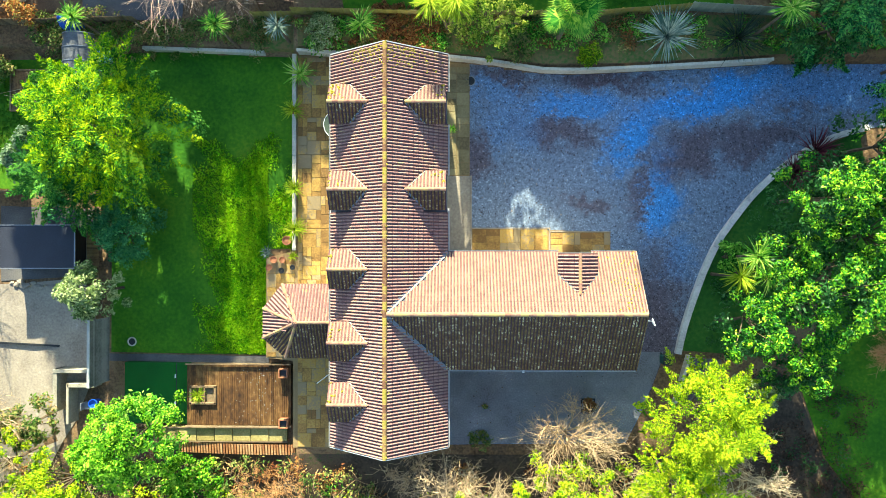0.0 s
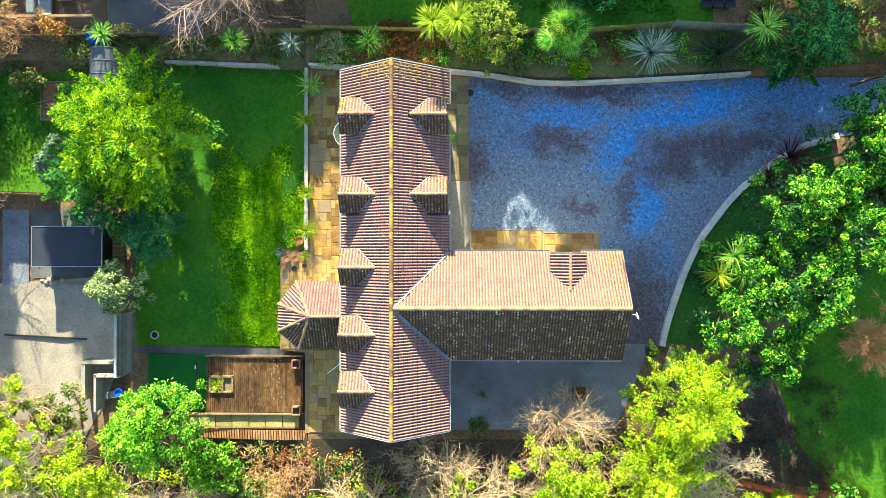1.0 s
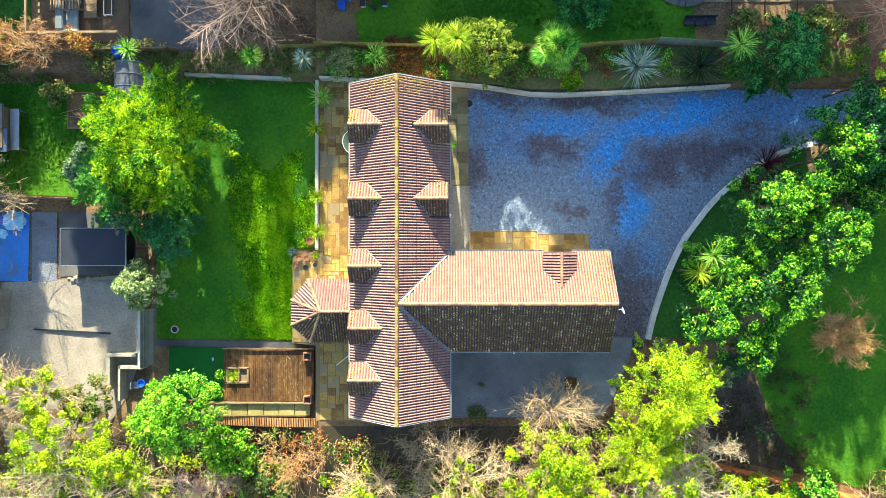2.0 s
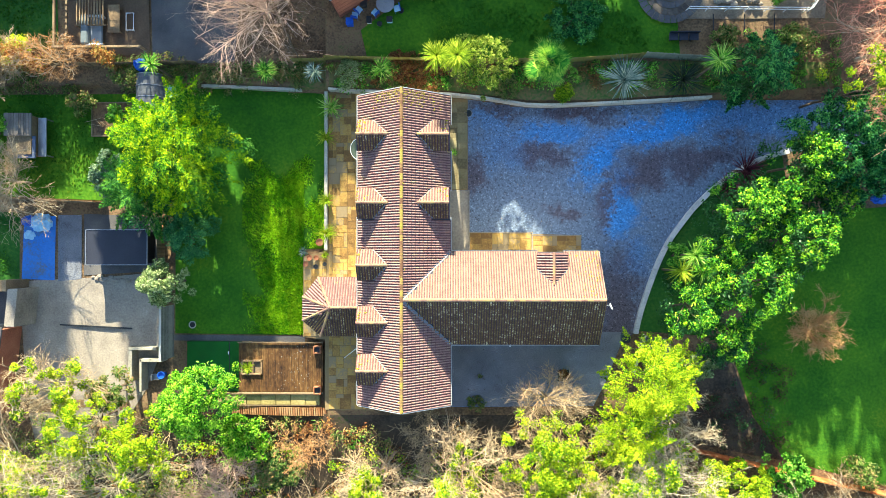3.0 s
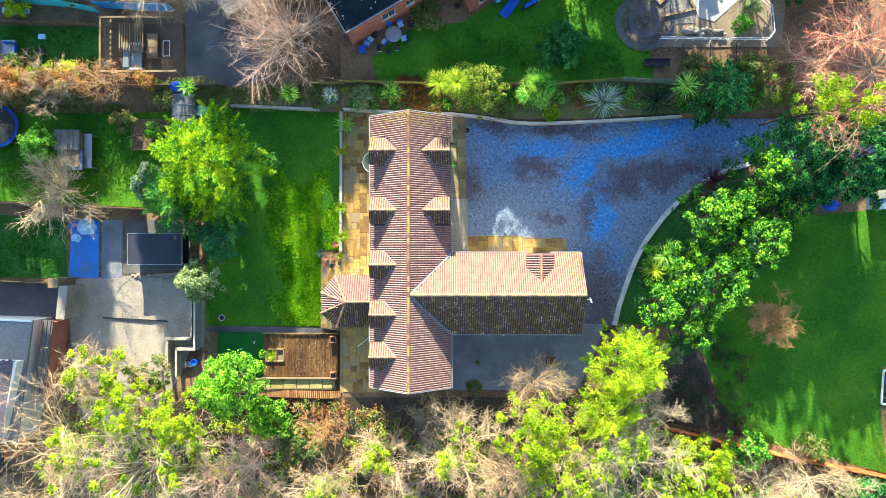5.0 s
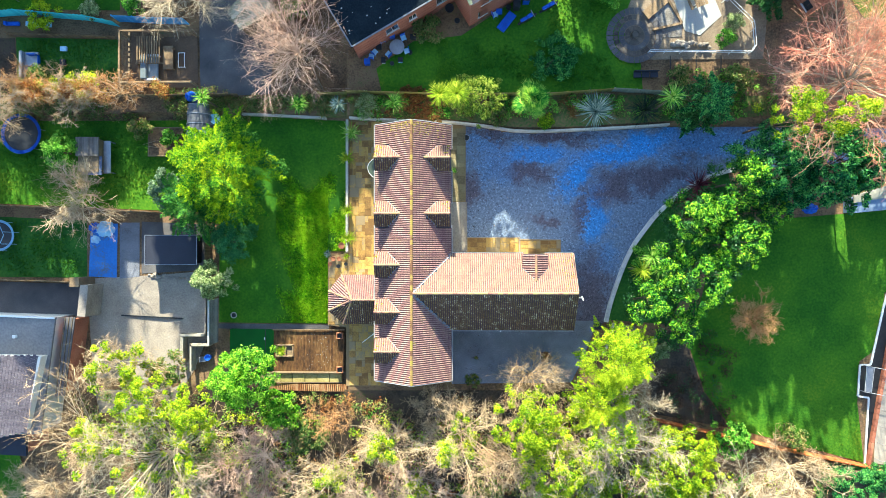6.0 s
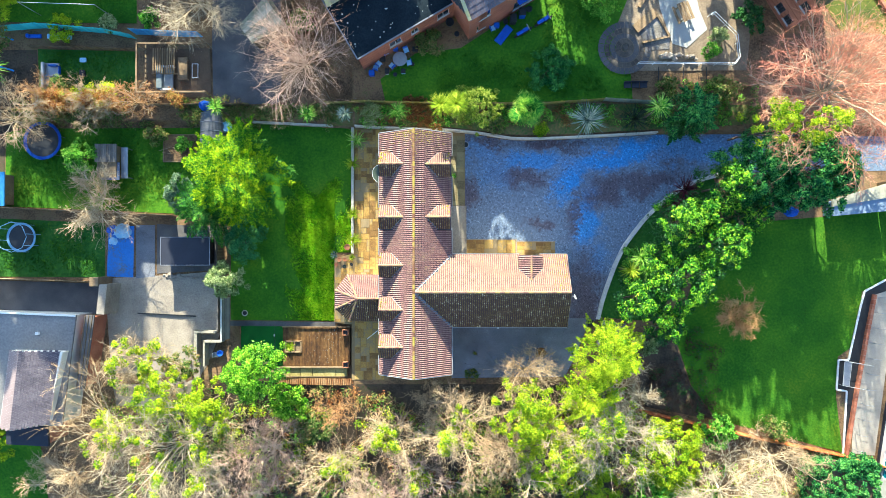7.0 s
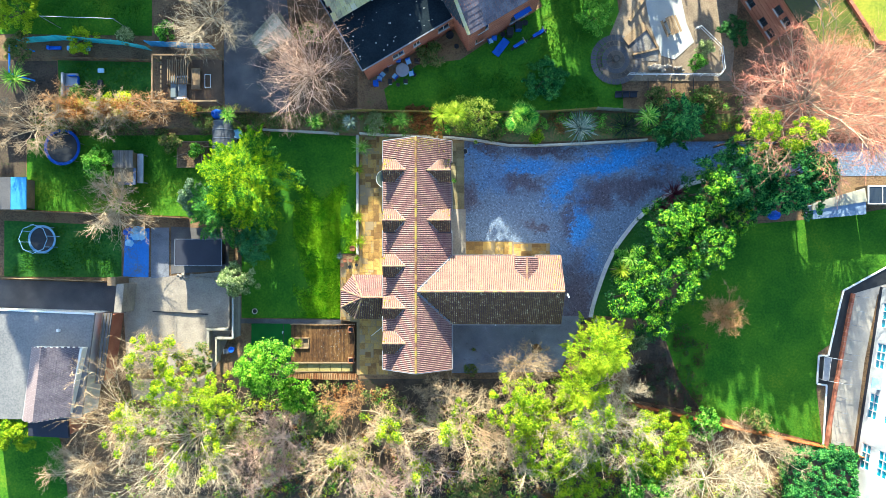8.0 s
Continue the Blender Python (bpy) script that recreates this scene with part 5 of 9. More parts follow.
leafy("shrub", -24.7, -20.4, 2.7, 4.0, L_BRAMBLE, "dull green undergrowth shrub", 24, "tuft", category='shrub')
bare(-18.9, -19.4, 3.8, 8.0, M_PINKTWIG, "leafless brown tree in the wood", 25, bark=M_PINKTWIG, dense=1.3)
bare(-22.5, -23.6, 3.6, 6.0, M_PINKTWIG, "leafless brown tree in the wood", 26, bark=M_BARK)
leafy("shrub", -14.2, -17.1, 2.4, 2.8, L_BRAMBLE, "dull green holly-like undergrowth", 27, "clump", category='shrub', clump=0.4)
bare(-12.0, -21.3, 4.1, 7.0, M_TANTWIG, "leafless pale tree in the wood", 28, ivy=L_LIME, ivy_r=1.2)
bare(-12.2, -15.7, 2.5, 3.5, M_RUSTTWIG, "leafless rust-brown sapling among the gardens", 29, bark=M_BARK)
bare(-6.6, -17.7, 3.5, 8.0, M_TANTWIG, "leafless tan tree with a little ivy", 30, ivy=L_LIME, ivy_r=1.2)
bare(-8.5, -23.5, 2.9, 6.0, M_PINKTWIG, "leafless pale tree in the wood", 31)
bare(-3.6, -21.7, 3.6, 6.0, M_PINKTWIG, "leafless tan tree in the wood", 32, ivy=L_LIME, ivy_r=1.0)
bare(0.1, -16.3, 4.6, 10.5, M_TANTWIG, "wide leafless tan tree with a green ivy heart", 33, ivy=L_LIME, ivy_r=2.0, dense=1.2, bark=M_TANTWIG)
bare(-2.1, -14.6, 2.4, 4.0, M_TANTWIG, "leafless tan sapling below the house", 34, bark=M_BARK)
bare(6.8, -11.1, 3.5, 7.0, M_TANTWIG, "leafless tan tree overhanging the drive", 35, dense=1.0, bark=M_TANTWIG, thin=0.6)
leafy("shrub", 2.0, -24.0, 2.7, 3.5, L_BRAMBLE, "dull green undergrowth shrub", 36, "tuft", category='shrub')
bare(9.8, -16.2, 4.0, 11.0, M_TANTWIG, "leafless tan tree wrapped in yellow-green ivy", 140, ivy=L_LIME, ivy_r=3.6, dense=1.2)
leafy("tree", 6.4, -14.7, 3.6, 9.0, L_LIME, "yellow-green tree with bare twigs", 37, "tuft", dens=0.8, size=0.17)
bare(5.2, -19.3, 3.4, 9.0, M_TANTWIG, "leafless pale tree in the wood", 38)
leafy("tree", 8.7, -19.1, 3.3, 9.0, L_LIME, "yellow-green tree in the wood", 39, "tuft", dens=0.9, size=0.17)
leafy("tree", 13.6, -8.8, 3.4, 11.0, L_LIME, "dense yellow-green tree beside the drive", 40, "plume", size=0.14, dens=1.8, clump=0.42, inner=L_LIME)
leafy("tree", 12.4, -12.6, 2.7, 10.0, L_LIME, "yellow-green tree below the drive", 41, "plume", size=0.14, dens=1.5, clump=0.42, inner=L_LIME)
bare(13.9, -16.7, 4.5, 13.0, M_PALEBARK, "leafless pale tree with ivied limbs", 42, ivy=L_LIME, ivy_r=4.0, dense=1.5)
bare(15.9, -12.4, 3.1, 12.0, M_PALEBARK, "leafless pale tree beside the boundary", 43)
leafy("shrub", 13.0, -23.0, 3.2, 5.0, L_LIME, "yellow-green shrub in the wood", 44, "tuft", category='shrub', dens=0.8, size=0.17)
leafy("tree", 20.4, -19.2, 4.0, 5.5, L_LIME, "lime-green leafy tree at the boundary", 45, "tuft", dens=1.2, size=0.17)
leafy("tree", 19.9, -23.5, 3.2, 5.0, L_GREEN, "mid-green tree at the boundary", 46, "tuft", dens=0.9)
bare(25.6, -22.0, 5.4, 11.0, M_PALEBARK, "large leafless tree with pale bark", 47, dense=1.4)
bare(30.8, -19.8, 4.0, 6.0, M_TANTWIG, "leafless tan tree at the boundary", 48)
leafy("shrub", 25.4, -17.1, 2.0, 2.5, L_GREEN, "green shrub along the red fence", 49, "tuft", category='shrub')
leafy("shrub", 31.2, -17.2, 1.5, 2.0, L_BRAMBLE, "thin shrub along the red fence", 50, "tuft", category='shrub', dens=0.7)
leafy("tree", -47.4, -18.9, 2.5, 6.0, L_LIME, "yellow-green tree beside the flat-roofed house", 51, "tuft", dens=1.2, size=0.17)
bare(-40.2, -23.2, 3.4, 6.0, M_TANTWIG, "leafless tan tree among the gardens", 52)
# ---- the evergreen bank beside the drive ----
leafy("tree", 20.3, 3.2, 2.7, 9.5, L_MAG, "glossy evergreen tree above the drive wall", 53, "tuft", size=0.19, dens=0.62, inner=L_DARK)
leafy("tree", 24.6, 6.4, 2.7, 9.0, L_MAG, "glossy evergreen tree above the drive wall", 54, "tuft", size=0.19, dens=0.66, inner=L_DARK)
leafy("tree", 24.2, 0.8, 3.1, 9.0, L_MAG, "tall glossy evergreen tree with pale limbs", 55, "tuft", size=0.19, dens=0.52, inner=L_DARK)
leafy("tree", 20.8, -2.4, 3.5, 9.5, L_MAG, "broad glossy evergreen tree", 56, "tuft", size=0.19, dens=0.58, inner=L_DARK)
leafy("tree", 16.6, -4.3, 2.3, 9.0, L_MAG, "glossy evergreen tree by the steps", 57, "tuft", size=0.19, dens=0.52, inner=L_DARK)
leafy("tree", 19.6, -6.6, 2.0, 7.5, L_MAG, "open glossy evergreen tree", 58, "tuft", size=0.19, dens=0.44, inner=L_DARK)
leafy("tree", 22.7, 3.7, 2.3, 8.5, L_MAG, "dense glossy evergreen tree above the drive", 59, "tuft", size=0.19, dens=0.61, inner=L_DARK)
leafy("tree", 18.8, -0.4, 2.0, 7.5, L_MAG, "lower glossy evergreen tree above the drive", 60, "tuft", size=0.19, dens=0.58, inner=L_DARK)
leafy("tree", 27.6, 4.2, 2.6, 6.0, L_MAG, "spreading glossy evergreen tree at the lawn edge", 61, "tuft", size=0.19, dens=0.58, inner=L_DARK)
leafy("tree", 29.7, 5.6, 2.1, 7.0, L_EMERALD, "dense green evergreen tree at the lawn edge", 62, "tuft", size=0.19, dens=1.2)
leafy("shrub", 18.3, -8.4, 1.6, 3.5, L_OLIVE, "small pale evergreen shrub", 63, "tuft", category='shrub', dens=0.8)
leafy("tree", 27.8, 8.3, 4.0, 8.6, L_EMERALD, "dense dark evergreen tree", 64, "tuft", size=0.17, dens=1.5)
leafy("tree", 32.6, 7.6, 4.2, 9.8, L_EMERALD, "dense blue-green evergreen tree", 65, "tuft", size=0.26, dens=1.8)
leafy("shrub", 35.3, 7.2, 2.0, 8.0, L_EMERALD, "dense green shrub among the gardens", 66, "clump", category='shrub')
leafy("shrub", 17.1, -0.2, 1.1, 2.0, L_GREEN, "low green shrub above the drive wall", 67, "clump", category='shrub', clump=0.35, size=0.18)
rosette("cordyline", 17.20, -0.20, 1.28, 4.8, L_BLADE, "green spiky cordyline above the drive wall", 68, n=80)
rosette("cordyline", 16.38, -1.32, 1.12, 4.5, L_BLADE_Y, "yellowing spiky cordyline above the drive wall", 69, n=80)
rosette("cordyline", 17.86, -1.20, 1.28, 4.8, L_BLADE, "green spiky cordyline above the drive wall", 70, n=80)
rosette("flax", 22.81, 6.48, 1.7, 0.1, L_BLADE_P, "purple spiky flax clump at the drive", 71, n=130, lo=25, droop=0.7, width=0.06)
rosette("flax", 21.50, 5.12, 1.5, 0.1, L_BLADE_P, "purple spiky flax clump at the drive", 72, n=120, lo=25, droop=0.7, width=0.06)
# ---- the planted bank behind the house ----
leafy("tree", 2.0, 13.9, 2.5, 6.3, L_AIRY, "airy olive-green small tree", 73, "tuft", size=0.16, clump=0.45, dens=0.9)
leafy("conifer", 21.9, 13.4, 2.8, 7.5, L_EMERALD, "dense dark green conifer on the bank", 74, "plume", size=0.2, dens=1.3, clump=0.4, squash=0.85, inner=L_DARK)
leafy("shrub", 21.3, 12.4, 1.3, 2.5, L_DARK, "dark green shrub by the drive", 75, "clump", category='shrub', clump=0.35)
rosette("cordyline", -23.2, 14.35, 0.95, 4.3, L_BLADE, "green spiky cordyline among the gardens", 76, n=90)
rosette("cordyline", -14.15, 13.45, 1.0, 4.5, L_BLADE, "green and white spiky cordyline", 77, n=90)
rosette("cordyline", -10.72, 13.68, 0.85, 3.1, L_BLADE_S, "grey-green spiky cordyline among the gardens", 78, n=80)
rosette("cordyline", -5.68, 13.84, 1.1, 2.4, L_BLADE, "bright green spiky cordyline", 79, n=90)
rosette("cordyline", -0.34, 14.05, 1.2, 6.3, L_BLADE_Y, "tall bushy yellow-green cordyline", 80, n=170, heads=4)
rosette("yucca", 12.56, 12.89, 1.95, 2.4, L_BLADE_S, "large silvery spiky yucca overhanging the wall", 81, n=120, width=0.07, hi=80, droop=0.6)
rosette("flax", 17.57, 13.38, 1.97, 0.3, L_BLADE_D, "dark spiky flax overhanging the wall", 82, n=130, width=0.06, lo=10, droop=0.8)
rosette("cordyline", 18.52, 13.52, 1.3, 5.4, L_BLADE, "green spiky cordyline among the gardens", 83, n=110)
fan_palm(6.4, 13.4, 1.85, 5.6, "green fan palm on the bank", 91)
leafy("shrub", -8.3, 14.0, 1.3, 1.0, L_OLIVE, "low silver-grey shrub on the bank", 84, "tuft", category='shrub', clump=0.35, size=0.14)
leafy("fern", -2.6, 14.0, 1.8, 0.7, L_RUSTY, "rusty brown dead fern on the bank", 85, "tuft", category='fern', clump=0.35, size=0.18)
leafy("fern", -4.2, 14.6, 1.4, 0.7, L_RUSTY, "rusty brown dead fern on the bank", 86, "tuft", category='fern', clump=0.35, size=0.18)
leafy("shrub", 8.4, 12.5, 0.9, 0.8, L_LIME, "low lime-green shrub on the bank", 87, "clump", category='shrub', clump=0.3, size=0.14)
leafy("shrub", 4.0, 13.0, 1.2, 0.8, L_BRAMBLE, "low green ground cover on the bank", 88, "tuft", category='shrub', clump=0.3, size=0.15)
# ---- neighbouring gardens ----
bare(-14.9, 18.9, 5.0, 9.0, M_PINKTWIG, "wide leafless tree with fine pinkish-brown twigs", 89, dense=2.5, bark=M_PINKTWIG, rise=(24, 80), fork=0.18, thin=0.6, wob=0.07, keep=0.28, limb=0.85)
bare(-25.7, 24.9, 4.4, 8.0, M_PALEBARK, "leafless pale tree by the track", 90, dense=1.3)
bare(-41.1, 16.0, 2.6, 3.2, M_RUSTTWIG, "leafless rust-orange shrub in a hedge row", 91, dense=1.3, rise=(25, 80))
bare(-36.6, 15.5, 2.8, 3.2, M_TANTWIG, "leafless tan shrub in a hedge row", 92, dense=1.4, rise=(25, 80))
bare(-32.5, 15.8, 2.6, 3.2, M_RUSTTWIG, "leafless rust-brown shrub in a hedge row", 93, dense=0.9, rise=(25, 80))
leafy("shrub", -35.6, 16.7, 1.1, 2.2, L_LIME, "small lime-green shrub in a hedge row", 94, "clump", category='shrub', clump=0.35)
leafy("shrub", -40.2, 16.9, 1.6, 2.2, L_BRAMBLE, "low green shrub in a hedge row", 95, "tuft", category='shrub')
bare(-45.4, 14.0, 3.6, 6.0, M_TANTWIG, "leafless tan tree beside a trampoline", 96)
bare(-35.9, 5.9, 3.2, 8.0, M_TANTWIG, "leafless pale tree over a garden fence", 97, dense=1.3)
leafy("shrub", -38.5, 10.1, 2.0, 3.2, L_GREEN, "rounded bright green shrub by a playhouse", 98, "clump", category='shrub', clump=0.4, squash=0.75, size=0.18)
leafy("shrub", -31.2, 12.6, 1.5, 1.4, L_BRAMBLE, "thin grey-green bushes in a vegetable bed", 99, "tuft", category='shrub', dens=0.5)
leafy("shrub", -28.4, 11.5, 0.9, 1.2, L_GREEN, "small green bush in a vegetable bed", 100, "tuft", category='shrub')
rosette("cordyline", -46.58, 18.79, 1.74, 2.4, L_BLADE, "pale green spiky cordyline", 101, n=110)
leafy("tree", -46.2, 26.0, 2.7, 4.0, L_LIME, "yellow-green tree at a lawn's edge", 102, "tuft", size=0.17)
leafy("shrub", -46.6, 22.5, 1.8, 2.5, L_BRAMBLE, "dull green shrub by the painted fence", 103, "tuft", category='shrub')
leafy("shrub", -40.3, 23.2, 1.8, 1.6, L_LIME, "low yellow-green shrubs along the fence", 104, "tuft", category='shrub', dens=0.7, size=0.17)
leafy("shrub", -35.1, 23.7, 1.2, 1.8, L_OLIVE, "low grey-green shrub along the fence", 105, "tuft", category='shrub')
leafy("shrub", -31.0, 24.0, 1.2, 2.2, L_GREEN, "small green shrub along the fence", 106, "tuft", category='shrub')
leafy("shrub", -15.3, 23.2, 1.5, 2.2, L_BRAMBLE, "dull green shrub by the brick house", 107, "tuft", category='shrub')
bare(31.0, 15.0, 8.0, 15.0, M_REDTWIG, "very wide leafless tree with reddish twigs", 108, fork=0.5, dense=2.4, bark=M_PALEBARK, rise=(5, 50), thin=0.9, keep=0.85, limb=1.2)
bare(38.6, 13.0, 4.6, 11.0, M_REDTWIG, "leafless reddish tree among the gardens", 109, fork=0.45, dense=1.8, bark=M_PALEBARK, keep=0.85, limb=1.2)
leafy("tree", 27.2, 11.5, 1.9, 15.5, L_LIME, "bright yellow-green tree under reddish twigs", 110, "tuft", dens=0.9, size=0.17)
leafy("tree", 30.6, 11.1, 1.7, 15.5, L_LIME, "bright yellow-green tree under reddish twigs", 111, "tuft", dens=0.9, size=0.17)
bare(27.3, -6.2, 2.2, 3.6, M_RUSTTWIG, "low leafless orange-brown bush on the lawn", 112, dense=1.4, rise=(10, 70), name='bare_bush', bark=M_RUSTTWIG)
leafy("shrub", 9.2, 18.3, 2.5, 0.8, L_EMERALD, "large low rounded green bush on a lawn", 113, "clump", category='shrub', clump=0.35, squash=0.6, size=0.13)
leafy("shrub", 14.3, 24.4, 2.0, 2.0, L_GREEN, "green clipped shrub border", 114, "clump", category='shrub', clump=0.4, size=0.17)
leafy("shrub", 25.6, 21.3, 1.0, 1.3, L_OLIVE, "pale green shrub in a raised bed", 115, "clump", category='shrub', clump=0.3, size=0.15)
leafy("shrub", 24.8, 19.9, 1.0, 1.2, L_GREEN, "green shrub in a raised bed", 116, "clump", category='shrub', clump=0.3, size=0.15)
leafy("shrub", 28.1, 22.7, 1.7, 2.5, L_DARK, "dark green shrub by the brick building", 117, "clump", category='shrub', clump=0.35)
leafy("shrub", -2.4, 20.9, 1.6, 1.2, L_BRAMBLE, "sprawling dull shrub against the brick wall", 118, "tuft", category='shrub')
leafy("shrub", 25.7, 16.0, 1.7, 2.2, L_BRAMBLE, "dull green shrub at the terrace foot", 119, "tuft", category='shrub')
leafy("shrub", 20.5, 16.5, 1.3, 1.2, L_BRAMBLE, "low brown-green shrub at the terrace foot", 120, "tuft", category='shrub')
hedge("hedge", (37.1, -22.9), 6.6, 6.5, 3.0, L_EMERALD, "tall clipped green hedge by the white building", 301)
# ---- unseen trees added to shade the drive and lawns ----
# tall pines with bare trunks north of the plots, and a dense row along the north-west, placed for their shade
for i, (x, y, h, sq) in enumerate(((2.5, 42.0, 15.6, 0.54), (6.0, 40.5, 18.6, 0.54), (9.5, 40.0, 22.2, 0.54), (12.0, 42.0, 20.8, 0.54), (15.5, 40.0, 20.4, 0.48), (19.0, 41.5, 19.8, 0.54), (23.0, 40.5, 19.8, 0.49), (27.5, 42.0, 19.4, 0.42), (10.5, 45.0, 20.0, 0.54), (6.9, 46.0, 26.2, 0.54), (17.5, 45.0, 21.5, 0.44), (-57.0, 42.0, 23.0, 0.54))):
    leafy("pine", x, y, 4.0, h, L_DARK, "unseen tall pine with a high crown that shades the drive", 401 + i, "clump", 1.5, 0.75, clump=1.2, squash=sq)
for i, (x, y, h) in enumerate(((-9.0, 41.0, 15.4), (-13.5, 40.0, 14.1), (-18.0, 40.5, 13.5), (-22.5, 40.0, 12.5), (-27.0, 40.0, 9.8), (-32.0, 40.5, 9.4), (-37.0, 40.0, 10.4), (-42.0, 40.0, 10.4), (-48.0, 40.0, 10.4), (-11.0, 44.0, 16.0), (-16.0, 44.0, 15.0), (-21.0, 44.0, 13.4), (-26.0, 44.0, 11.4), (-31.0, 44.0, 10.8), (-36.0, 44.0, 11.6), (-41.0, 44.0, 11.6))):
    leafy("evergreen_tree", x, y, 4.0, h, L_DARK, "unseen dark evergreen added to shade the lawns", 421 + i, "clump", 1.4, 0.75, clump=1.2, squash=0.8)
# very tall pines, out of sight, set so that their crowns shade the west
for i, (x, y, h) in enumerate(((-45.0, 42.0, 26.5), (-50.0, 42.0, 26.5))):
    leafy("pine", x, y, 4.0, h, L_DARK, "unseen very tall pine added to shade the west plots", 451 + i, "clump", 1.5, 0.75, clump=1.2, squash=0.36)
# slender unseen pines, each set to block the sun from one patch
for i, (x, y, h, r, sq) in enumerate(((-21.9, 42.0, 21.0, 1.7, 0.36), (-24.4, 43.5, 20.6, 1.4, 0.34), (-40.6, 42.0, 21.4, 2.3, 0.26), (-32.3, 42.0, 21.4, 1.8, 0.22), (-3.0, 42.0, 16.6, 1.3, 0.16))):
    leafy("pine", x, y, r, h, L_DARK, "unseen slender pine added to shade one patch of ground", 461 + i, "clump", 3.0, 0.5, clump=0.8, squash=sq)


# ---- the patio, the deck and what stands there ----
def fence(name, pts, h, label, material, board=0.15, up=None, posts=2.0, category="fence", thick=0.03):
    """A boarded fence: posts and single boards on the lie of the land."""
    a0 = pts[0]
    ob = thing(name, (a0[0], a0[1], lie(*a0)), label, category, kind="structure")
    bd = mesh_of("board", [(-0.5, -0.5, 0), (0.5, -0.5, 0), (0.5, 0.5, 0), (-0.5, 0.5, 0), (-0.5, -0.5, 0.97), (0.5, -0.5, 0.97), (0.5, 0.5, 0.97), (-0.5, 0.5, 0.97), (-0.3, -0.3, 1), (0.3, -0.3, 1), (0.3, 0.3, 1), (-0.3, 0.3, 1)],
                 [(0, 1, 5, 4), (1, 2, 6, 5), (2, 3, 7, 6), (3, 0, 4, 7), (4, 5, 9, 8), (5, 6, 10, 9), (6, 7, 11, 10), (7, 4, 8, 11), (8, 9, 10, 11)], material)
    rng = random.Random(len(pts) * 7 + int(a0[0] * 10))
    for p, q in zip(pts, pts[1:]):
        d = Vector((q[0] - p[0], q[1] - p[1], 0))
        ln, rz = d.length, math.atan2(d.y, d.x)
        n = max(1, int(ln / board))
        for i in range(n):
            s = (i + 0.5) / n
            x, y = p[0] + d.x * s, p[1] + d.y * s
            o = part("board", bd, None, ob)
            o.matrix_basis = Matrix.LocRotScale((x, y, lie(x, y) - 0.05), Euler((0, 0, rz)), (ln / n * 0.94, thick, h * rng.uniform(0.98, 1.0)))
        for i in range(int(ln / posts) + 1):
            x, y = p[0] + d.x * min(1, i * posts / ln), p[1] + d.y * min(1, i * posts / ln)
            o = part("post", bd, None, ob)
            o.matrix_basis = Matrix.LocRotScale((x, y, lie(x, y) - 0.1), Euler((0, 0, rz)), (0.1, 0.1, h * 1.06))
    return ob


def pot(x, y, r, h, material, label, z=None, name="plant_pot"):
    z = lie(x, y) if z is None else z
    bm = bmesh.new()
    prof = [(r * 0.7, 0), (r * 0.95, h * 0.85), (r * 1.05, h * 0.86), (r * 1.05, h), (r * 0.9, h), (r * 0.85, h * 0.85), (0.01, h * 0.82)]
    rows = [[bm.verts.new((x + a * math.cos(t), y + a * math.sin(t), z + b)) for t in (2 * math.pi * k / 14 for k in range(14))] for a, b in prof]
    for i in range(len(rows) - 1):
        for k in range(14):
            bm.faces.new((rows[i][k], rows[i][(k + 1) % 14], rows[i + 1][(k + 1) % 14], rows[i + 1][k]))
    ob = thing(name, (x, y, z), label, "plant pot")
    part("pot_body", bm, material, ob)
    return ob


# paved bases
patio = tagged(part("patio", prism([(-10.27, 12.85), (-10.27, 0.2), (-12.25, -0.3), (-12.25, -6.75), (-10.5, -6.95), (-10.5, -12.55), (-6.8, -12.55), (-6.8, 12.7)][::1], -1.3, 0.0), M_MORTAR, None), "sandstone patio in random slabs behind the house", "patio", kind="structure")
front_paving = tagged(part("front_paving", prism([(0.92, 12.2), (-0.8, 12.4), (-0.8, 5.0), (0.92, 5.0)], -0.05, 0.03), M_MORTAR, None), "sandstone path of square slabs along the house", "path", kind="structure")
door_paving = tagged(part("door_paving", prism([(9.95, 1.4), (1.0, 1.62), (1.0, -0.3), (9.95, -0.3)], -0.05, 0.03), M_MORTAR, None), "yellow sandstone paving before the front door", "paving", kind="structure")
pad = tagged(part("concrete_pad", boxm(-0.8, 1.02, -0.3, 4.98, -0.05, 0.05, 0.02), M_CONC, None), "pale concrete pad in the corner of the house", "paving", kind="structure")
edge = thing("edging", (5.5, 1.6, 0), "pale concrete edging round the paving", "edging", kind="structure")
for q in ((0.98, 1.06, 0.25, 5.02), (0.98, 6.05, 1.58, 1.66), (6.02, 6.1, 0.1, 1.66), (6.02, 9.98, 1.36, 1.42)):
    part("kerb", boxm(*q, -0.05, 0.085, 0.01), M_CONC, edge)

# deck
deck = thing("deck", (-14.1, -9.2, -1.4), "weathered brown timber deck with pale spots", "deck")
DZ = -0.35
part("deck_frame", boxm(-17.55, -10.72, -11.2, -7.26, -1.6, DZ - 0.03), M_FENCE, deck)
board_me = mesh_of("deck_board", [(-0.5, -0.5, 0), (0.5, -0.5, 0), (0.5, 0.5, 0), (-0.5, 0.5, 0), (-0.46, -0.5, 0.03), (0.46, -0.5, 0.03), (0.46, 0.5, 0.03), (-0.46, 0.5, 0.03)], [(4, 5, 6, 7), (0, 1, 5, 4), (2, 3, 7, 6), (3, 0, 4, 7), (1, 2, 6, 5)], M_DECK)
nb = 48
bw = (17.55 - 10.72) / nb
drng = random.Random(4)
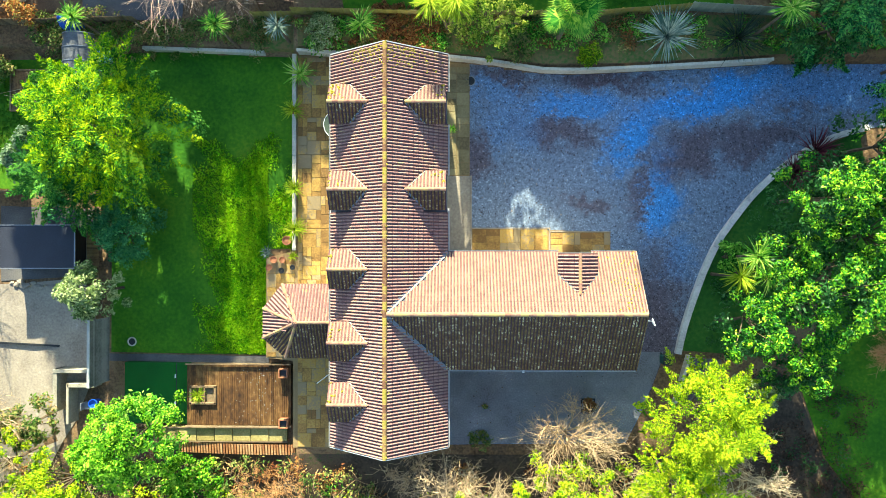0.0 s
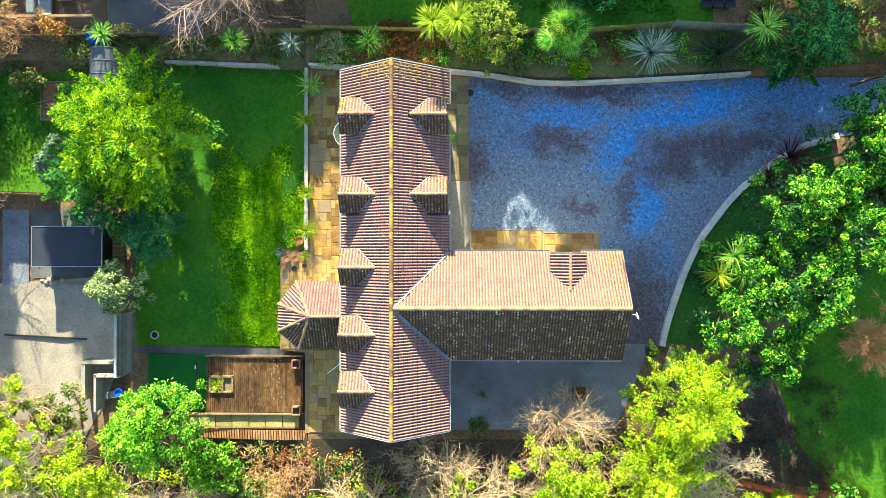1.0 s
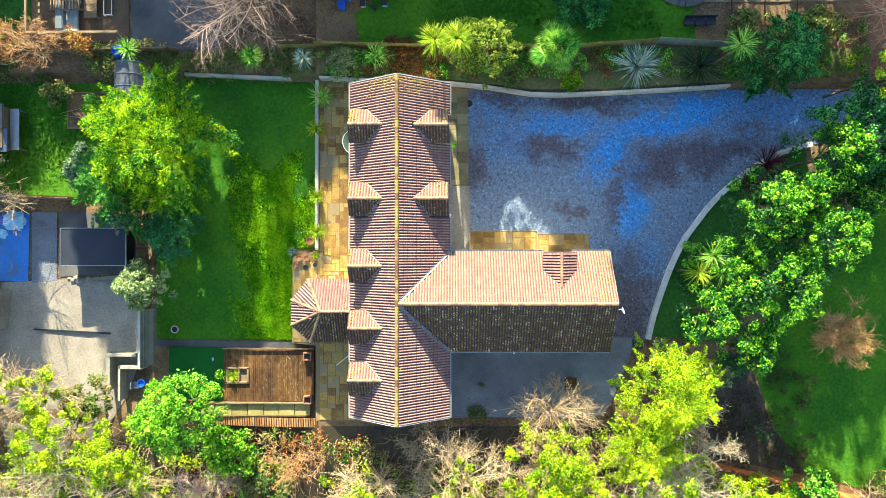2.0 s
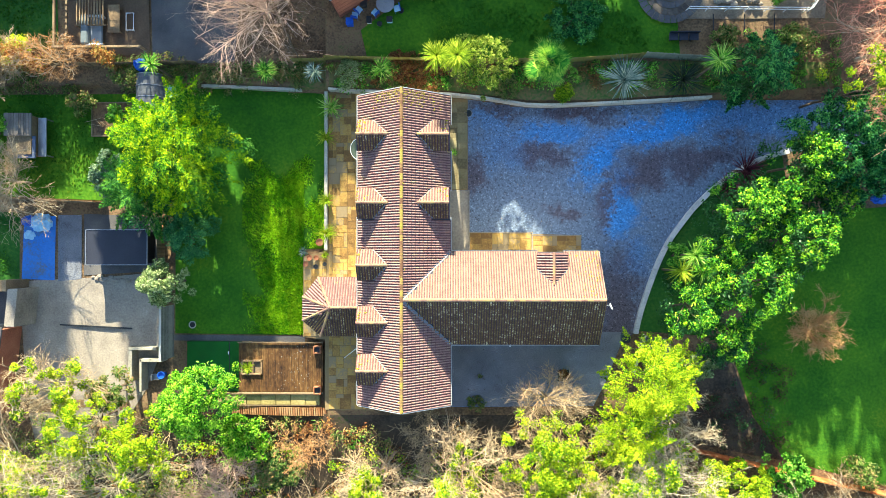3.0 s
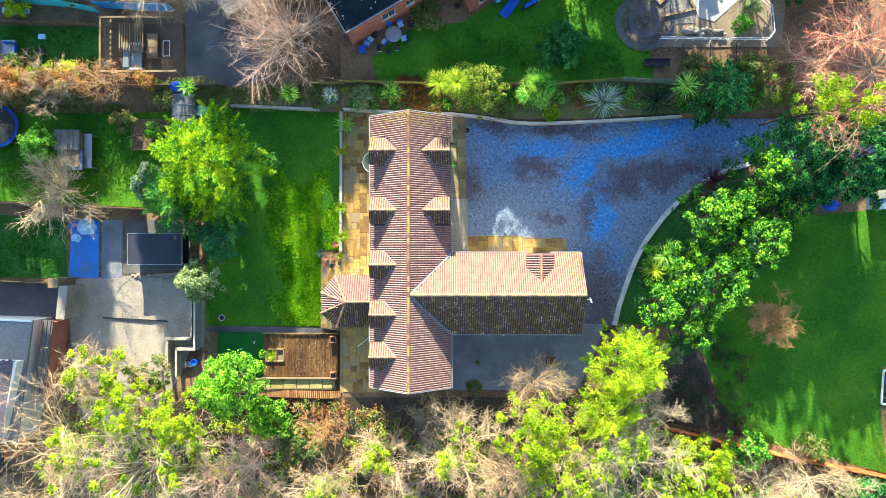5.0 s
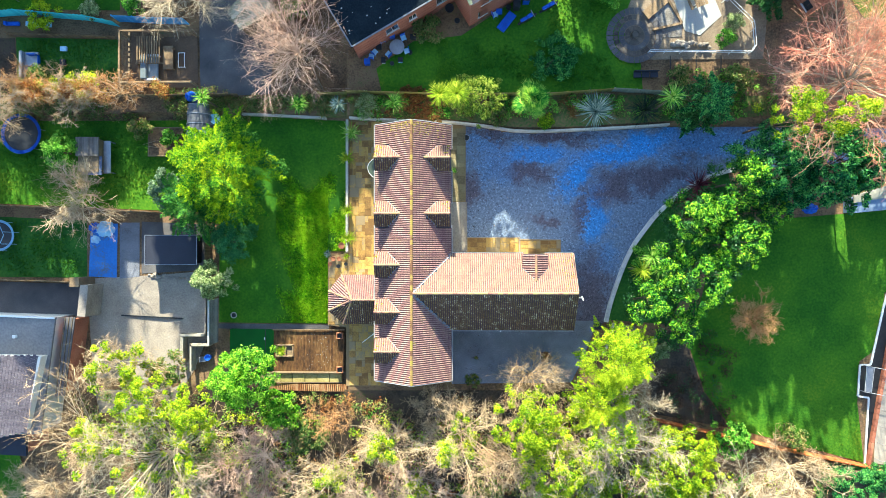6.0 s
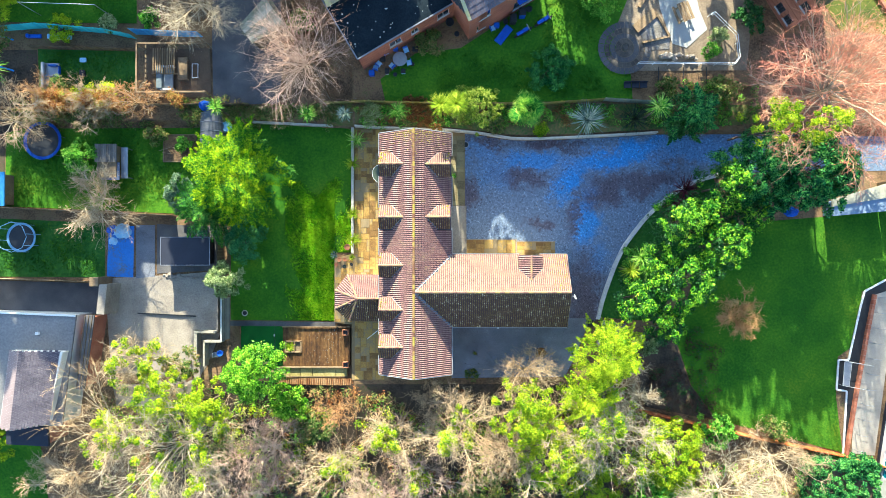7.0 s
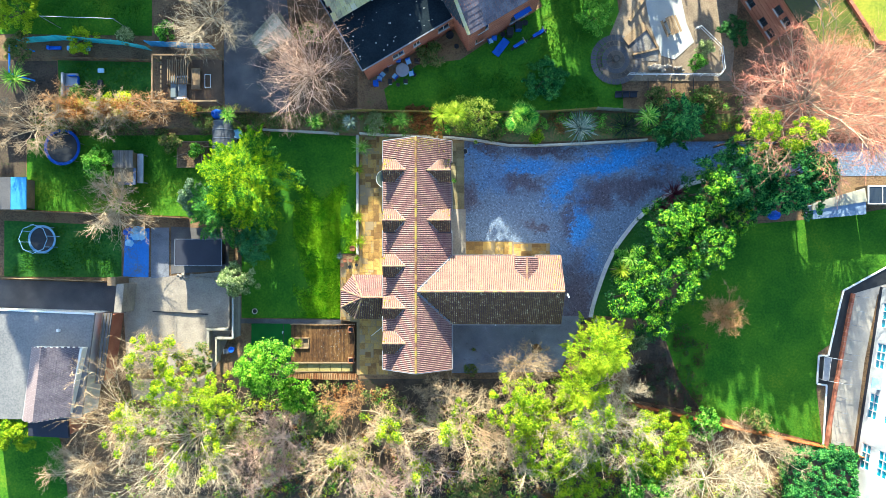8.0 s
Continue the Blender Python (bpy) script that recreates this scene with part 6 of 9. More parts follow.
for i in range(nb):
    x = -17.55 + (i + 0.5) * bw
    spans = [(-11.2, -9.85), (-8.62, -7.26)] if -17.3 < x < -15.6 else [(-11.2, -7.26)]
    for y0, y1 in spans:
        o = part("deck_board", board_me, None, deck)
        o.matrix_basis = Matrix.LocRotScale((x, (y0 + y1) / 2, DZ - 0.03 + drng.uniform(0, 0.006)), Euler((0, 0, drng.uniform(-0.0008, 0.0008))), (bw * 0.97, y1 - y0, 1))
for a, b in (((-17.6, -7.22, -0.2), (-10.7, -7.22, -0.2)), ((-17.6, -11.26, -0.2), (-10.7, -11.26, -0.2))):
    part("rail", beam(bmesh.new(), a, b, 0.09, 0.09), M_TIMBER, deck)
planter = thing("planter", (-16.47, -9.23, -1.4), "square timber planter sunk in the deck", "planter")
for q in ((-17.34, -17.2, -9.82, -8.64), (-15.74, -15.6, -9.82, -8.64), (-17.34, -15.6, -8.76, -8.62), (-17.34, -15.6, -9.84, -9.7), (-16.4, -16.3, -9.8, -8.7)):
    part("planter_side", boxm(*q, -1.4, -0.18, 0.015), M_TIMBER, planter)
part("planter_soil", boxm(-17.2, -15.74, -9.7, -8.76, -1.3, -0.4), M_SOIL, planter)
rosette("yucca", -16.8, -9.25, 0.66, 0.1, L_BLADE_Y, "small yellow spiky yucca in the deck planter", 77, 60, 0.06, base=-0.4)
lantern = None
for x, y in ((-11.12, -7.75), (-11.1, -11.0), (-21.9, -7.75)):
    z = DZ if x > -18 else lie(x, y)
    if lantern is None:
        lantern = thing("box_planter", (0, 0, 0), "square reddish timber box planter with dark soil", "planter", "box planters on the deck")
        for q in ((-0.3, -0.22, -0.3, 0.3), (0.22, 0.3, -0.3, 0.3), (-0.22, 0.22, 0.22, 0.3), (-0.22, 0.22, -0.3, -0.22)):
            part("box_side", boxm(*q, 0, 0.55, 0.01), M_TERRACOTTA, lantern)
        part("box_soil", boxm(-0.22, 0.22, -0.22, 0.22, 0.02, 0.4), M_DARK, lantern)
        lantern.matrix_basis = Matrix.Translation((x, y, z))
    else:
        copy_thing(lantern, Matrix.Translation((x, y, z)))
mat_ob = thing("grass_mat", (-19.9, -9.3, -1.5), "green artificial grass mat in two pieces", "mat")
for q in ((-22.1, -18.6, -1.25), (-18.55, -17.66, -1.15)):
    part("mat_sheet", boxm(q[0], q[1], -11.34, -7.28, -2.3, q[2], 0.01), M_MAT, mat_ob)
part("mat_seam", boxm(-18.6, -18.55, -11.3, -7.3, -1.3, -1.14), M_DARK, mat_ob)
for y in (-8.3, -10.1):
    part("mat_peg", boxm(-18.68, -18.6, y, y + 0.25, -1.25, -1.1), M_WHITE, mat_ob)
# planted trough and rusty edge below the deck
trough = thing("trough", (-15, -11.95, -1.4), "long pale timber trough along the deck edge", "trough")
for i in range(7):
    x = -19.3 + i * 1.19
    part("trough_panel", boxm(x, x + 1.15, -12.25, -11.42, -1.6, -0.42 + 0.02 * (i % 2), 0.015), M_TROUGH, trough)
for y in (-11.38, -12.29):
    part("trough_rail", beam(bmesh.new(), (-19.3, y, -0.36), (-10.95, y, -0.36), 0.07, 0.07), M_FENCE, trough)
rust = thing("sheet_edging", (-13, -12.7, -1.5), "rusty corrugated edging at the top of the bank", "edging", kind="structure")
nr = 60
rust_me = mesh_of("sheet_rib", [(-0.5, -0.19, -1.2), (0.5, -0.19, -1.2), (0.5, 0.19, 0.0), (-0.5, 0.19, 0.0), (-0.3, -0.19, -0.05), (0.3, -0.19, -0.05), (0.3, 0.19, 0.05), (-0.3, 0.19, 0.05)], [(4, 5, 6, 7), (0, 1, 5, 4), (3, 0, 4, 7), (1, 2, 6, 5), (2, 3, 7, 6)], M_RUST)
for i in range(nr):
    x = -18.2 + (i + 0.5) * 11.2 / nr
    o = part("sheet_rib", rust_me, None, rust)
    o.matrix_basis = Matrix.LocRotScale((x, -12.68 - 0.12 * math.sin(i / nr * 3.1), -0.5 + 0.006 * i), None, (11.2 / nr * 0.97, 1.8, 1))
pole = thing("garden_pole", (-8.3, -7.8, 0.0), "pale leaning pole beside the house", "pole")
part("pole_shaft", rod(bmesh.new(), (-8.95, -8.4, 0.02), (-7.15, -6.95, 2.2), 0.03), M_WHITE, pole)

# round glass table by the back wall
tb = thing("round_table", (-7.35, 8.1, 0), "round glass garden table with a pale rim", "table")
part("table_rim", ring(bmesh.new(), (-7.35, 8.1, 1.35), 0.92, 0.025, 40), M_WHITE, tb)
bm = bmesh.new()
bmesh.ops.create_cone(bm, cap_ends=True, segments=40, radius1=0.9, radius2=0.9, depth=0.015, matrix=Matrix.Translation((-7.35, 8.1, 1.35)))
part("tabletop", bm, mat("smoked_glass", [(0.05, 0.07, 0.05), (0.08, 0.10, 0.07)], 1, 5, 0.15, 0), tb)
for k in range(4):
    a = math.pi / 4 + k * math.pi / 2
    part("leg", rod(bmesh.new(), (-7.35 + 0.6 * math.cos(a), 8.1 + 0.6 * math.sin(a), 0), (-7.35 + 0.5 * math.cos(a), 8.1 + 0.5 * math.sin(a), 1.35), 0.025), M_WHITE, tb)

# potted and wall-top plants round the patio
for x, y, r, sd in ((-9.95, 11.5, 0.95, 1), (-10.3, 9.15, 0.7, 2), (-10.2, 4.1, 0.62, 3), (-10.2, 1.55, 0.72, 4)):
    pot(x, y, 0.24, 0.4, M_TERRACOTTA, "terracotta pot on the patio edge", 0.0 if x > -10.2 else 0.22)
    rosette("spiky_plant", x, y, r * 1.3, 0.1, L_BLADE if sd < 2 else L_BLADE_Y, "yellow-green spiky plant in a terracotta pot", 600 + sd, 75, 0.05, base=0.35 if x > -10.2 else 0.6, lo=15, droop=0.9)
for x, y, r, h in ((-11.0, 0.85, 0.3, 0.5), (-11.7, -0.4, 0.22, 0.35), (-11.15, -0.4, 0.2, 0.3), (-12.0, -0.9, 0.2, 0.35), (-11.2, -1.1, 0.18, 0.3), (-10.5, -0.9, 0.16, 0.25)):
    pot(x, y, r, h, M_TERRACOTTA if r > 0.19 else M_DARK, "round brown plant pot on the patio", 0.0 if y < 0 else lie(x, y))
rosette("spiky_plant", -12.35, 0.05, 0.5, 0.0, L_BLADE_S, "pale spiky plant at the lawn corner", 611, 50, 0.05, base=lie(-12.35, 0.05) + 0.3, lo=15)
rosette("spiky_plant", -10.5, -0.2, 0.42, 0.0, L_BLADE_Y, "yellow spiky plant in a small pot", 612, 40, 0.05, base=0.1, lo=15)
rosette("hanging_plant", -0.2, 8.0, 0.35, 0.0, L_BLADE, "small green plant beside the house wall", 613, 50, 0.04, base=0.2)

# ring on the lawn, manhole, drain and bits on the drive
lid = thing("tank_lid", (-21.9, -5.97, lie(-21.9, -5.97)), "round pale-rimmed lid in the lawn", "lid")
part("lid_rim", ring(bmesh.new(), (-21.9, -5.97, lie(-21.9, -5.97) + 0.05), 0.27, 0.05, 24), M_WALLCAP, lid)
bm = bmesh.new()
bmesh.ops.create_cone(bm, cap_ends=True, segments=24, radius1=0.26, radius2=0.26, depth=0.1, matrix=Matrix.Translation((-21.9, -5.97, lie(-21.9, -5.97) + 0.0)))
part("lid_plate", bm, M_DARK, lid)
man = thing("manhole_cover", (0.95, 11.13, 0), "round dark iron manhole cover in the drive", "manhole cover")
bm = bmesh.new()
bmesh.ops.create_cone(bm, cap_ends=True, segments=28, radius1=0.27, radius2=0.26, depth=0.06, matrix=Matrix.Translation((0.98, 11.13, 0.03)))
part("cover_plate", bm, M_DARK, man)
part("cover_ring", ring(bmesh.new(), (0.98, 11.13, 0.03), 0.29, 0.03, 28), M_STEEL, man)
bin_ = thing("wheelie_bin", (13.3, -6.75, 0), "dark green wheelie bin by the steps", "bin")
part("bin_body", boxm(13.05, 13.55, -7.0, -6.45, 0.06, 0.95, 0.04), mat("green_bin", [(0.01, 0.06, 0.05), (0.015, 0.1, 0.08)], 2, 9, 0.5, 0.1), bin_)
part("bin_lid", boxm(13.03, 13.57, -7.03, -6.4, 0.95, 1.03, 0.03), M_DARK, bin_)
for x in (13.1, 13.46):
    part("wheel", rod(bmesh.new(), (x, -6.42, 0.1), (x + 0.06, -6.42, 0.1), 0.1, sides=14), M_DARK, bin_)
# drain with weeds
drain = thing("drain_cover", (8.5, -9.75, 0), "square iron drain cover among dead weeds", "drain cover")
part("drain_frame", boxm(8.05, 8.95, -10.2, -9.3, 0.0, 0.05, 0.02), M_DARK, drain)
for i in range(6):
    part("drain_bar", boxm(8.15 + i * 0.13, 8.2 + i * 0.13, -10.1, -9.4, 0.05, 0.065), M_STEEL, drain)
leafy("weeds", 8.5, -9.75, 0.6, 0.2, L_RUSTY, "dead brown weeds round the drain cover", 620, "tuft", size=0.12, clump=0.25, category="weeds")
leafy("weeds", 1.9, -9.8, 0.2, 0.12, L_BRAMBLE, "small dead weeds on the drive", 621, "tuft", size=0.1, clump=0.2, category="weeds")
leafy("weeds", 1.6, -12.0, 0.8, 0.4, L_BRAMBLE, "green and brown weeds at the drive edge", 622, "tuft", size=0.12, clump=0.25, category="weeds")
# steps down beside the curved wall
steps = thing("steps", (15.2, -7.8, 0), "grey stone garden steps with a pale side wall", "steps", kind="structure")
for i in range(7):
    x = 14.75 + i * 0.32
    part("tread", boxm(x, x + 0.3, -9.4 + 0.1 * i, -6.62 - 0.03 * i, -0.3, 0.42 - i * 0.05, 0.01), M_ASPH, steps)
part("side_wall", prism([(13.85, -9.5), (14.05, -9.5), (14.95, -6.5), (14.75, -6.45)], -0.3, 0.55), M_WALLCAP, steps)
lamp = thing("wall_lamp", (3.9, -6.72, 2.4), "small white lamp under the eaves", "lamp")
part("lamp_body", boxm(3.85, 3.97, -6.86, -6.66, EZ - 0.16, EZ - 0.02, 0.02), M_WHITE, lamp)

# ---- west: yard, sheds and gardens ----
shed = thing("garage", (-27.6, 0.45, -2.6), "low flat-roofed shed with black felt", "shed")
part("shed_wall", boxm(-30.0, -25.25, -0.85, 1.75, -2.7, -0.66), M_DARK, shed)
part("roof", boxm(-30.1, -25.12, -0.95, 1.85, -0.66, -0.52, 0.02), M_BLACK, shed)
for q in ((-30.13, -25.09, -1.0, -0.95), (-30.13, -25.09, 1.85, 1.9), (-30.15, -30.1, -0.95, 1.85), (-25.12, -25.07, -0.95, 1.85)):
    part("roof_trim", boxm(*q, -0.62, -0.48), M_STEEL, shed)
part("door", boxm(-28.6, -27.6, -0.87, -0.85, -2.6, -0.75), M_FENCE, shed)
fence("fence", [(-24.35, 1.5), (-24.35, -4.2)], 1.6, "grey weathered board fence beside the lawn", M_FENCE)
yw = thing("yard_wall", (-25.6, -8.3, -2.5), "stepped pale rendered yard wall with a gap", "wall", kind="structure")
for q in ((-26.9, -24.6, -8.0, -7.75, -1.15), (-26.95, -26.65, -10.6, -7.75, -1.2), (-25.95, -24.1, -8.95, -8.7, -1.1), (-25.98, -25.8, -11.4, -8.7, -1.1), (-24.75, -24.55, -8.0, -0.9, -1.5)):
    part("wall_block", boxm(q[0], q[1], q[2], q[3], -2.8, q[4], 0.02), M_STAINED if q[4] > -1.4 else M_CONC, yw)
chair = thing("garden_chair", (-24.9, -10.3, lie(-24.9, -10.3)), "grey plastic garden chair in the yard", "chair")
gz = lie(-24.9, -10.3)
part("seat", boxm(-25.15, -24.65, -10.55, -10.05, gz + 0.4, gz + 0.45, 0.02), M_STEEL, chair)
part("backrest", boxm(-25.15, -25.08, -10.55, -10.05, gz + 0.45, gz + 0.9, 0.02), M_STEEL, chair)
for dx in (-0.22, 0.22):
    for dy in (-0.22, 0.22):
        part("leg", rod(bmesh.new(), (-24.9 + dx, -10.3 + dy, gz), (-24.9 + dx, -10.3 + dy, gz + 0.41), 0.02), M_STEEL, chair)
pot(-24.35, -10.1, 0.3, 0.75, M_BLUE, "blue plastic water butt", name="water_butt")

# long dark shed at the lawn head with a blue cover on its end
ls = thing("shed", (-25.15, 12.8, -2), "small curved-roof shed in grey sheeting", "shed")
bm = bmesh.new()
rows = []
for y in np.linspace(10.9, 14.6, 9):
    rows.append([bm.verts.new((-25.15 + 1.25 * math.cos(a), y, -2.0 + 1.75 * math.sin(a) ** 0.7 if math.sin(a) > 0 else -2.0)) for a in np.linspace(math.pi, 0, 13)])
for i in range(8):
    for k in range(12):
        bm.faces.new((rows[i][k], rows[i][k + 1], rows[i + 1][k + 1], rows[i + 1][k]))
bm.faces.new(rows[0])
bm.faces.new(rows[-1][::-1])
bmesh.ops.recalc_face_normals(bm, faces=bm.faces)
part("shed_sheeting", bm, mat("grey_sheeting", [(0.05, 0.055, 0.06), (0.1, 0.105, 0.115), (0.16, 0.16, 0.17)], 1, 8, 0.5, 0.2, stretch=(1, 3, 1)), ls)
for y in np.linspace(10.9, 14.6, 5):
    bm = bmesh.new()
    pts = [(-25.15 + 1.27 * math.cos(a), y, -2.0 + 1.77 * math.sin(a) ** 0.7) for a in np.linspace(math.pi * 0.98, math.pi * 0.02, 11)]
    for a, b in zip(pts, pts[1:]):
        beam(bm, a, b, 0.05, 0.05)
    part("shed_rib", bm, M_STEEL, ls)


def crumple(name, x, y, r, h, material, label, seed, category):
    """A crumpled heap of sheet."""
    rng = np.random.default_rng(seed)
    bm = bmesh.new()
    bmesh.ops.create_icosphere(bm, subdivisions=3, radius=1.0)
    z = lie(x, y)
    for v in bm.verts:
        k = 1 + 0.35 * noise.noise(v.co * 2.3 + Vector((seed, 0, 0))) + 0.15 * noise.noise(v.co * 6)
        v.co = Vector((x + v.co.x * r * k, y + v.co.y * r * k * 0.8, z + max(-0.02, v.co.z * h * k)))
    ob = thing(name, (x, y, z), label, category)
    part("sheet", bm, material, ob)
    return ob


crumple("tarpaulin", -25.6, 15.3, 0.7, 1.6, M_BLUE, "crumpled blue tarpaulin behind the shed", 3, "tarpaulin")
crumple("paddling_pool", -35.0, 2.5, 1.0, 0.35, M_LTBLUE, "deflated pale blue paddling pool", 5, "paddling pool")
crumple("paddling_pool", -36.1, 2.7, 0.6, 0.3, M_BLUE, "crumpled blue plastic pool liner", 6, "paddling pool")
crumple("paddling_pool", -36.0, 1.5, 0.5, 0.2, M_LTBLUE, "small pale blue plastic pool", 8, "paddling pool")
pot(-23.6, 13.3, 0.5, 0.9, M_LTBLUE, "pale blue round water tank", name="water_tank")


def trampoline(x, y, r, label, enclosed):
    z = lie(x, y)
    ob = thing("trampoline", (x, y, z), label, "trampoline", "trampolines in the gardens")
    bm = bmesh.new()
    bmesh.ops.create_cone(bm, cap_ends=True, segments=32, radius1=r * 0.86, radius2=r * 0.86, depth=0.02, matrix=Matrix.Translation((x, y, z + 0.75)))
    part("jumping_mat", bm, M_DARK, ob)
    bm = bmesh.new()
    a_, b_ = [], []
    for k in range(36):
        t = 2 * math.pi * k / 36
        a_.append((bm.verts.new((x + r * 0.84 * math.cos(t), y + r * 0.84 * math.sin(t), z + 0.79)), bm.verts.new((x + r * math.cos(t), y + r * math.sin(t), z + 0.81 + 0.02 * (k % 2)))))
    for k in range(36):
        bm.faces.new((a_[k][0], a_[k][1], a_[(k + 1) % 36][1], a_[(k + 1) % 36][0]))
    bmesh.ops.solidify(bm, geom=bm.faces[:], thickness=0.03)
    part("edge_pad", bm, M_LTBLUE if enclosed else M_BLUE, ob)
    n = 6 if not enclosed else 8
    for k in range(n):
        t = 2 * math.pi * k / n + 0.2
        px, py = x + r * math.cos(t), y + r * math.sin(t)
        part("leg", rod(bmesh.new(), (px, py, z), (px, py, z + (2.4 if enclosed else 0.78)), 0.03), M_LTBLUE if enclosed else M_STEEL, ob)
    if enclosed:
        part("top_ring", ring(bmesh.new(), (x, y, z + 2.4), r, 0.03, 8), M_LTBLUE, ob)
    return ob


trampoline(-43.1, 12.0, 2.0, "round trampoline with a blue edge pad", False)
trampoline(-45.3, 1.9, 1.55, "trampoline with a blue frame and tall poles", True)
ph = thing("playhouse", (-35.3, 9.6, -2.6), "grey timber playhouse with a lean-to", "playhouse")
part("playhouse_wall", boxm(-36.9, -34.9, 8.1, 11.3, -2.7, -0.9), M_FENCE, ph)
grey_boards = mat("grey_boards", [(0.10, 0.085, 0.07), (0.18, 0.16, 0.14)], 1, 9, 0.85, 0.2, per="object")
for k in range(11):
    part("roof_board", boxm(-37.0 + k * 0.2, -36.81 + k * 0.2, 9.6, 11.45, -0.9, -0.62 - 0.01 * k), grey_boards, ph)
part("lean_to_roof", boxm(-36.5, -34.6, 7.8, 9.6, -1.1, -1.0), mat("blue_grey_sheet", [(0.06, 0.08, 0.13), (0.1, 0.13, 0.2)], 1, 9, 0.5, 0.1), ph)
part("side_shelf", boxm(-34.7, -34.0, 8.0, 11.2, -1.6, -1.5), M_STEEL, ph)
for y in (8.1, 11.1):
    part("shelf_leg", boxm(-34.1, -34.0, y - 0.05, y + 0.05, -2.7, -1.6), M_STEEL, ph)

fence("fence", [(-47.5, 5.0), (-29.4, 4.15)], 2.3, "low timber fence with a sunny pale cap", M_TIMBER, 0.2)
fence("fence", [(-50, -2.3), (-36.6, -2.75)], 2.0, "low timber fence between yard and lawn", M_TIMBER, 0.2)
fence("fence", [(-50, 15.2), (-33.5, 15.6), (-21, 15.4)], 1.2, "dark timber fence under the hedge row", M_FENCE, 0.2)
fence("painted_fence", [(-47, 23.3), (-42.7, 23.6), (-35.9, 23.0), (-33, 22.4)], 1.7, "long teal painted board fence", M_TEAL, 0.3)
fence("painted_fence", [(-33, 22.9), (-26, 22.5)], 1.9, "bright blue painted board fence", mat("blue_painted_board", [(0.04, 0.22, 0.48), (0.08, 0.38, 0.65)], 0.8, 9, 0.7, 0.15, per="object", spread=0.3), 0.3)
fence("fence", [(-44, 21.6), (-33, 21.2)], 0.9, "low pale rail fence along a lawn", M_FENCE, 0.25)
fence("fence", [(-13, 15.3), (-2.7, 15.0), (8.3, 14.9), (14.6, 15.3)], 1.3, "mossy timber boundary fence", mat("mossy_fence", [(0.13, 0.11, 0.03), (0.24, 0.21, 0.05), (0.2, 0.17, 0.09)], 0.6, 8, 0.9, 0.3, per="object", spread=0.2), 0.18)
fence("fence", [(14.6, 15.3), (20.5, 14.9)], 1.5, "pale green painted boundary fence", mat("pale_green_board", [(0.16, 0.19, 0.15), (0.27, 0.30, 0.24)], 0.6, 8, 0.9, 0.2, per="object", spread=0.2), 0.18)
fence("fence", [(-17.2, 28), (-15.2, 21), (-12.6, 15.6)], 1.2, "tan timber fence beside the track", M_TIMBER, 0.2)
fence("boundary_fence", [(18.4, -15.5), (23.2, -16.5), (29.2, -17.9), (37.6, -19.6), (42.8, -20.9)], 1.5, "rusty red boundary fence below the lawn", mat("rust_red_board", [(0.28, 0.06, 0.015), (0.42, 0.12, 0.03), (0.45, 0.2, 0.06)], 0.4, 8, 0.8, 0.2, per="object", spread=0.3), 0.3, thick=0.12)

# pergola with garden seats
pg = thing("pergola", (-28.7, 18.9, -1.5), "open timber pergola with pale beams", "pergola")
PZ = 0.65
for x in (-32.1, -28.7, -25.3):
    for y in (16.5, 21.3):
        part("post", boxm(x - 0.08, x + 0.08, y - 0.08, y + 0.08, lie(x, y) - 0.1, PZ, 0.01), M_TIMBER, pg)
for a, b in (((-32.25, 21.35, PZ), (-25.1, 21.35, PZ)), ((-32.1, 16.4, PZ), (-32.1, 21.5, PZ)), ((-32.25, 16.45, PZ), (-25.1, 16.45, PZ))):
    part("beam", beam(bmesh.new(), a, b, 0.16, 0.2), M_TIMBER, pg)
for i in range(9):
    part("slat", boxm(-31.4, -31.25 + 0.0, 17 + i * 0.5, 17.3 + i * 0.5, PZ - 0.5, PZ - 0.3), M_FENCE, pg)
for i in range(10):
    part("slat", boxm(-31.0 + i * 0.24, -30.9 + i * 0.24, 18.6, 21.2, -0.6, -0.52), M_TIMBER, pg)
for x0, x1 in ((-31.1, -28.5),):
    part("slat_rail", boxm(x0, x1, 18.55, 18.65, -0.68, -0.6), M_FENCE, pg)
    for xx in (x0, x1):
        part("slat_post", boxm(xx - 0.05, xx + 0.05, 18.55, 18.65, -1.6, -0.6), M_FENCE, pg)
patch("pergola_floor", [(-32.2, 21.4), (-25.2, 21.3), (-25.2, 16.3), (-32.2, 16.4)], mat("dark_brown_paving", [(0.08, 0.05, 0.03), (0.17, 0.11, 0.065)], 0.8, 9, 0.9, 0.3), 0.04, 1.5, "dark brown paved floor under the pergola", "paving")
sofa = thing("garden_sofa", (-29.8, 18.2, -1.4), "grey garden sofa with pale arms", "sofa")
sz = lie(-29.8, 18.2) + 0.04
part("seat", boxm(-30.1, -29.1, 17.2, 19.3, sz + 0.2, sz + 0.45, 0.06), mat("grey_cushion", [(0.16, 0.19, 0.2), (0.26, 0.29, 0.3)], 2, 12, 0.9, 0.2), sofa)
part("backrest", boxm(-30.7, -30.1, 17.1, 19.5, sz + 0.2, sz + 0.85, 0.08), mat("slate_cushion", [(0.10, 0.13, 0.14), (0.18, 0.21, 0.22)], 2, 12, 0.9, 0.2), sofa)
for y in (17.0, 19.35):
    part("armrest", boxm(-30.4, -29.0, y, y + 0.18, sz, sz + 0.62, 0.03), M_WHITE, sofa)
gt = thing("garden_table", (-28.0, 18.9, -1.4), "long brown wooden garden table", "table")
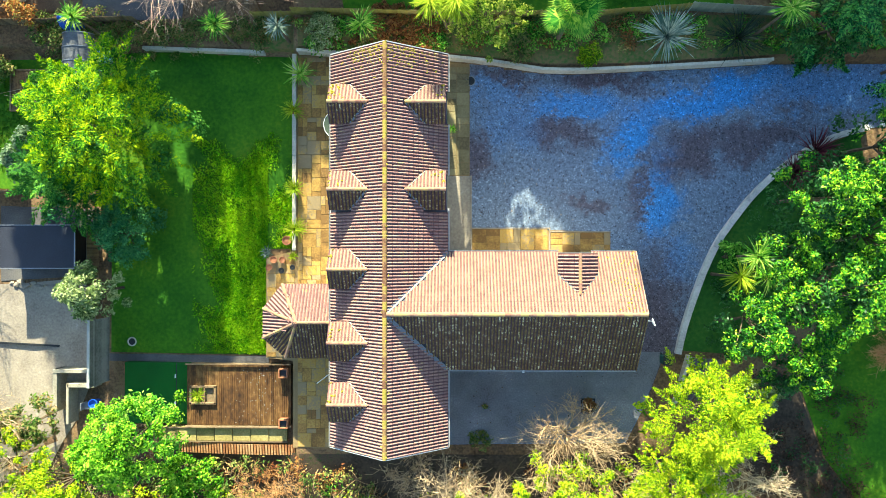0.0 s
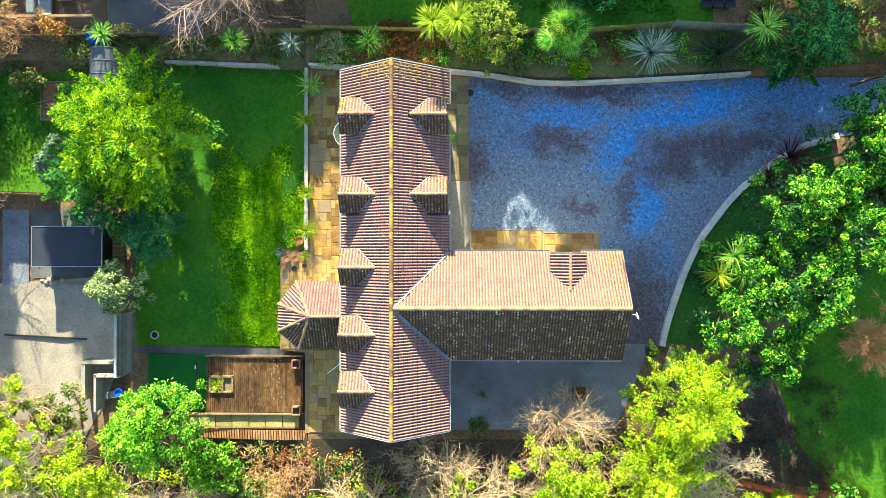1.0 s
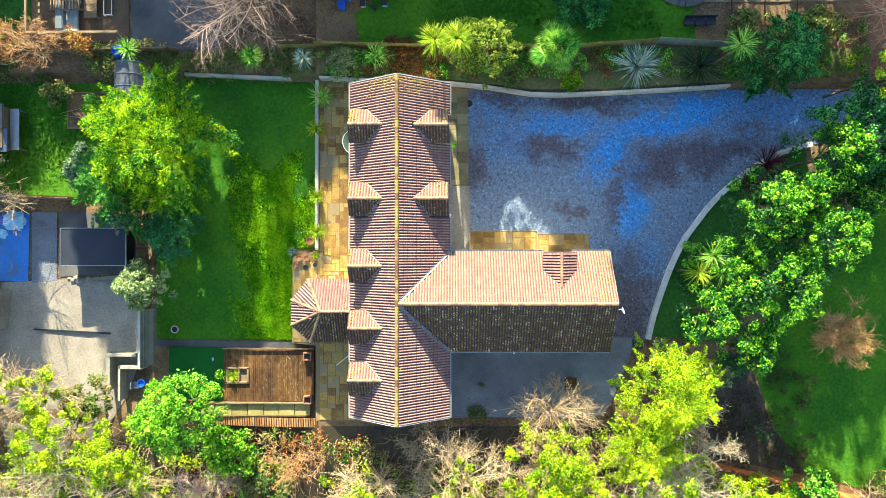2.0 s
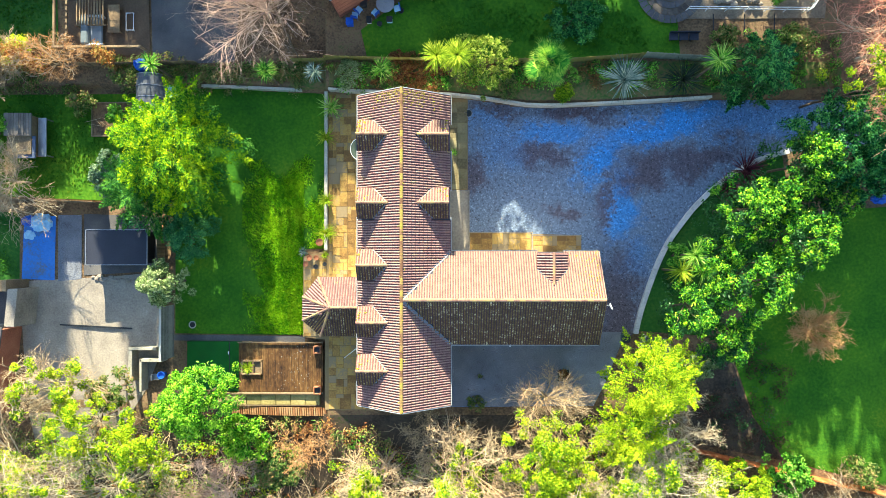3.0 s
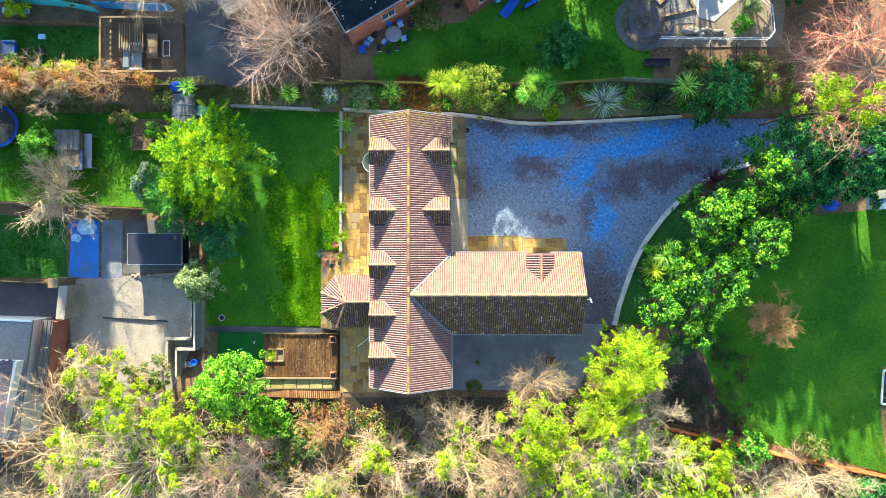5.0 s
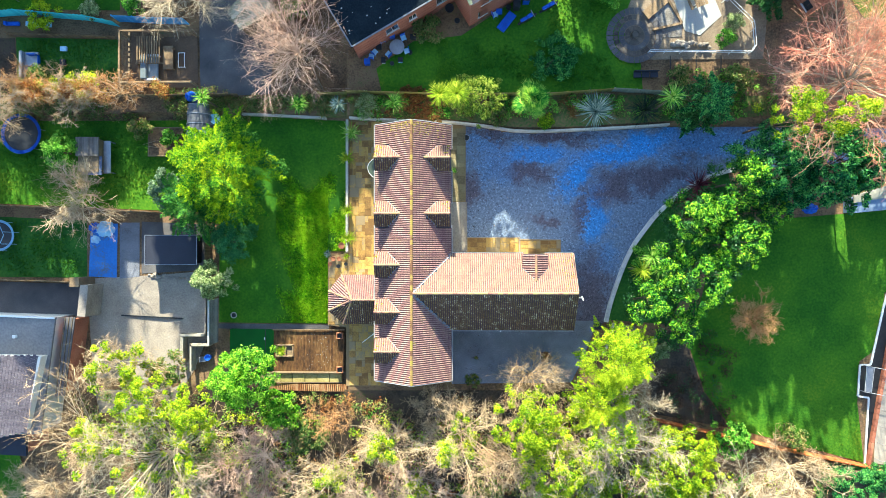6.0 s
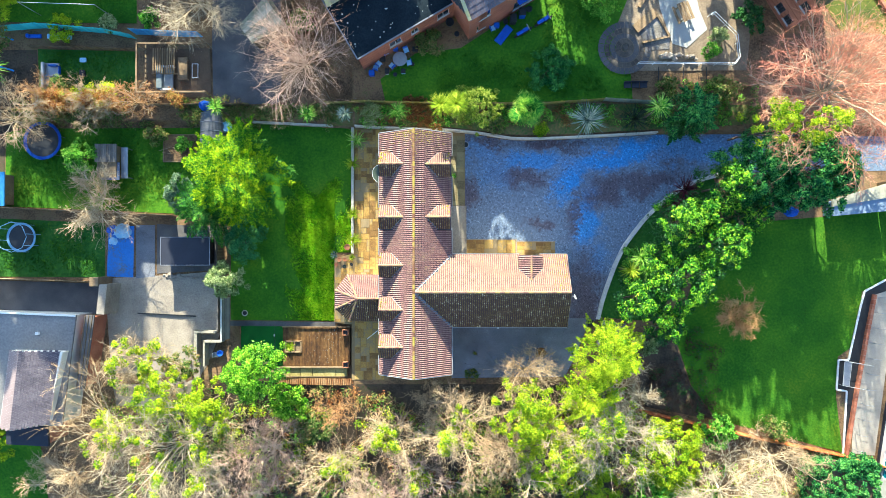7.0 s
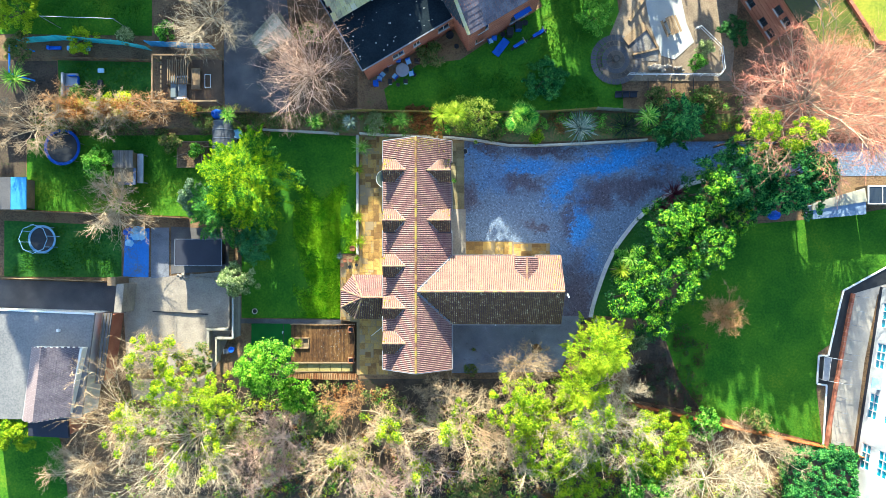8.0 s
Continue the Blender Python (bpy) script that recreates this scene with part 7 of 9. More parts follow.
part("tabletop", boxm(-28.5, -27.5, 18.0, 20.3, sz + 0.68, sz + 0.74, 0.02), M_TIMBER, gt)
for x in (-28.4, -27.6):
    for y in (18.15, 20.1):
        part("leg", boxm(x - 0.04, x + 0.04, y - 0.04, y + 0.04, sz, sz + 0.68), M_TIMBER, gt)
gb = thing("garden_bench", (-26.8, 19.0, -1.4), "small pale metal garden bench frame", "bench")
for a, b in (((-27.1, 18.3, sz + 0.45), (-26.5, 18.3, sz + 0.45)), ((-27.1, 19.7, sz + 0.45), (-26.5, 19.7, sz + 0.45)), ((-26.5, 18.3, sz + 0.45), (-26.5, 19.7, sz + 0.45)), ((-27.1, 18.3, sz + 0.45), (-27.1, 19.7, sz + 0.45))):
    part("rail", beam(bmesh.new(), a, b, 0.05, 0.05), M_WHITE, gb)
for x in (-27.1, -26.5):
    for y in (18.3, 19.7):
        part("leg", boxm(x - 0.025, x + 0.025, y - 0.025, y + 0.025, sz, sz + 0.45), M_WHITE, gb)
# lean-to roof beside the track
lt = thing("lean_to", (-19.0, 23.0, -1), "mossy grey lean-to roof beside the track", "shed")
part("roof", prism([(-21.3, 22.0), (-19.5, 20.9), (-16.9, 23.2), (-18.4, 25.6)], 1.4, 1.55), mat("mossy_sheet", [(0.10, 0.10, 0.06), (0.2, 0.19, 0.13)], 1, 8, 0.9, 0.2), lt)
part("shed_wall", prism([(-21.0, 22.0), (-19.5, 21.1), (-17.1, 23.2), (-18.4, 25.3)], -1, 1.4), M_FENCE, lt)
# small things in the far west gardens
frame_ = thing("swing_frame", (-47.2, 20.8, -1.3), "bright blue metal swing frame", "swing")
for a, b in (((-48.6, 22.6, -1.4), (-47.2, 22.5, 0.9)), ((-45.9, 22.4, -1.4), (-47.2, 22.5, 0.9)), ((-48.6, 19.2, -1.4), (-47.2, 19.4, 0.9)), ((-45.9, 19.2, -1.4), (-47.2, 19.4, 0.9)), ((-47.2, 22.5, 0.9), (-47.2, 19.4, 0.9))):
    part("swing_tube", rod(bmesh.new(), a, b, 0.09), M_SKYBLUE, frame_)
for i, (x, y, w, d, h, m, lb) in enumerate(((-41.8, 18.6, 1.6, 2.6, 0.9, M_STEEL, "grey garden sofa on a dark terrace"), (-40.9, 22.6, 2.4, 0.5, 0.5, M_LTBLUE, "pale blue plastic seat by the fence"), (-43.6, 22.7, 1.5, 0.4, 0.5, M_BLUE, "small blue plastic toy by the fence"))):
    ob = thing("outdoor_sofa", (x, y, lie(x, y)), lb, "seat")
    z = lie(x, y)
    part("seat", boxm(x - w / 2, x + w / 2, y - d / 2, y + d / 2, z, z + h * 0.5, 0.06), m, ob)
    part("backrest", boxm(x - w / 2, x - w / 2 + 0.3, y - d / 2, y + d / 2, z + h * 0.5, z + h, 0.06), m, ob)
hut = thing("summerhouse", (-48.2, 7.0, -2.6), "small hut with a bright blue roof slope", "hut")
part("hut_wall", boxm(-52, -46.6, 5.3, 8.4, -2.7, -0.7), M_FENCE, hut)
part("roof", boxm(-48.0, -46.3, 5.1, 8.6, -0.7, -0.58), mat("sky_blue_felt", [(0.03, 0.2, 0.42), (0.06, 0.28, 0.5)], 1, 8, 0.7, 0.1), hut)
part("roof_back", boxm(-52, -48.0, 5.1, 8.6, -0.7, -0.56), M_ASPH, hut)

# ---- west: flat-roofed house ----
wh = thing("flat_roofed_house", (-42, -10, -2.6), "flat-roofed rendered house with a slated roof box", "house")
part("house_wall", prism([(-52, -5.6), (-52, -17), (-45.1, -17), (-39.6, -16.8), (-38.2, -6.0)], -2.8, 0.7), M_RENDER, wh)
part("flat_roof", prism([(-52.1, -5.4), (-52.1, -17.1), (-45.1, -17.1), (-39.4, -17), (-38.0, -5.95)], 0.7, 0.95), mat("pale_roof_felt", [(0.11, 0.115, 0.12), (0.19, 0.185, 0.18), (0.26, 0.25, 0.24)], 0.22, 5, 0.9, 0.1, detail=8.0, spec=0.1), wh)
part("parapet", prism([(-52.1, -5.35), (-52.1, -5.5), (-38.0, -6.1), (-38.0, -5.92)], 0.95, 1.1), M_WHITE, wh)
part("roof_vent", boxm(-41.9, -41.6, -7.9, -7.6, 0.95, 1.35, 0.03), M_WHITE, wh)


def slate_slope(quad, rows, parent, material, n=16):
    """Courses of slates on a sloping quad (top edge first two corners)."""
    a, b, c, d = [Vector(q) for q in quad]
    nrm = (b - a).cross(c - b).normalized()
    if nrm.z < 0:
        nrm = -nrm
    v, f = [], []
    for r in range(rows):
        t0, t1 = r / rows, (r + 1.12) / rows
        for k in range(n):
            s0, s1 = (k + 0.02 + 0.5 * (r % 2)) / (n + 0.5), (k + 0.98 + 0.5 * (r % 2)) / (n + 0.5)
            i = len(v)
            for t, s, up in ((t0, s0, 0.01), (t0, s1, 0.01), (t1, s1, 0.035), (t1, s0, 0.035)):
                p = (a + (b - a) * s) * (1 - t) + (d + (c - d) * s) * t
                v.append(p + nrm * up)
            v += [v[i + 2] - nrm * 0.03, v[i + 3] - nrm * 0.03]
            f += [(i, i + 1, i + 2, i + 3), (i + 3, i + 2, i + 4, i + 5)]
    return part("slate_covering", mesh_of("slate_covering", v, f, material), None, parent, kind="stuff")


M_SLATE = mat("purple_slate", [(0.07, 0.06, 0.07), (0.12, 0.10, 0.115), (0.18, 0.155, 0.165)], 0.7, 8, 0.8, 0.2, per="island", spread=0.2)
rb = part("roof_box", prism([(-44.0, -9.4), (-45.0, -17.0), (-40.3, -16.4), (-38.7, -9.5)], 0.95, 2.0), M_RENDER, wh)
slate_slope([(-42.3, -9.2, 3.2), (-43.2, -17.0, 3.2), (-40.1, -16.6, 1.95), (-38.9, -9.3, 1.95)], 14, rb, M_SLATE, 30)
slate_slope([(-42.3, -9.2, 3.2), (-43.2, -17.0, 3.2), (-45.0, -17.1, 1.95), (-44.0, -9.3, 1.95)], 5, rb, mat("pinkish_slate", [(0.2, 0.15, 0.15), (0.3, 0.23, 0.22)], 0.7, 8, 0.7, 0.2, per="island", spread=0.1), 30)
part("gable_end", mesh_of("gable_end", [(-44, -9.4, 1.9), (-38.9, -9.4, 1.9), (-42.3, -9.3, 3.15)], [(0, 1, 2)], M_WHITE), None, rb)
part("gable_end", mesh_of("gable_end", [(-45, -17, 1.9), (-40.1, -16.6, 1.9), (-43.2, -16.95, 3.15)], [(0, 2, 1)], M_WHITE), None, rb)
part("low_roof", prism([(-45.3, -17.2), (-45.3, -19.0), (-41.0, -19.2), (-41.1, -17.2)], 0.2, 0.5), M_BLACK, wh)
part("low_wall", prism([(-45.1, -17.2), (-45.1, -18.8), (-41.2, -19.0), (-41.3, -17.2)], -3.5, 0.2), M_BRICK, wh)
stack = thing("timber_stack", (-37.2, -9.5, -2.6), "tall boarded lean-to and stacked timber beside the house", "lean-to")
part("lean_to_roof", prism([(-37.5, -6.0), (-38.4, -13.5), (-37.5, -13.5), (-36.5, -6.0)], 0.1, 0.25), M_ASPH, stack)
part("lean_to_wall", prism([(-37.45, -6.2), (-38.3, -13.3), (-37.6, -13.3), (-36.65, -6.2)], -2.7, 0.1), M_BRICK, stack)
for i in range(3):
    part("batten", beam(bmesh.new(), (-37.4 + i * 0.35, -6.0, 0.28), (-38.3 + i * 0.35, -13.4, 0.28), 0.06, 0.08), M_FENCE, stack)
gw = thing("gate_pier", (-35.7, -4.3, -2.6), "pale concrete gate wall beside the yard", "wall", kind="structure")
part("pier_wall", prism([(-36.0, -2.9), (-36.3, -5.9), (-35.5, -5.95), (-35.2, -2.9)], -2.7, 0.3), M_CONC, gw)
part("pier_block", boxm(-37.0, -36.1, -3.1, -2.2, -2.7, 0.35, 0.02), M_TIMBER, gw)
patch("shaded_yard", [(-52, -2.5), (-36.2, -3.0), (-36.4, -6.2), (-52, -5.5)], M_ASPH, 0.02, 3, "dark asphalt side yard", "yard")
rb2 = thing("rubble", (-28.5, -2.6, -2.6), "broken concrete edge and rubble in the yard", "rubble")
rr = random.Random(9)
for i in range(14):
    x, y = -30.6 + i * 0.3 + rr.uniform(-0.1, 0.1), -1.95 + rr.uniform(-0.2, 0.15) - 0.03 * i
    s = rr.uniform(0.12, 0.3)
    bm = bmesh.new()
    bmesh.ops.create_icosphere(bm, subdivisions=1, radius=s, matrix=Matrix.Translation((x, y, lie(x, y) + s * 0.3)) @ Matrix.Diagonal((1.3, 0.9, 0.6, 1)))
    for v in bm.verts:
        v.co += Vector((rr.uniform(-1, 1), rr.uniform(-1, 1), rr.uniform(-1, 1))) * s * 0.2
    part("chunk", bm, M_CONC, rb2)
kb = thing("concrete_kerb", (-29, -6.3, -2.6), "long dark concrete joint kerb across the yard", "kerb", kind="structure")
part("kerb", beam(bmesh.new(), (-33.4, -6.05, -2.55), (-27.2, -6.35, -2.42), 0.12, 0.12), M_DARK, kb)

# ---- north: brick house ----
bh = thing("brick_house", (-2, 24, 1.2), "red brick house with a dark flat-roofed wing", "house")
GZ = 1.0


def brick_wall(p, q, z0, z1, parent, windows=(), thick=0.3, frames=None):
    """A wall with window openings that have frames and panes set in."""
    p, q = Vector((*p, 0)), Vector((*q, 0))
    d = (q - p)
    ln = d.length
    m = Matrix.Translation(p) @ Matrix.Rotation(math.atan2(d.y, d.x), 4, "Z")
    bm = bmesh.new()
    cuts = sorted(windows)
    at = 0.0
    for x0, x1, a, b in cuts:
        box(bm, at, x0, 0, thick, z0, z1)
        box(bm, x0, x1, 0, thick, z0, a)
        box(bm, x0, x1, 0, thick, b, z1)
        at = x1
    box(bm, at, ln, 0, thick, z0, z1)
    bmesh.ops.transform(bm, matrix=m, verts=bm.verts)
    w = part("brick_wall", bm, M_BRICK, parent)
    for x0, x1, a, b in cuts:
        bm = box(bmesh.new(), x0, x1, 0.06, 0.1, a, b)
        bmesh.ops.transform(bm, matrix=m, verts=bm.verts)
        fr = part("window", bm, frames or M_GUTTER, parent)
        mid = (x0 + x1) / 2
        for nm, qd, mt in (("pane", (x0 + 0.06, mid - 0.03, 0.05, 0.06, a + 0.07, b - 0.07), M_GLASS), ("pane", (mid + 0.03, x1 - 0.06, 0.05, 0.06, a + 0.07, b - 0.07), M_GLASS), ("window_sill", (x0 - 0.05, x1 + 0.05, -0.06, 0.055, a - 0.08, a + 0.003), M_GREYWALL)):
            bm = box(bmesh.new(), *qd)
            bmesh.ops.transform(bm, matrix=m, verts=bm.verts)
            part(nm, bm, mt, fr)
    # proud bands of brick courses
    bm = bmesh.new()
    for k in range(int((z1 - z0) / 0.6)):
        at = 0.0
        z = z0 + 0.5 + k * 0.6
        for x0, x1, a, b in cuts + [(ln, ln, 0, 0)]:
            if a - 0.15 < z < b + 0.1 or x0 == ln:
                box(bm, at + 0.02, x0 - 0.07, -0.012, 0.0, z, z + 0.065)
                at = x1 + 0.07
    if bm.verts:
        bmesh.ops.transform(bm, matrix=m, verts=bm.verts)
        part("brick_band", bm, mat("dark_brick_%d" % int(ln * 100), [(0.16, 0.05, 0.03), (0.25, 0.09, 0.05)], 1, 9, 0.9, 0.2), w)
    else:
        bm.free()
    return w


FW = [(-9.1, 18.45), (-0.15, 23.7), (1.25, 21.35), (8.3, 25.5)]
brick_wall(FW[0], FW[1], GZ, 4.9, bh, [(3.2, 4.5, 2.9, 4.1), (5.6, 6.4, 3.0, 4.0), (8.5, 9.8, 2.9, 4.1)])
brick_wall(FW[1], FW[2], GZ, 7.6, bh)
brick_wall(FW[2], FW[3], GZ, 7.6, bh, [(0.9, 1.9, 2.2, 3.6), (1.1, 2.3, 5.0, 6.5), (5.0, 7.2, 2.0, 4.0)])
brick_wall(FW[3], (4.3, 33), GZ, 7.6, bh)
brick_wall((-13.8, 26.4), FW[0], GZ, 4.9, bh)
part("flat_roof", prism([(-9.25, 18.3), (-0.2, 23.6), (0.2, 26), (-4, 33), (-17, 33), (-14.0, 26.4)], 4.9, 5.1), mat("dark_roof_felt", [(0.006, 0.01, 0.013), (0.011, 0.018, 0.024), (0.02, 0.03, 0.036)], 0.5, 7, 0.95, 0.2, spec=0.05), bh)
frng = random.Random(21)
debris = bmesh.new()
for i in range(70):
    x, y = frng.uniform(-12, -1), frng.uniform(19.5, 26)
    if (y - 18.3) > (x + 9.25) * 0.586 + 0.5 and (y - 18.3) > -(x + 9.25) * 1.7 + 0.6:
        s = frng.uniform(0.03, 0.09)
        bmesh.ops.create_icosphere(debris, subdivisions=1, radius=s, matrix=Matrix.Translation((x, y, 5.1)) @ Matrix.Diagonal((1, 1, 0.5, 1)))
part("roof_pebbles", debris, M_PALEPAVE, bh, kind="stuff")
for a, b in (((-9.2, 18.35, 5.12), (-14, 26.4, 5.12)), ((-9.2, 18.35, 5.12), (-0.2, 23.6, 5.12))):
    part("roof_edge", beam(bmesh.new(), a, b, 0.12, 0.1), M_LEAD, bh)
M_MOSSTILE = mat("mossy_tile", [(0.2, 0.18, 0.11), (0.32, 0.29, 0.17), (0.42, 0.38, 0.16), (0.46, 0.42, 0.3)], 0.7, 7, 0.9, 0.3, per="island", spread=0.3)
slate_slope([(-2.2, 29.0, 10.4), (5.0, 33.0, 10.4), (8.6, 25.4, 7.5), (1.1, 21.0, 7.5)], 18, bh, M_SLATE, 22)
slate_slope([(-2.2, 29.0, 10.4), (1.3, 21.1, 7.6), (-0.6, 23.2, 7.6), (-3.5, 28.5, 7.6)], 12, bh, mat("blue_black_slate", [(0.012, 0.016, 0.02), (0.03, 0.036, 0.042)], 0.7, 8, 0.7, 0.2, per="island"), 16)
part("hip_tile", beam(bmesh.new(), (-2.2, 29.0, 10.45), (1.25, 21.05, 7.65), 0.3, 0.16), M_MOSSTILE, bh)
part("attic", prism([(1.3, 21.6), (8.0, 25.6), (4.0, 33), (-3.2, 28.6), (-0.3, 23.6)], 5.1, 7.5), M_BRICK, bh)
part("rear_wall", prism([(-12.2, 24.2), (-4, 28.6), (-9, 38), (-18, 34)], 1, 6.2), M_BRICK, bh)
slate_slope([(-14.6, 29.0, 8.0), (-6.8, 33.4, 8.0), (-3.4, 27.9, 6.2), (-11.9, 22.9, 6.2)], 9, bh, M_MOSSTILE, 18)
part("fascia", beam(bmesh.new(), (-11.95, 22.95, 6.1), (-3.5, 27.95, 6.1), 0.12, 0.2), M_BRICK, bh)
slate_slope([(-14.6, 29.0, 8.0), (-6.8, 33.4, 8.0), (-10.0, 39.0, 6.2), (-18.0, 34.2, 6.2)], 9, bh, M_MOSSTILE, 18)
dr = part("canopy", prism([(6.0, 23.6), (7.6, 24.5), (7.3, 25.0), (5.7, 24.1)], 4.3, 4.45), M_BLUE, bh, "blue door canopy")

# seats and clutter on the brick house's terrace
tt = thing("garden_table", (-5.5, 19.4, 1.1), "round teal garden table", "table")
bm = bmesh.new()
bmesh.ops.create_cone(bm, cap_ends=True, segments=24, radius1=0.7, radius2=0.7, depth=0.05, matrix=Matrix.Translation((-5.5, 19.3, 1.85)))
part("tabletop", bm, M_STEEL, tt)
part("table_leg", rod(bmesh.new(), (-5.5, 19.3, 1.0), (-5.5, 19.3, 1.83), 0.06), M_DARK, tt)
gc = None
for x, y, rz in ((-6.9, 20.0, 0.5), (-6.3, 18.7, 2.4), (-4.9, 20.2, -1.2), (-4.6, 19.0, 3.4), (-7.6, 18.9, 0.9), (-7.9, 18.5, 1.4), (3.6, 22.3, 0.4)):
    m = pose(x, y, lie(x, y), 0, 0, math.degrees(rz))
    if gc is None:
        gc = thing("patio_chair", (0, 0, 0), "blue metal patio chair with a pale seat", "chair", "patio chairs")
        part("seat", boxm(-0.25, 0.25, -0.25, 0.25, 0.42, 0.47, 0.02), M_LTBLUE, gc)
        part("backrest", boxm(-0.27, -0.2, -0.25, 0.25, 0.47, 0.95, 0.02), M_BLUE, gc)
        for dx in (-0.22, 0.22):
            for dy in (-0.22, 0.22):
                part("leg", rod(bmesh.new(), (dx, dy, 0), (dx, dy, 0.43), 0.02), M_BLUE, gc)
        gc.matrix_basis = m
    else:
        copy_thing(gc, m)
for x, y, r in ((-4.3, 18.9, 0.22), (-0.6, 22.9, 0.4), (0.1, 21.8, 0.25), (-6.0, 17.9, 0.2), (4.9, 23.0, 0.25), (7.2, 24.2, 0.3)):
    pot(x, y, r, r * 1.5, M_DARK, "dark round plant pot by the brick wall")
for i, (x, y, w, d, h, m_, nm, lab) in enumerate((
        (-8.3, 18.0, 0.5, 0.5, 0.6, M_BLUE, "storage_box", "blue plastic storage box on a terrace"),
        (-7.2, 19.4, 0.45, 0.4, 0.5, M_DARK, "storage_box", "dark plastic storage box on a terrace"),
        (-6.0, 20.4, 0.6, 0.45, 0.7, M_BLUE, "storage_box", "blue plastic storage box by the brick wall"),
        (-5.2, 18.2, 0.4, 0.4, 0.4, M_LTBLUE, "storage_box", "pale blue plastic box on a terrace"),
        (-4.0, 20.3, 0.5, 0.4, 0.5, M_DARK, "storage_box", "dark plastic storage box by the brick wall"),
        (-6.8, 18.2, 0.35, 0.5, 0.35, M_WHITE, "storage_box", "small white box on a terrace"),
        (5.6, 23.1, 0.6, 0.7, 1.1, M_DARK, "wheelie_bin", "dark wheelie bin by the brick house"),
        (6.5, 23.7, 0.6, 0.7, 1.1, M_BLUE, "wheelie_bin", "blue wheelie bin by the brick house"),
        (4.0, 22.6, 0.5, 0.4, 0.5, M_BLUE, "storage_box", "blue plastic crate by the brick house"))):
    z_ = lie(x, y)
    ob_ = thing(nm, (x, y, z_), lab, "bin" if nm == "wheelie_bin" else "box")
    part("bin_body" if nm == "wheelie_bin" else "box_body", boxm(x - w / 2, x + w / 2, y - d / 2, y + d / 2, z_, z_ + h, 0.03), m_, ob_)
    part("bin_lid" if nm == "wheelie_bin" else "box_lid", boxm(x - w / 2 - 0.03, x + w / 2 + 0.03, y - d / 2 - 0.03, y + d / 2 + 0.03, z_ + h, z_ + h + 0.06, 0.02), M_DARK if i % 2 else m_, ob_)
lounger = thing("sun_lounger", (4.6, 21.7, 1.2), "bright blue sun lounger on the lawn", "sun lounger")
bm = boxm(-0.42, 0.42, -1.0, 1.0, 0.3, 0.4, 0.03)
bmesh.ops.transform(bm, matrix=pose(4.7, 21.7, 1.2, 0, 0, -38), verts=bm.verts)
part("lounger_bed", bm, M_BLUE, lounger)
for dx in (-0.35, 0.35):
    for dy in (-0.85, 0.85):
        p = pose(4.7, 21.7, 1.2, 0, 0, -38) @ Vector((dx, dy, -0.05))
        part("leg", rod(bmesh.new(), p, p + Vector((0, 0, 0.38)), 0.025), M_STEEL, lounger)


def bike(x, y, rz, label):
    """A covered two-wheeler: wheels, body, saddle and bars."""
    ob = thing("motorcycle", (x, y, lie(x, y)), label, "motorcycle")
    m = pose(x, y, lie(x, y), 0, 0, rz)
    for dx in (-0.7, 0.7):
        bm = bmesh.new()
        ring(bm, (0, 0, 0), 0.26, 0.07, 24)
        bmesh.ops.transform(bm, matrix=m @ Matrix.Translation((dx, 0, 0.33)) @ Matrix.Rotation(math.pi / 2, 4, "X"), verts=bm.verts)
        part("wheel", bm, M_DARK, ob)
    for nm, q, mt in (("body", (-0.55, 0.5, -0.2, 0.2, 0.3, 0.8), M_DARK), ("saddle", (-0.75, 0.0, -0.16, 0.16, 0.8, 0.92), M_BLUE), ("tank", (0.0, 0.5, -0.18, 0.18, 0.8, 1.0), M_BLUE), ("handlebar", (0.5, 0.58, -0.4, 0.4, 1.0, 1.06), M_STEEL)):
        bm = boxm(*q, 0.04)
        bmesh.ops.transform(bm, matrix=m, verts=bm.verts)
        part(nm, bm, mt, ob)


bike(6.6, 21.9, 30, "dark blue motorcycle parked on the lawn")
bike(8.6, 23.0, 30, "dark blue motorcycle near the house")

# ---- north-east: terrace ----
tz = lie(20, 24) + 0.05
rings = thing("paving_circle", (16.6, 20.4, tz), "round dark paving of ringed stones", "paving", kind="structure")
crng = random.Random(2)
M_BEDSTONE = mat("brown_stone_ring", [(0.05, 0.04, 0.035), (0.10, 0.085, 0.07), (0.16, 0.13, 0.10)], 1, 7, 0.9, 0.4, per="object", spread=0.3)
for k, (r0, r1) in enumerate(((0.0, 0.35), (0.4, 0.9), (0.95, 1.45), (1.5, 1.95), (2.0, 2.6))):
    n = 1 if k == 0 else 8 + 6 * k
    for i in range(n):
        a0, a1 = 2 * math.pi * i / n + 0.01, 2 * math.pi * (i + 1) / n - 0.01
        st = 6 if k == 0 else 2
        v = []
        for s in range(st + 1):
            a = a0 + (a1 - a0) * s / st
            v += [(16.6 + r0 * math.cos(a), 20.4 + r0 * math.sin(a), tz + 0.03), (16.6 + r1 * math.cos(a), 20.4 + r1 * math.sin(a), tz + 0.03 + crng.uniform(0, 0.006))]
        part("stone", mesh_of("stone", v, [(2 * s, 2 * s + 1, 2 * s + 3, 2 * s + 2) for s in range(st)], M_BEDSTONE if k % 2 else M_ASPH), None, rings)
fz = thing("fountain", (16.6, 20.4, tz), "small round stone fountain base", "fountain")
bm = bmesh.new()
bmesh.ops.create_cone(bm, cap_ends=True, segments=16, radius1=0.3, radius2=0.22, depth=0.5, matrix=Matrix.Translation((16.6, 20.4, tz + 0.28)))
part("fountain_foot", bm, M_BEDSTONE, fz)
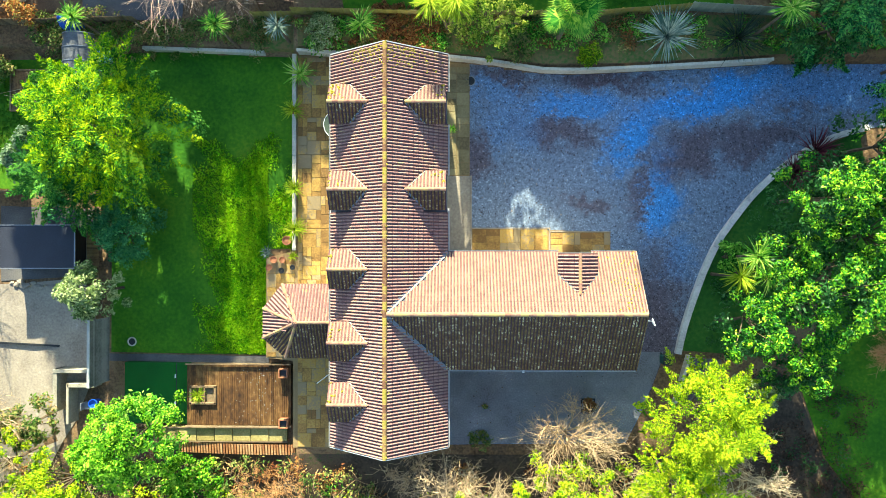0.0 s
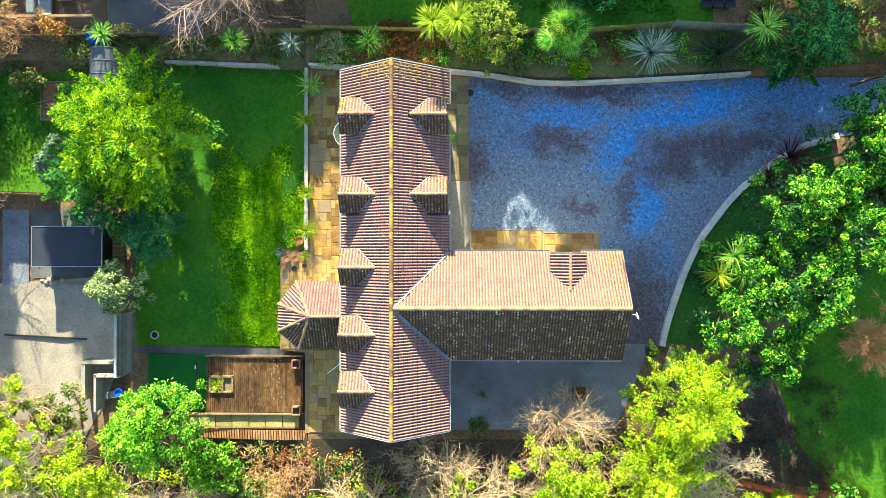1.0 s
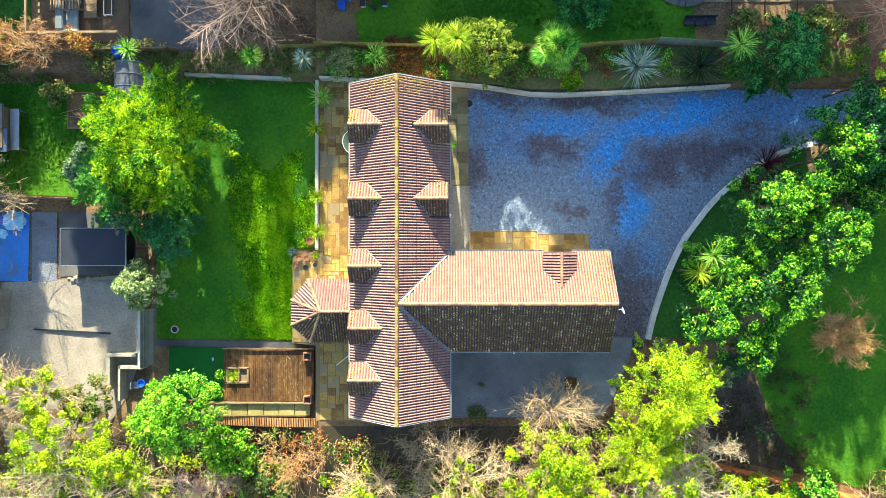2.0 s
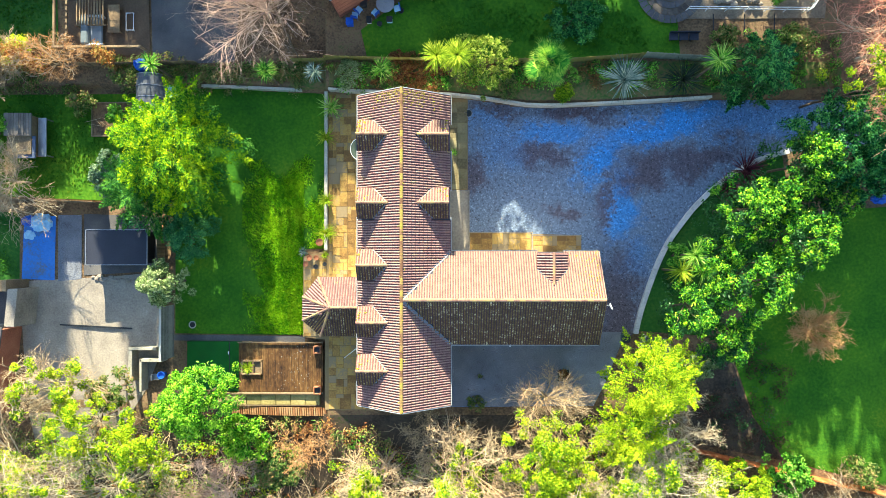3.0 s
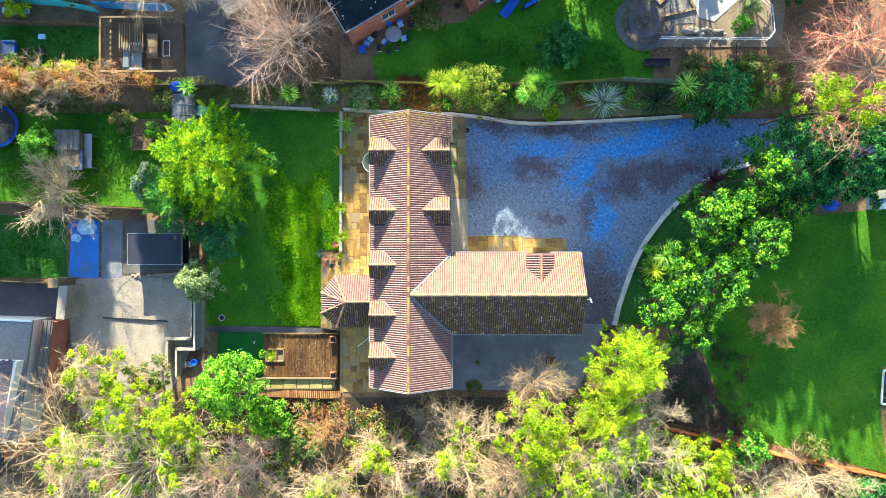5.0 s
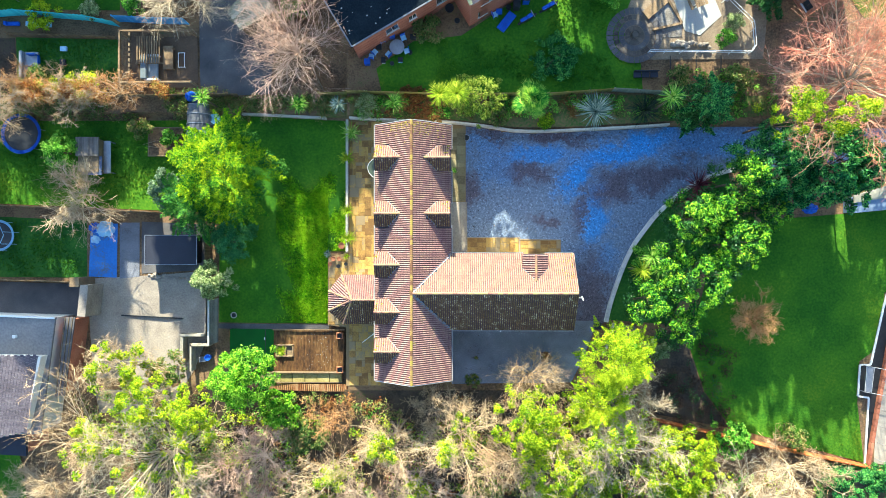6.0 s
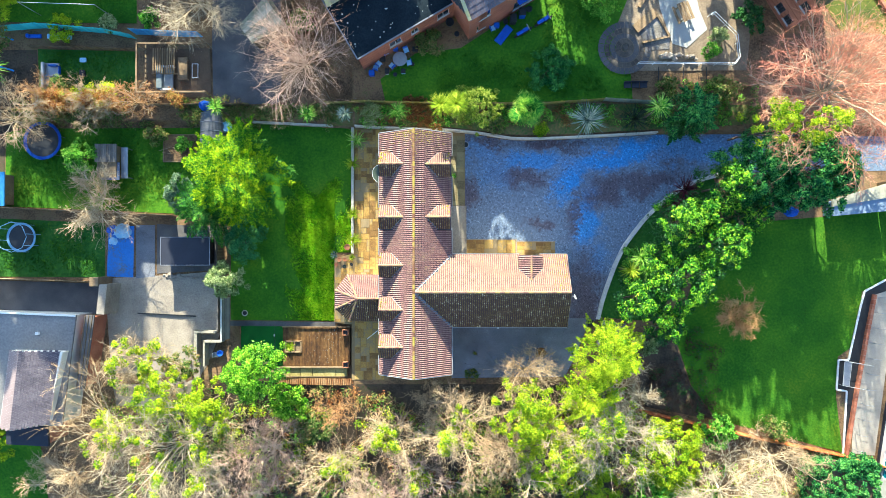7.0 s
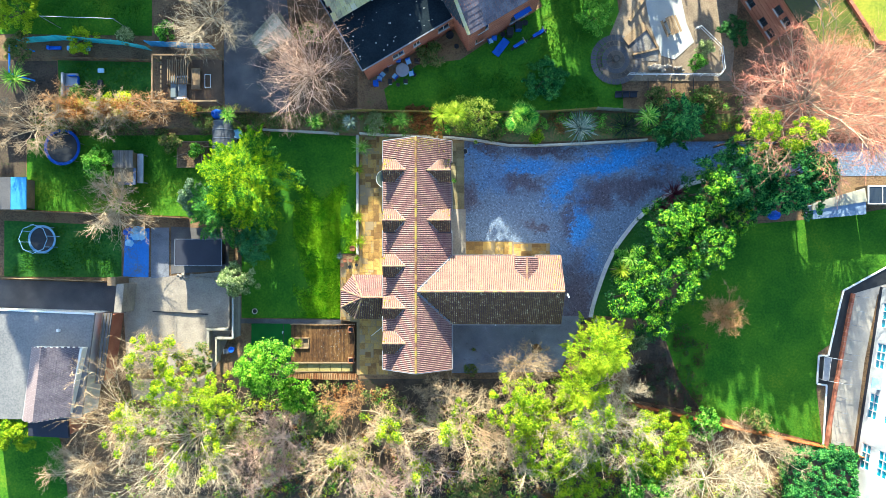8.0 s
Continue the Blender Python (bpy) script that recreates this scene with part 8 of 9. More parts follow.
part("fountain_bowl", ring(bmesh.new(), (16.6, 20.4, tz + 0.55), 0.3, 0.07, 20), M_BEDSTONE, fz)
patch("white_paving", [(19.6, 27), (20.1, 24.2), (21.3, 20.8), (22.7, 20.4), (24.7, 22.2), (23.9, 24.2), (23.3, 27), (22, 34), (19, 34)], M_PALEPAVE, 0.06, 2, "white paved seating area", "paving")
patch("gravel_bed", [(18.4, 23.0), (19.6, 23.8), (21.0, 21.6), (21.0, 20.3), (18.9, 20.2)], mat("bed_stones", [(0.06, 0.05, 0.045), (0.2, 0.18, 0.15), (0.36, 0.33, 0.3)], 1, 7, 0.9, 0.5), 0.07, 2, "triangular bed of grey stones", "bed")
kt = thing("timber_edging", (18.8, 22, tz), "pale timber sleepers round the beds", "edging", kind="structure")
for a, b, w in (((17.6, 22.2), (19.6, 23.9), 0.9), ((18.3, 20.9), (21.0, 21.5), 0.2), ((19.6, 23.9), (21.0, 21.5), 0.2), ((18.0, 24.4), (20.0, 27.5), 0.35)):
    part("sleeper", beam(bmesh.new(), (*a, tz + 0.12), (*b, tz + 0.1), w, 0.16), M_TIMBER, kt)
rocks = random.Random(5)
for i in range(9):
    x, y, s = 20.2 + i * 0.42, 19.45 + rocks.uniform(-0.2, 0.25), rocks.uniform(0.15, 0.38)
    bm = bmesh.new()
    bmesh.ops.create_icosphere(bm, subdivisions=2, radius=s, matrix=Matrix.Translation((x, y, tz + s * 0.35)) @ Matrix.Diagonal((1.2, 0.9, 0.7, 1)))
    for v in bm.verts:
        v.co += v.normal * s * 0.45 * noise.noise(v.co * 3.1)
    ob = thing("rock", (x, y, tz), "pale rough garden rock by the railing", "rock", "rocks by the railing")
    part("rock_body", bm, M_CONC, ob)
rail = thing("railing", (22, 18.6, tz), "white metal railing round the terrace", "railing")
rpts = [(17.8, 18.75), (27.1, 18.6), (27.5, 19.2), (27.3, 21.4), (25.1, 23.6), (24.7, 23.4)]
for a, b in zip(rpts, rpts[1:]):
    for h in (0.55, 1.0):
        part("rail", rod(bmesh.new(), (*a, tz + h), (*b, tz + h), 0.035), M_WHITE, rail)
    d = Vector((b[0] - a[0], b[1] - a[1], 0))
    for i in range(max(1, int(d.length / 1.5)) + 1):
        p = Vector((a[0], a[1], 0)) + d * min(1, i * 1.5 / d.length)
        part("post", rod(bmesh.new(), (p.x, p.y, tz), (p.x, p.y, tz + 1.0), 0.03), M_WHITE, rail)
for x in (19.9, 22.3, 24.6):
    part("paving_joint", boxm(x, x + 0.07, 16.9, 18.5, tz - 0.05, tz + 0.015), M_DARK, kt)
pt = thing("picnic_table", (22.1, 23.7, tz), "brown wooden picnic table with two benches", "table")
pm = pose(22.2, 23.7, tz + 0.03, 0, 0, 22)
for nm, q, mt in [("table_plank", (-0.42 + i * 0.17, -0.27 + i * 0.17, -0.95, 0.95, 0.72, 0.76), M_TIMBER) for i in range(5)] + [("bench_seat", (-0.85, -0.6, -0.9, 0.9, 0.42, 0.46), M_TIMBER), ("bench_seat", (0.6, 0.85, -0.9, 0.9, 0.42, 0.46), M_TIMBER)] + [("leg", (-0.8, 0.8, y, y + 0.08, 0.34, 0.42), M_FENCE) for y in (-0.7, 0.62)] + [("leg", (x, x + 0.1, y, y + 0.08, 0.0, 0.72), M_FENCE) for x in (-0.4, 0.3) for y in (-0.7, 0.62)]:
    bm = boxm(*q, 0.008)
    bmesh.ops.transform(bm, matrix=pm, verts=bm.verts)
    part(nm, bm, mt, pt)
bb = thing("bench", (17.7, 16.8, lie(17.7, 16.8)), "long dark bench seat below the terrace", "bench")
bz = lie(17.7, 16.8)
for i in range(3):
    part("bench_seat", boxm(16.5 + i * 0.78, 17.2 + i * 0.78, 16.45, 17.0, bz + 0.38, bz + 0.45, 0.02), M_BLACK, bb)
    part("bench_leg", boxm(16.6 + i * 0.78, 16.7 + i * 0.78, 16.5, 16.95, bz, bz + 0.38), M_DARK, bb)
part("backrest", boxm(16.5, 18.8, 16.98, 17.04, bz + 0.45, bz + 0.85, 0.02), M_BLACK, bb)
# brick building to the north-east
ne = thing("brick_building", (30, 27, 1.2), "two-storey red brick building with dark windows", "building")
nd = Vector((0.538, -0.843, 0))
nb = Vector((32.36, 22.03, 0))
na = nb - nd * 11.0
nin = Vector((0.843, 0.538, 0))
for z0, z1 in ((1.0, 4.3), (4.3, 7.6)):
    brick_wall((na.x, na.y), (nb.x, nb.y), z0, z1, ne, [(11.0 - s_ - 0.45, 11.0 - s_ + 0.45, z0 + 1.0, z0 + 2.2) for s_ in (8.6, 6.6, 4.4, 2.1, 0.75)], frames=M_DARK)
corners = [na + nin * 0.31, nb + nin * 0.31, nb + nin * 4.2, na + nin * 4.2]
part("building_mass", prism([(p.x, p.y) for p in corners], 1.0, 7.55), M_BRICK, ne)
corners = [na - nin * 0.1, nb - nin * 0.1 + nd * 0.1, nb + nin * 4.3 + nd * 0.1, na + nin * 4.3]
part("flat_roof", prism([(p.x, p.y) for p in corners], 7.61, 7.8), mat("mossy_dark_roof", [(0.02, 0.03, 0.015), (0.05, 0.06, 0.02), (0.03, 0.03, 0.03)], 0.5, 6, 0.9, 0.3), ne)
part("roof_pipe", rod(bmesh.new(), na + nin * 2.6 + Vector((0, 0, 7.85)), nb + nin * 2.2 + Vector((0, 0, 7.85)), 0.05), M_STEEL, ne)
nk = thing("brick_kerb", (40, 26, 1.3), "low red brick kerb wall beside yellowed grass", "wall", kind="structure")
for a, b in zip([(37.6, 31.0), (43.4, 22.0)], [(43.4, 22.0), (54, 21.0)]):
    d = Vector((b[0] - a[0], b[1] - a[1], 0))
    n = max(1, int(d.length / 0.45))
    for i in range(n):
        p, q = Vector((*a, 1.45)) + d * (i / n), Vector((*a, 1.45)) + d * ((i + 0.94) / n)
        part("brick", beam(bmesh.new(), p, q, 0.35, 0.4), M_BRICK, nk)
# small shed with a mossy pale roof by the bare tree, and a washing line
ms = thing("shed", (-18.8, 22.3, lie(-18.8, 22.3)), "small timber shed with a mossy pale boarded roof", "shed")
sq = [Vector(p) for p in ((-20.93, 22.21, 3.3), (-18.46, 24.9, 3.3), (-16.39, 22.19, 3.6), (-19.55, 20.37, 3.6))]
sc = sum(sq, Vector((0, 0, 0))) / 4
part("shed_wall", prism([(sc.x + (p.x - sc.x) * 0.92, sc.y + (p.y - sc.y) * 0.92) for p in sq][::-1], 1.0, 3.25), M_FENCE, ms)
M_PALEMOSS = mat("mossy_pale_boards", [(0.16, 0.16, 0.10), (0.30, 0.29, 0.20), (0.40, 0.38, 0.28)], 0.8, 7, 0.9, 0.3, per="object", spread=0.3)
for i in range(7):
    a0, a1 = i / 7, (i + 0.97) / 7
    e = [sq[0].lerp(sq[3], a0), sq[0].lerp(sq[3], a1), sq[1].lerp(sq[2], a1), sq[1].lerp(sq[2], a0)]
    v = [p - Vector((0, 0, 0.05)) for p in e] + e
    part("roof_board", mesh_of("roof_board", v, [(4, 5, 6, 7), (3, 2, 1, 0), (0, 1, 5, 4), (1, 2, 6, 5), (2, 3, 7, 6), (3, 0, 4, 7)], M_PALEMOSS), None, ms)
wl = thing("washing_line", (-39, 24.8, lie(-39, 24.8)), "white washing line between two posts", "washing line")
for x, y in ((-43.0, 24.9), (-35.4, 24.6)):
    part("post", rod(bmesh.new(), (x, y, lie(x, y) - 0.1), (x, y, 2.55), 0.04), M_STEEL, wl)
part("line", rod(bmesh.new(), (-43.0, 24.9, 2.5), (-35.4, 24.6, 2.5), 0.025), M_WHITE, wl)

# ---- east: shed, white building and its walkway ----
es = thing("shed", (39, 5.2, 0), "blue-grey shed with a pale mossy roof", "shed")
part("shed_wall", prism([(36.6, 3.9), (41.8, 4.4), (41.7, 6.6), (36.6, 5.2)], -0.1, 1.9), mat("blue_grey_boards", [(0.10, 0.15, 0.22), (0.16, 0.23, 0.32)], 1, 8, 0.8, 0.15), es)
part("roof", prism([(36.4, 4.7), (41.9, 5.6), (41.7, 6.95), (36.4, 5.4)], 1.9, 2.1), mat("mossy_pale_felt", [(0.3, 0.28, 0.2), (0.42, 0.4, 0.3)], 1, 8, 0.9, 0.15), es)
part("lower_roof", prism([(36.5, 3.8), (41.9, 4.3), (41.9, 5.65), (36.5, 4.75)], 1.8, 1.95), mat("blue_grey_felt", [(0.16, 0.22, 0.3), (0.24, 0.31, 0.4)], 1, 8, 0.8, 0.15), es)
sp = thing("cold_frame", (42.9, 6.3, 0), "white-framed dark glass roof panel", "frame")
part("frame_base", boxm(41.95, 45, 5.3, 7.2, -0.1, 2.1), M_FENCE, sp)
part("frame_pane", boxm(42.05, 45, 5.4, 7.1, 2.1, 2.14), M_GLASS, sp)
for q in ((41.95, 42.07, 5.3, 7.2), (42.07, 45, 5.3, 5.42), (42.07, 45, 7.08, 7.2), (43.4, 43.46, 5.42, 7.08)):
    part("frame_bar", boxm(*q, 2.1, 2.2), M_WHITE, sp)
crumple("tarpaulin", 33.4, 4.3, 0.6, 0.85, M_BLUE, "dark blue tarpaulin over garden things", 11, "tarpaulin")
crumple("tarpaulin", 46.0, 2.6, 0.8, 0.9, M_BLUE, "dark blue cover beside the lawn", 12, "tarpaulin")

ew = thing("parapet_wall", (39, -9, 0), "dark retaining wall with a white coping", "wall", kind="structure")
ep = [(50, 1.6), (45.5, -0.9), (40.6, -3.6), (40.2, -5.1), (39.0, -10.4), (38.0, -10.4), (37.8, -13.35), (38.8, -13.5), (38.4, -19.8)]
for a, b in zip(ep, ep[1:]):
    part("wall_core", beam(bmesh.new(), (*a, -0.15), (*b, -0.15), 0.14, 0.5), M_CONC, ew)
    part("coping_stone", beam(bmesh.new(), (*a, 0.14), (*b, 0.14), 0.17, 0.08), M_WHITE, ew)
# flat dark sheet: the trench's shade put into colour, without its depth
patch("gap_shade_strip", [(50, 1.5), (45.5, -1.0), (40.7, -3.7), (40.3, -5.1), (39.1, -10.5), (38.1, -10.5), (37.9, -13.25), (38.9, -13.4), (38.5, -19.7), (38.7, -19.75), (39.5, -13.9), (40.7, -7.4), (41.4, -4.0), (50, -1.4)][::-1], M_DARK, 0.06, 2, "dark sheet that stands for the shaded gap behind the parapet", "strip")
bk = thing("brick_edge", (40, -11, 0), "worn red brick edge of the walkway", "edging", kind="structure")
for a, b in zip([(41.5, -3.9), (40.8, -7.4), (39.6, -13.9)], [(40.8, -7.4), (39.6, -13.9), (38.6, -19.8)]):
    d = Vector((b[0] - a[0], b[1] - a[1], 0))
    n = int(d.length / 0.5)
    for i in range(n):
        part("brick", beam(bmesh.new(), Vector((*a, 0.3)) + d * (i / n), Vector((*a, 0.3)) + d * ((i + 0.95) / n), 0.28, 0.4), M_BRICK, bk)
er = thing("walkway_railing", (41, -11, 0), "thin grey metal railing posts along the walkway", "railing")
for i in range(11):
    s = i / 10
    x, y = 42.0 - 2.6 * s, -4.2 - 15.0 * s
    part("post", rod(bmesh.new(), (x, y, 0), (x, y, 1.0), 0.03), M_STEEL, er)
    part("arm", rod(bmesh.new(), (x, y, 1.0), (x + 0.75, y - 0.1, 1.02), 0.025), M_STEEL, er)
gt2 = thing("metal_gate", (38.9, -11.6, 0), "pale metal gate frame in the parapet", "gate")
for a, b in (((38.2, -10.4, 0.9), (41.0, -10.9, 0.9)), ((38.0, -12.8, 0.9), (40.6, -13.3, 0.9)), ((38.2, -10.4, 0.9), (38.0, -12.8, 0.9)), ((38.9, -10.5, 0.9), (38.6, -12.9, 0.9))):
    part("gate_bar", rod(bmesh.new(), a, b, 0.03), M_GUTTER, gt2)
part("gate_sheet", prism([(38.2, -10.5), (38.85, -10.55), (38.6, -12.85), (38.0, -12.75)][::-1], 0.8, 0.86), M_STEEL, gt2)
for x, y in ((38.2, -10.4), (41.0, -10.9), (38.0, -12.8), (40.6, -13.3)):
    part("gate_post", rod(bmesh.new(), (x, y, 0), (x, y, 0.92), 0.03), M_STEEL, gt2)

wb = thing("white_building", (46, -13, 0), "white rendered two-storey building with blue-tinted windows", "building")
P0, P1 = Vector((44.5, -3.2, 0)), Vector((41.1, -25.3, 0))
wd = (P1 - P0).normalized()
wm = Matrix.Translation(P0) @ Matrix.Rotation(math.atan2(wd.y, wd.x), 4, "Z")
WL = (P1 - P0).length
wbm = bmesh.new()
openings = []
for s0 in (1.6, 5.8, 11.0, 16.2):
    openings.append((s0, s0 + 2.6))
at = 0.0
for a, b in openings:
    box(wbm, at, a, 0, 0.3, 0, 6.5)
    for z0, z1 in ((0, 0.9), (2.4, 3.6), (5.2, 6.5)):
        box(wbm, a, b, 0, 0.3, z0, z1)
    at = b
box(wbm, at, WL, 0, 0.3, 0, 6.5)
bmesh.ops.transform(wbm, matrix=wm, verts=wbm.verts)
part("building_wall", wbm, M_OFFWHITE, wb)
M_BLUEPANE = glassmat("blue_tinted_glass", (0.02, 0.30, 0.42), 0.08)
for a, b in openings:
    for z0, z1 in ((0.9, 2.4), (3.6, 5.2)):
        bm = bmesh.new()
        for q in ((a, b, z0, z0 + 0.08), (a, b, z1 - 0.08, z1), (a, a + 0.08, z0, z1), (b - 0.08, b, z0, z1), (a + 0.85, a + 0.93, z0, z1), (a + 1.7, a + 1.78, z0, z1), (a, b, (z0 + z1) / 2 - 0.03, (z0 + z1) / 2 + 0.03)):
            box(bm, q[0], q[1], 0.03, 0.12, q[2], q[3])
        bmesh.ops.transform(bm, matrix=wm, verts=bm.verts)
        fr = part("window", bm, M_WHITE, wb)
        for k in range(3):
            bm = box(bmesh.new(), a + 0.06 + k * 0.85, a + 0.88 + k * 0.85, 0.13, 0.15, z0, z1)
            bmesh.ops.transform(bm, matrix=wm, verts=bm.verts)
            part("pane", bm, M_BLUEPANE, fr)
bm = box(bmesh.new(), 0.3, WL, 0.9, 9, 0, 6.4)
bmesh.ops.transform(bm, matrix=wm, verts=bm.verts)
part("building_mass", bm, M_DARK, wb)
bm = box(bmesh.new(), -0.3, WL, 0.25, 9.2, 6.5, 6.75)
bmesh.ops.transform(bm, matrix=wm, verts=bm.verts)
part("flat_roof", bm, M_ASPH, wb)
bm = box(bmesh.new(), 9.3, 10.4, -1.0, 0.0, 2.5, 2.6)
bmesh.ops.transform(bm, matrix=wm, verts=bm.verts)
part("canopy", bm, M_LTBLUE, wb)
bm = box(bmesh.new(), 0, WL, -0.06, 0.0, 0, 0.4)
bmesh.ops.transform(bm, matrix=wm, verts=bm.verts)
part("plinth", bm, M_BLACK, wb)

M_GREYSLAT = mat("grey_weathered_slat", [(0.11, 0.105, 0.09), (0.2, 0.19, 0.165), (0.27, 0.255, 0.22)], 1, 8, 0.85, 0.2, per="object", spread=0.35)

# ---- undergrowth of the wood ----
urng = np.random.default_rng(70)


def scatter(n, x0, x1, y0, y1):
    p = np.stack([urng.uniform(x0, x1, n), urng.uniform(y0, y1, n)], 1)
    return p


def undergrowth(name, areas, leaf, label, r, per, size, high, keep=None):
    blobs = []
    for n, x0, x1, y0, y1 in areas:
        for x, y in scatter(n, x0, x1, y0, y1):
            if noise.noise(Vector((x * 0.25, y * 0.25, r))) > -0.25 and (keep is None or keep(x, y)):
                blobs.append((x, y, lie(x, y) + urng.uniform(0.1, high), r * urng.uniform(0.6, 1.4)))
    return tagged(part(name, quads(name, blob_leaves(urng, blobs, per, size, size * 0.55, wild=0.9), leaf), None, None), label, "undergrowth", kind="stuff")


undergrowth("bramble", [(620, -38, 19, -27, -13.6), (150, 18, 40, -27, -20.5)], L_BRAMBLE, "brown and green bramble undergrowth in the wood", 0.55, 46, 0.2, 0.9)
undergrowth("dead_bracken", [(320, -34, 18, -27, -13.6), (60, 18, 40, -27, -21)], L_RUSTY, "rusty dead bracken on the wood floor", 0.5, 42, 0.22, 0.6)
undergrowth("ivy_cover", [(150, -34, 18, -27, -15), (60, 18, 40, -26, -20.5)], L_GREEN, "green ivy over the wood floor", 0.5, 46, 0.18, 1.2)
undergrowth("sunny_ivy", [(330, -38, 18, -27, -15.5), (90, 10, 40, -27, -20.5)], L_LIME, "yellow-green ivy and holly in the wood", 0.55, 46, 0.19, 2.2)
undergrowth("bank_green", [(150, -10, 20, 12.9, 14.8), (60, 20, 30, 13, 17)], L_GREEN, "green shrubby ground cover on the bank", 0.4, 60, 0.16, 0.5)
undergrowth("bank_cover", [(170, -24, 20, 12.9, 14.9), (240, -25, -10.5, 13.9, 15.2), (70, 20, 30, 13, 17)], L_BRAMBLE, "low mixed ground cover on the planted bank", 0.35, 46, 0.14, 0.3)
undergrowth("bank_fern", [(70, -13, 12, 12.9, 14.8)], L_RUSTY, "rusty dead fern on the planted bank", 0.35, 46, 0.15, 0.3)
undergrowth("hedge_bottom", [(90, -46, -22, 14.6, 16.2), (200, -46, -26, 13.5, 15.1)], L_BRAMBLE, "dark green growth under the hedge row", 0.45, 46, 0.16, 0.7)
undergrowth("bank_shrubs", [(120, 16, 25, -6, 6)], L_DARK, "dark ivy and ferns under the evergreen trees", 0.45, 46, 0.17, 0.5, lambda x, y: x > float(np.interp(y, [p[1] for p in EAST_WALL], [p[0] for p in EAST_WALL])) + 0.9)
undergrowth("hedge_rust", [(400, -42.5, -28.0, 14.9, 16.4)], L_ORANGE, "rust-orange winter leaves in a hedge row", 0.45, 50, 0.19, 3.1)
undergrowth("hedge_lime", [(60, -40, -31, 15.6, 17.4)], L_LIME, "yellow-green leaves in a hedge row", 0.45, 50, 0.18, 2.4)
sf = thing("slatted_fence", (-23.4, -6.4, lie(-23.4, -6.4)), "tall grey slatted timber fence panel by the yard", "fence")
for y in (-4.35, -6.45, -8.55):
    part("post", boxm(-23.52, -23.43, y - 0.05, y + 0.05, lie(-23.4, y) - 0.1, 0.78), M_FENCE, sf)
for i in range(13):
    z_ = -1.75 + i * 0.19
    bm = boxm(-0.015, 0.015, -8.6, -4.3, 0.0, 0.2)
    bmesh.ops.transform(bm, matrix=Matrix.Translation((-23.4, 0, z_)) @ Matrix.Rotation(-0.25, 4, "Y"), verts=bm.verts)
    part("slat", bm, M_GREYSLAT, sf)
part("cap", boxm(-23.55, -23.36, -8.62, -4.28, 0.78, 0.82, 0.01), M_PALEPAVE, sf)
# vegetable bed with canes, garden bits and toys
vb = thing("vegetable_bed", (-28.2, 11.2, lie(-28.2, 11.2)), "dark vegetable bed with a timber edge and canes", "bed")
vz = lie(-28.2, 11.2)
part("bed_soil", boxm(-30.6, -26.0, 9.9, 12.6, vz - 0.05, vz + 0.12), M_SOIL, vb)
for q in ((-30.7, -25.9, 9.8, 9.9), (-30.7, -25.9, 12.6, 12.7), (-30.7, -30.6, 9.9, 12.6), (-26.0, -25.9, 9.9, 12.6)):
    part("edge_board", boxm(*q, vz - 0.05, vz + 0.2), M_FENCE, vb)
brng = random.Random(9)
for i in range(16):
    x, y = brng.uniform(-30.3, -26.3), brng.uniform(10.1, 12.4)
    part("cane", rod(bmesh.new(), (x, y, vz + 0.1), (x + brng.uniform(-0.9, 0.9), y + brng.uniform(-0.6, 0.6), vz + brng.uniform(0.6, 1.3)), 0.022, 0.012, 5), M_PALEBARK, vb)
for x, y, w, d, h, m_, nm, lab, cat in (
        (-41.4, 19.2, 0.9, 0.8, 0.7, M_BLUE, "plastic_chair", "dark blue plastic garden seat in a yard", "chair"),
        (-41.8, 18.1, 0.8, 0.9, 0.6, M_STEEL, "plastic_chair", "grey folded garden seat in a yard", "chair"),
        (-43.6, 10.6, 0.45, 0.35, 0.4, M_LTBLUE, "crate", "pale blue crate on the grass", "crate"),
        (-25.3, 12.3, 0.7, 0.5, 0.5, M_BLUE, "crate", "blue plastic crate beside the lawn", "crate"),
        (-38.6, 18.9, 0.5, 0.5, 0.45, M_DARK, "plant_tub", "dark square plant tub at a lawn's edge", "plant pot"),
        (-38.5, 20.2, 0.6, 0.4, 0.4, M_LTBLUE, "crate", "pale blue crate at a lawn's edge", "crate")):
    z_ = lie(x, y)
    ob_ = thing(nm, (x, y, z_), lab, cat)
    part("base", boxm(x - w / 2, x + w / 2, y - d / 2, y + d / 2, z_, z_ + h * 0.55, 0.03), m_, ob_)
    part("backrest" if cat == "chair" else "rim", boxm(x - w / 2 + 0.02, x + w / 2 - 0.02, y + d / 2 - 0.12, y + d / 2, z_ + h * 0.55, z_ + h * 1.3, 0.02) if cat == "chair" else boxm(x - w / 2 - 0.03, x + w / 2 + 0.03, y - d / 2 - 0.03, y + d / 2 + 0.03, z_ + h * 0.55, z_ + h * 0.7, 0.01), m_, ob_)
canes = []
for x, y in scatter(900, -36, 19, -27, -13.4):
    a, e = urng.uniform(0, 6.28), urng.uniform(0.3, 1.3)
    p, r, _ = bough(urng, (x, y, lie(x, y)), (math.cos(a) * math.cos(e), math.sin(a) * math.cos(e), math.sin(e)), urng.uniform(0.8, 2.6), 0.02, 0.01, 4, 0.18, -0.05)
    canes.append((p, r))
tagged(part("bramble_canes", quads("bramble_canes", tubes(canes, 3), M_TANTWIG), None, None), "bare tan canes and saplings in the wood", "undergrowth", kind="stuff")


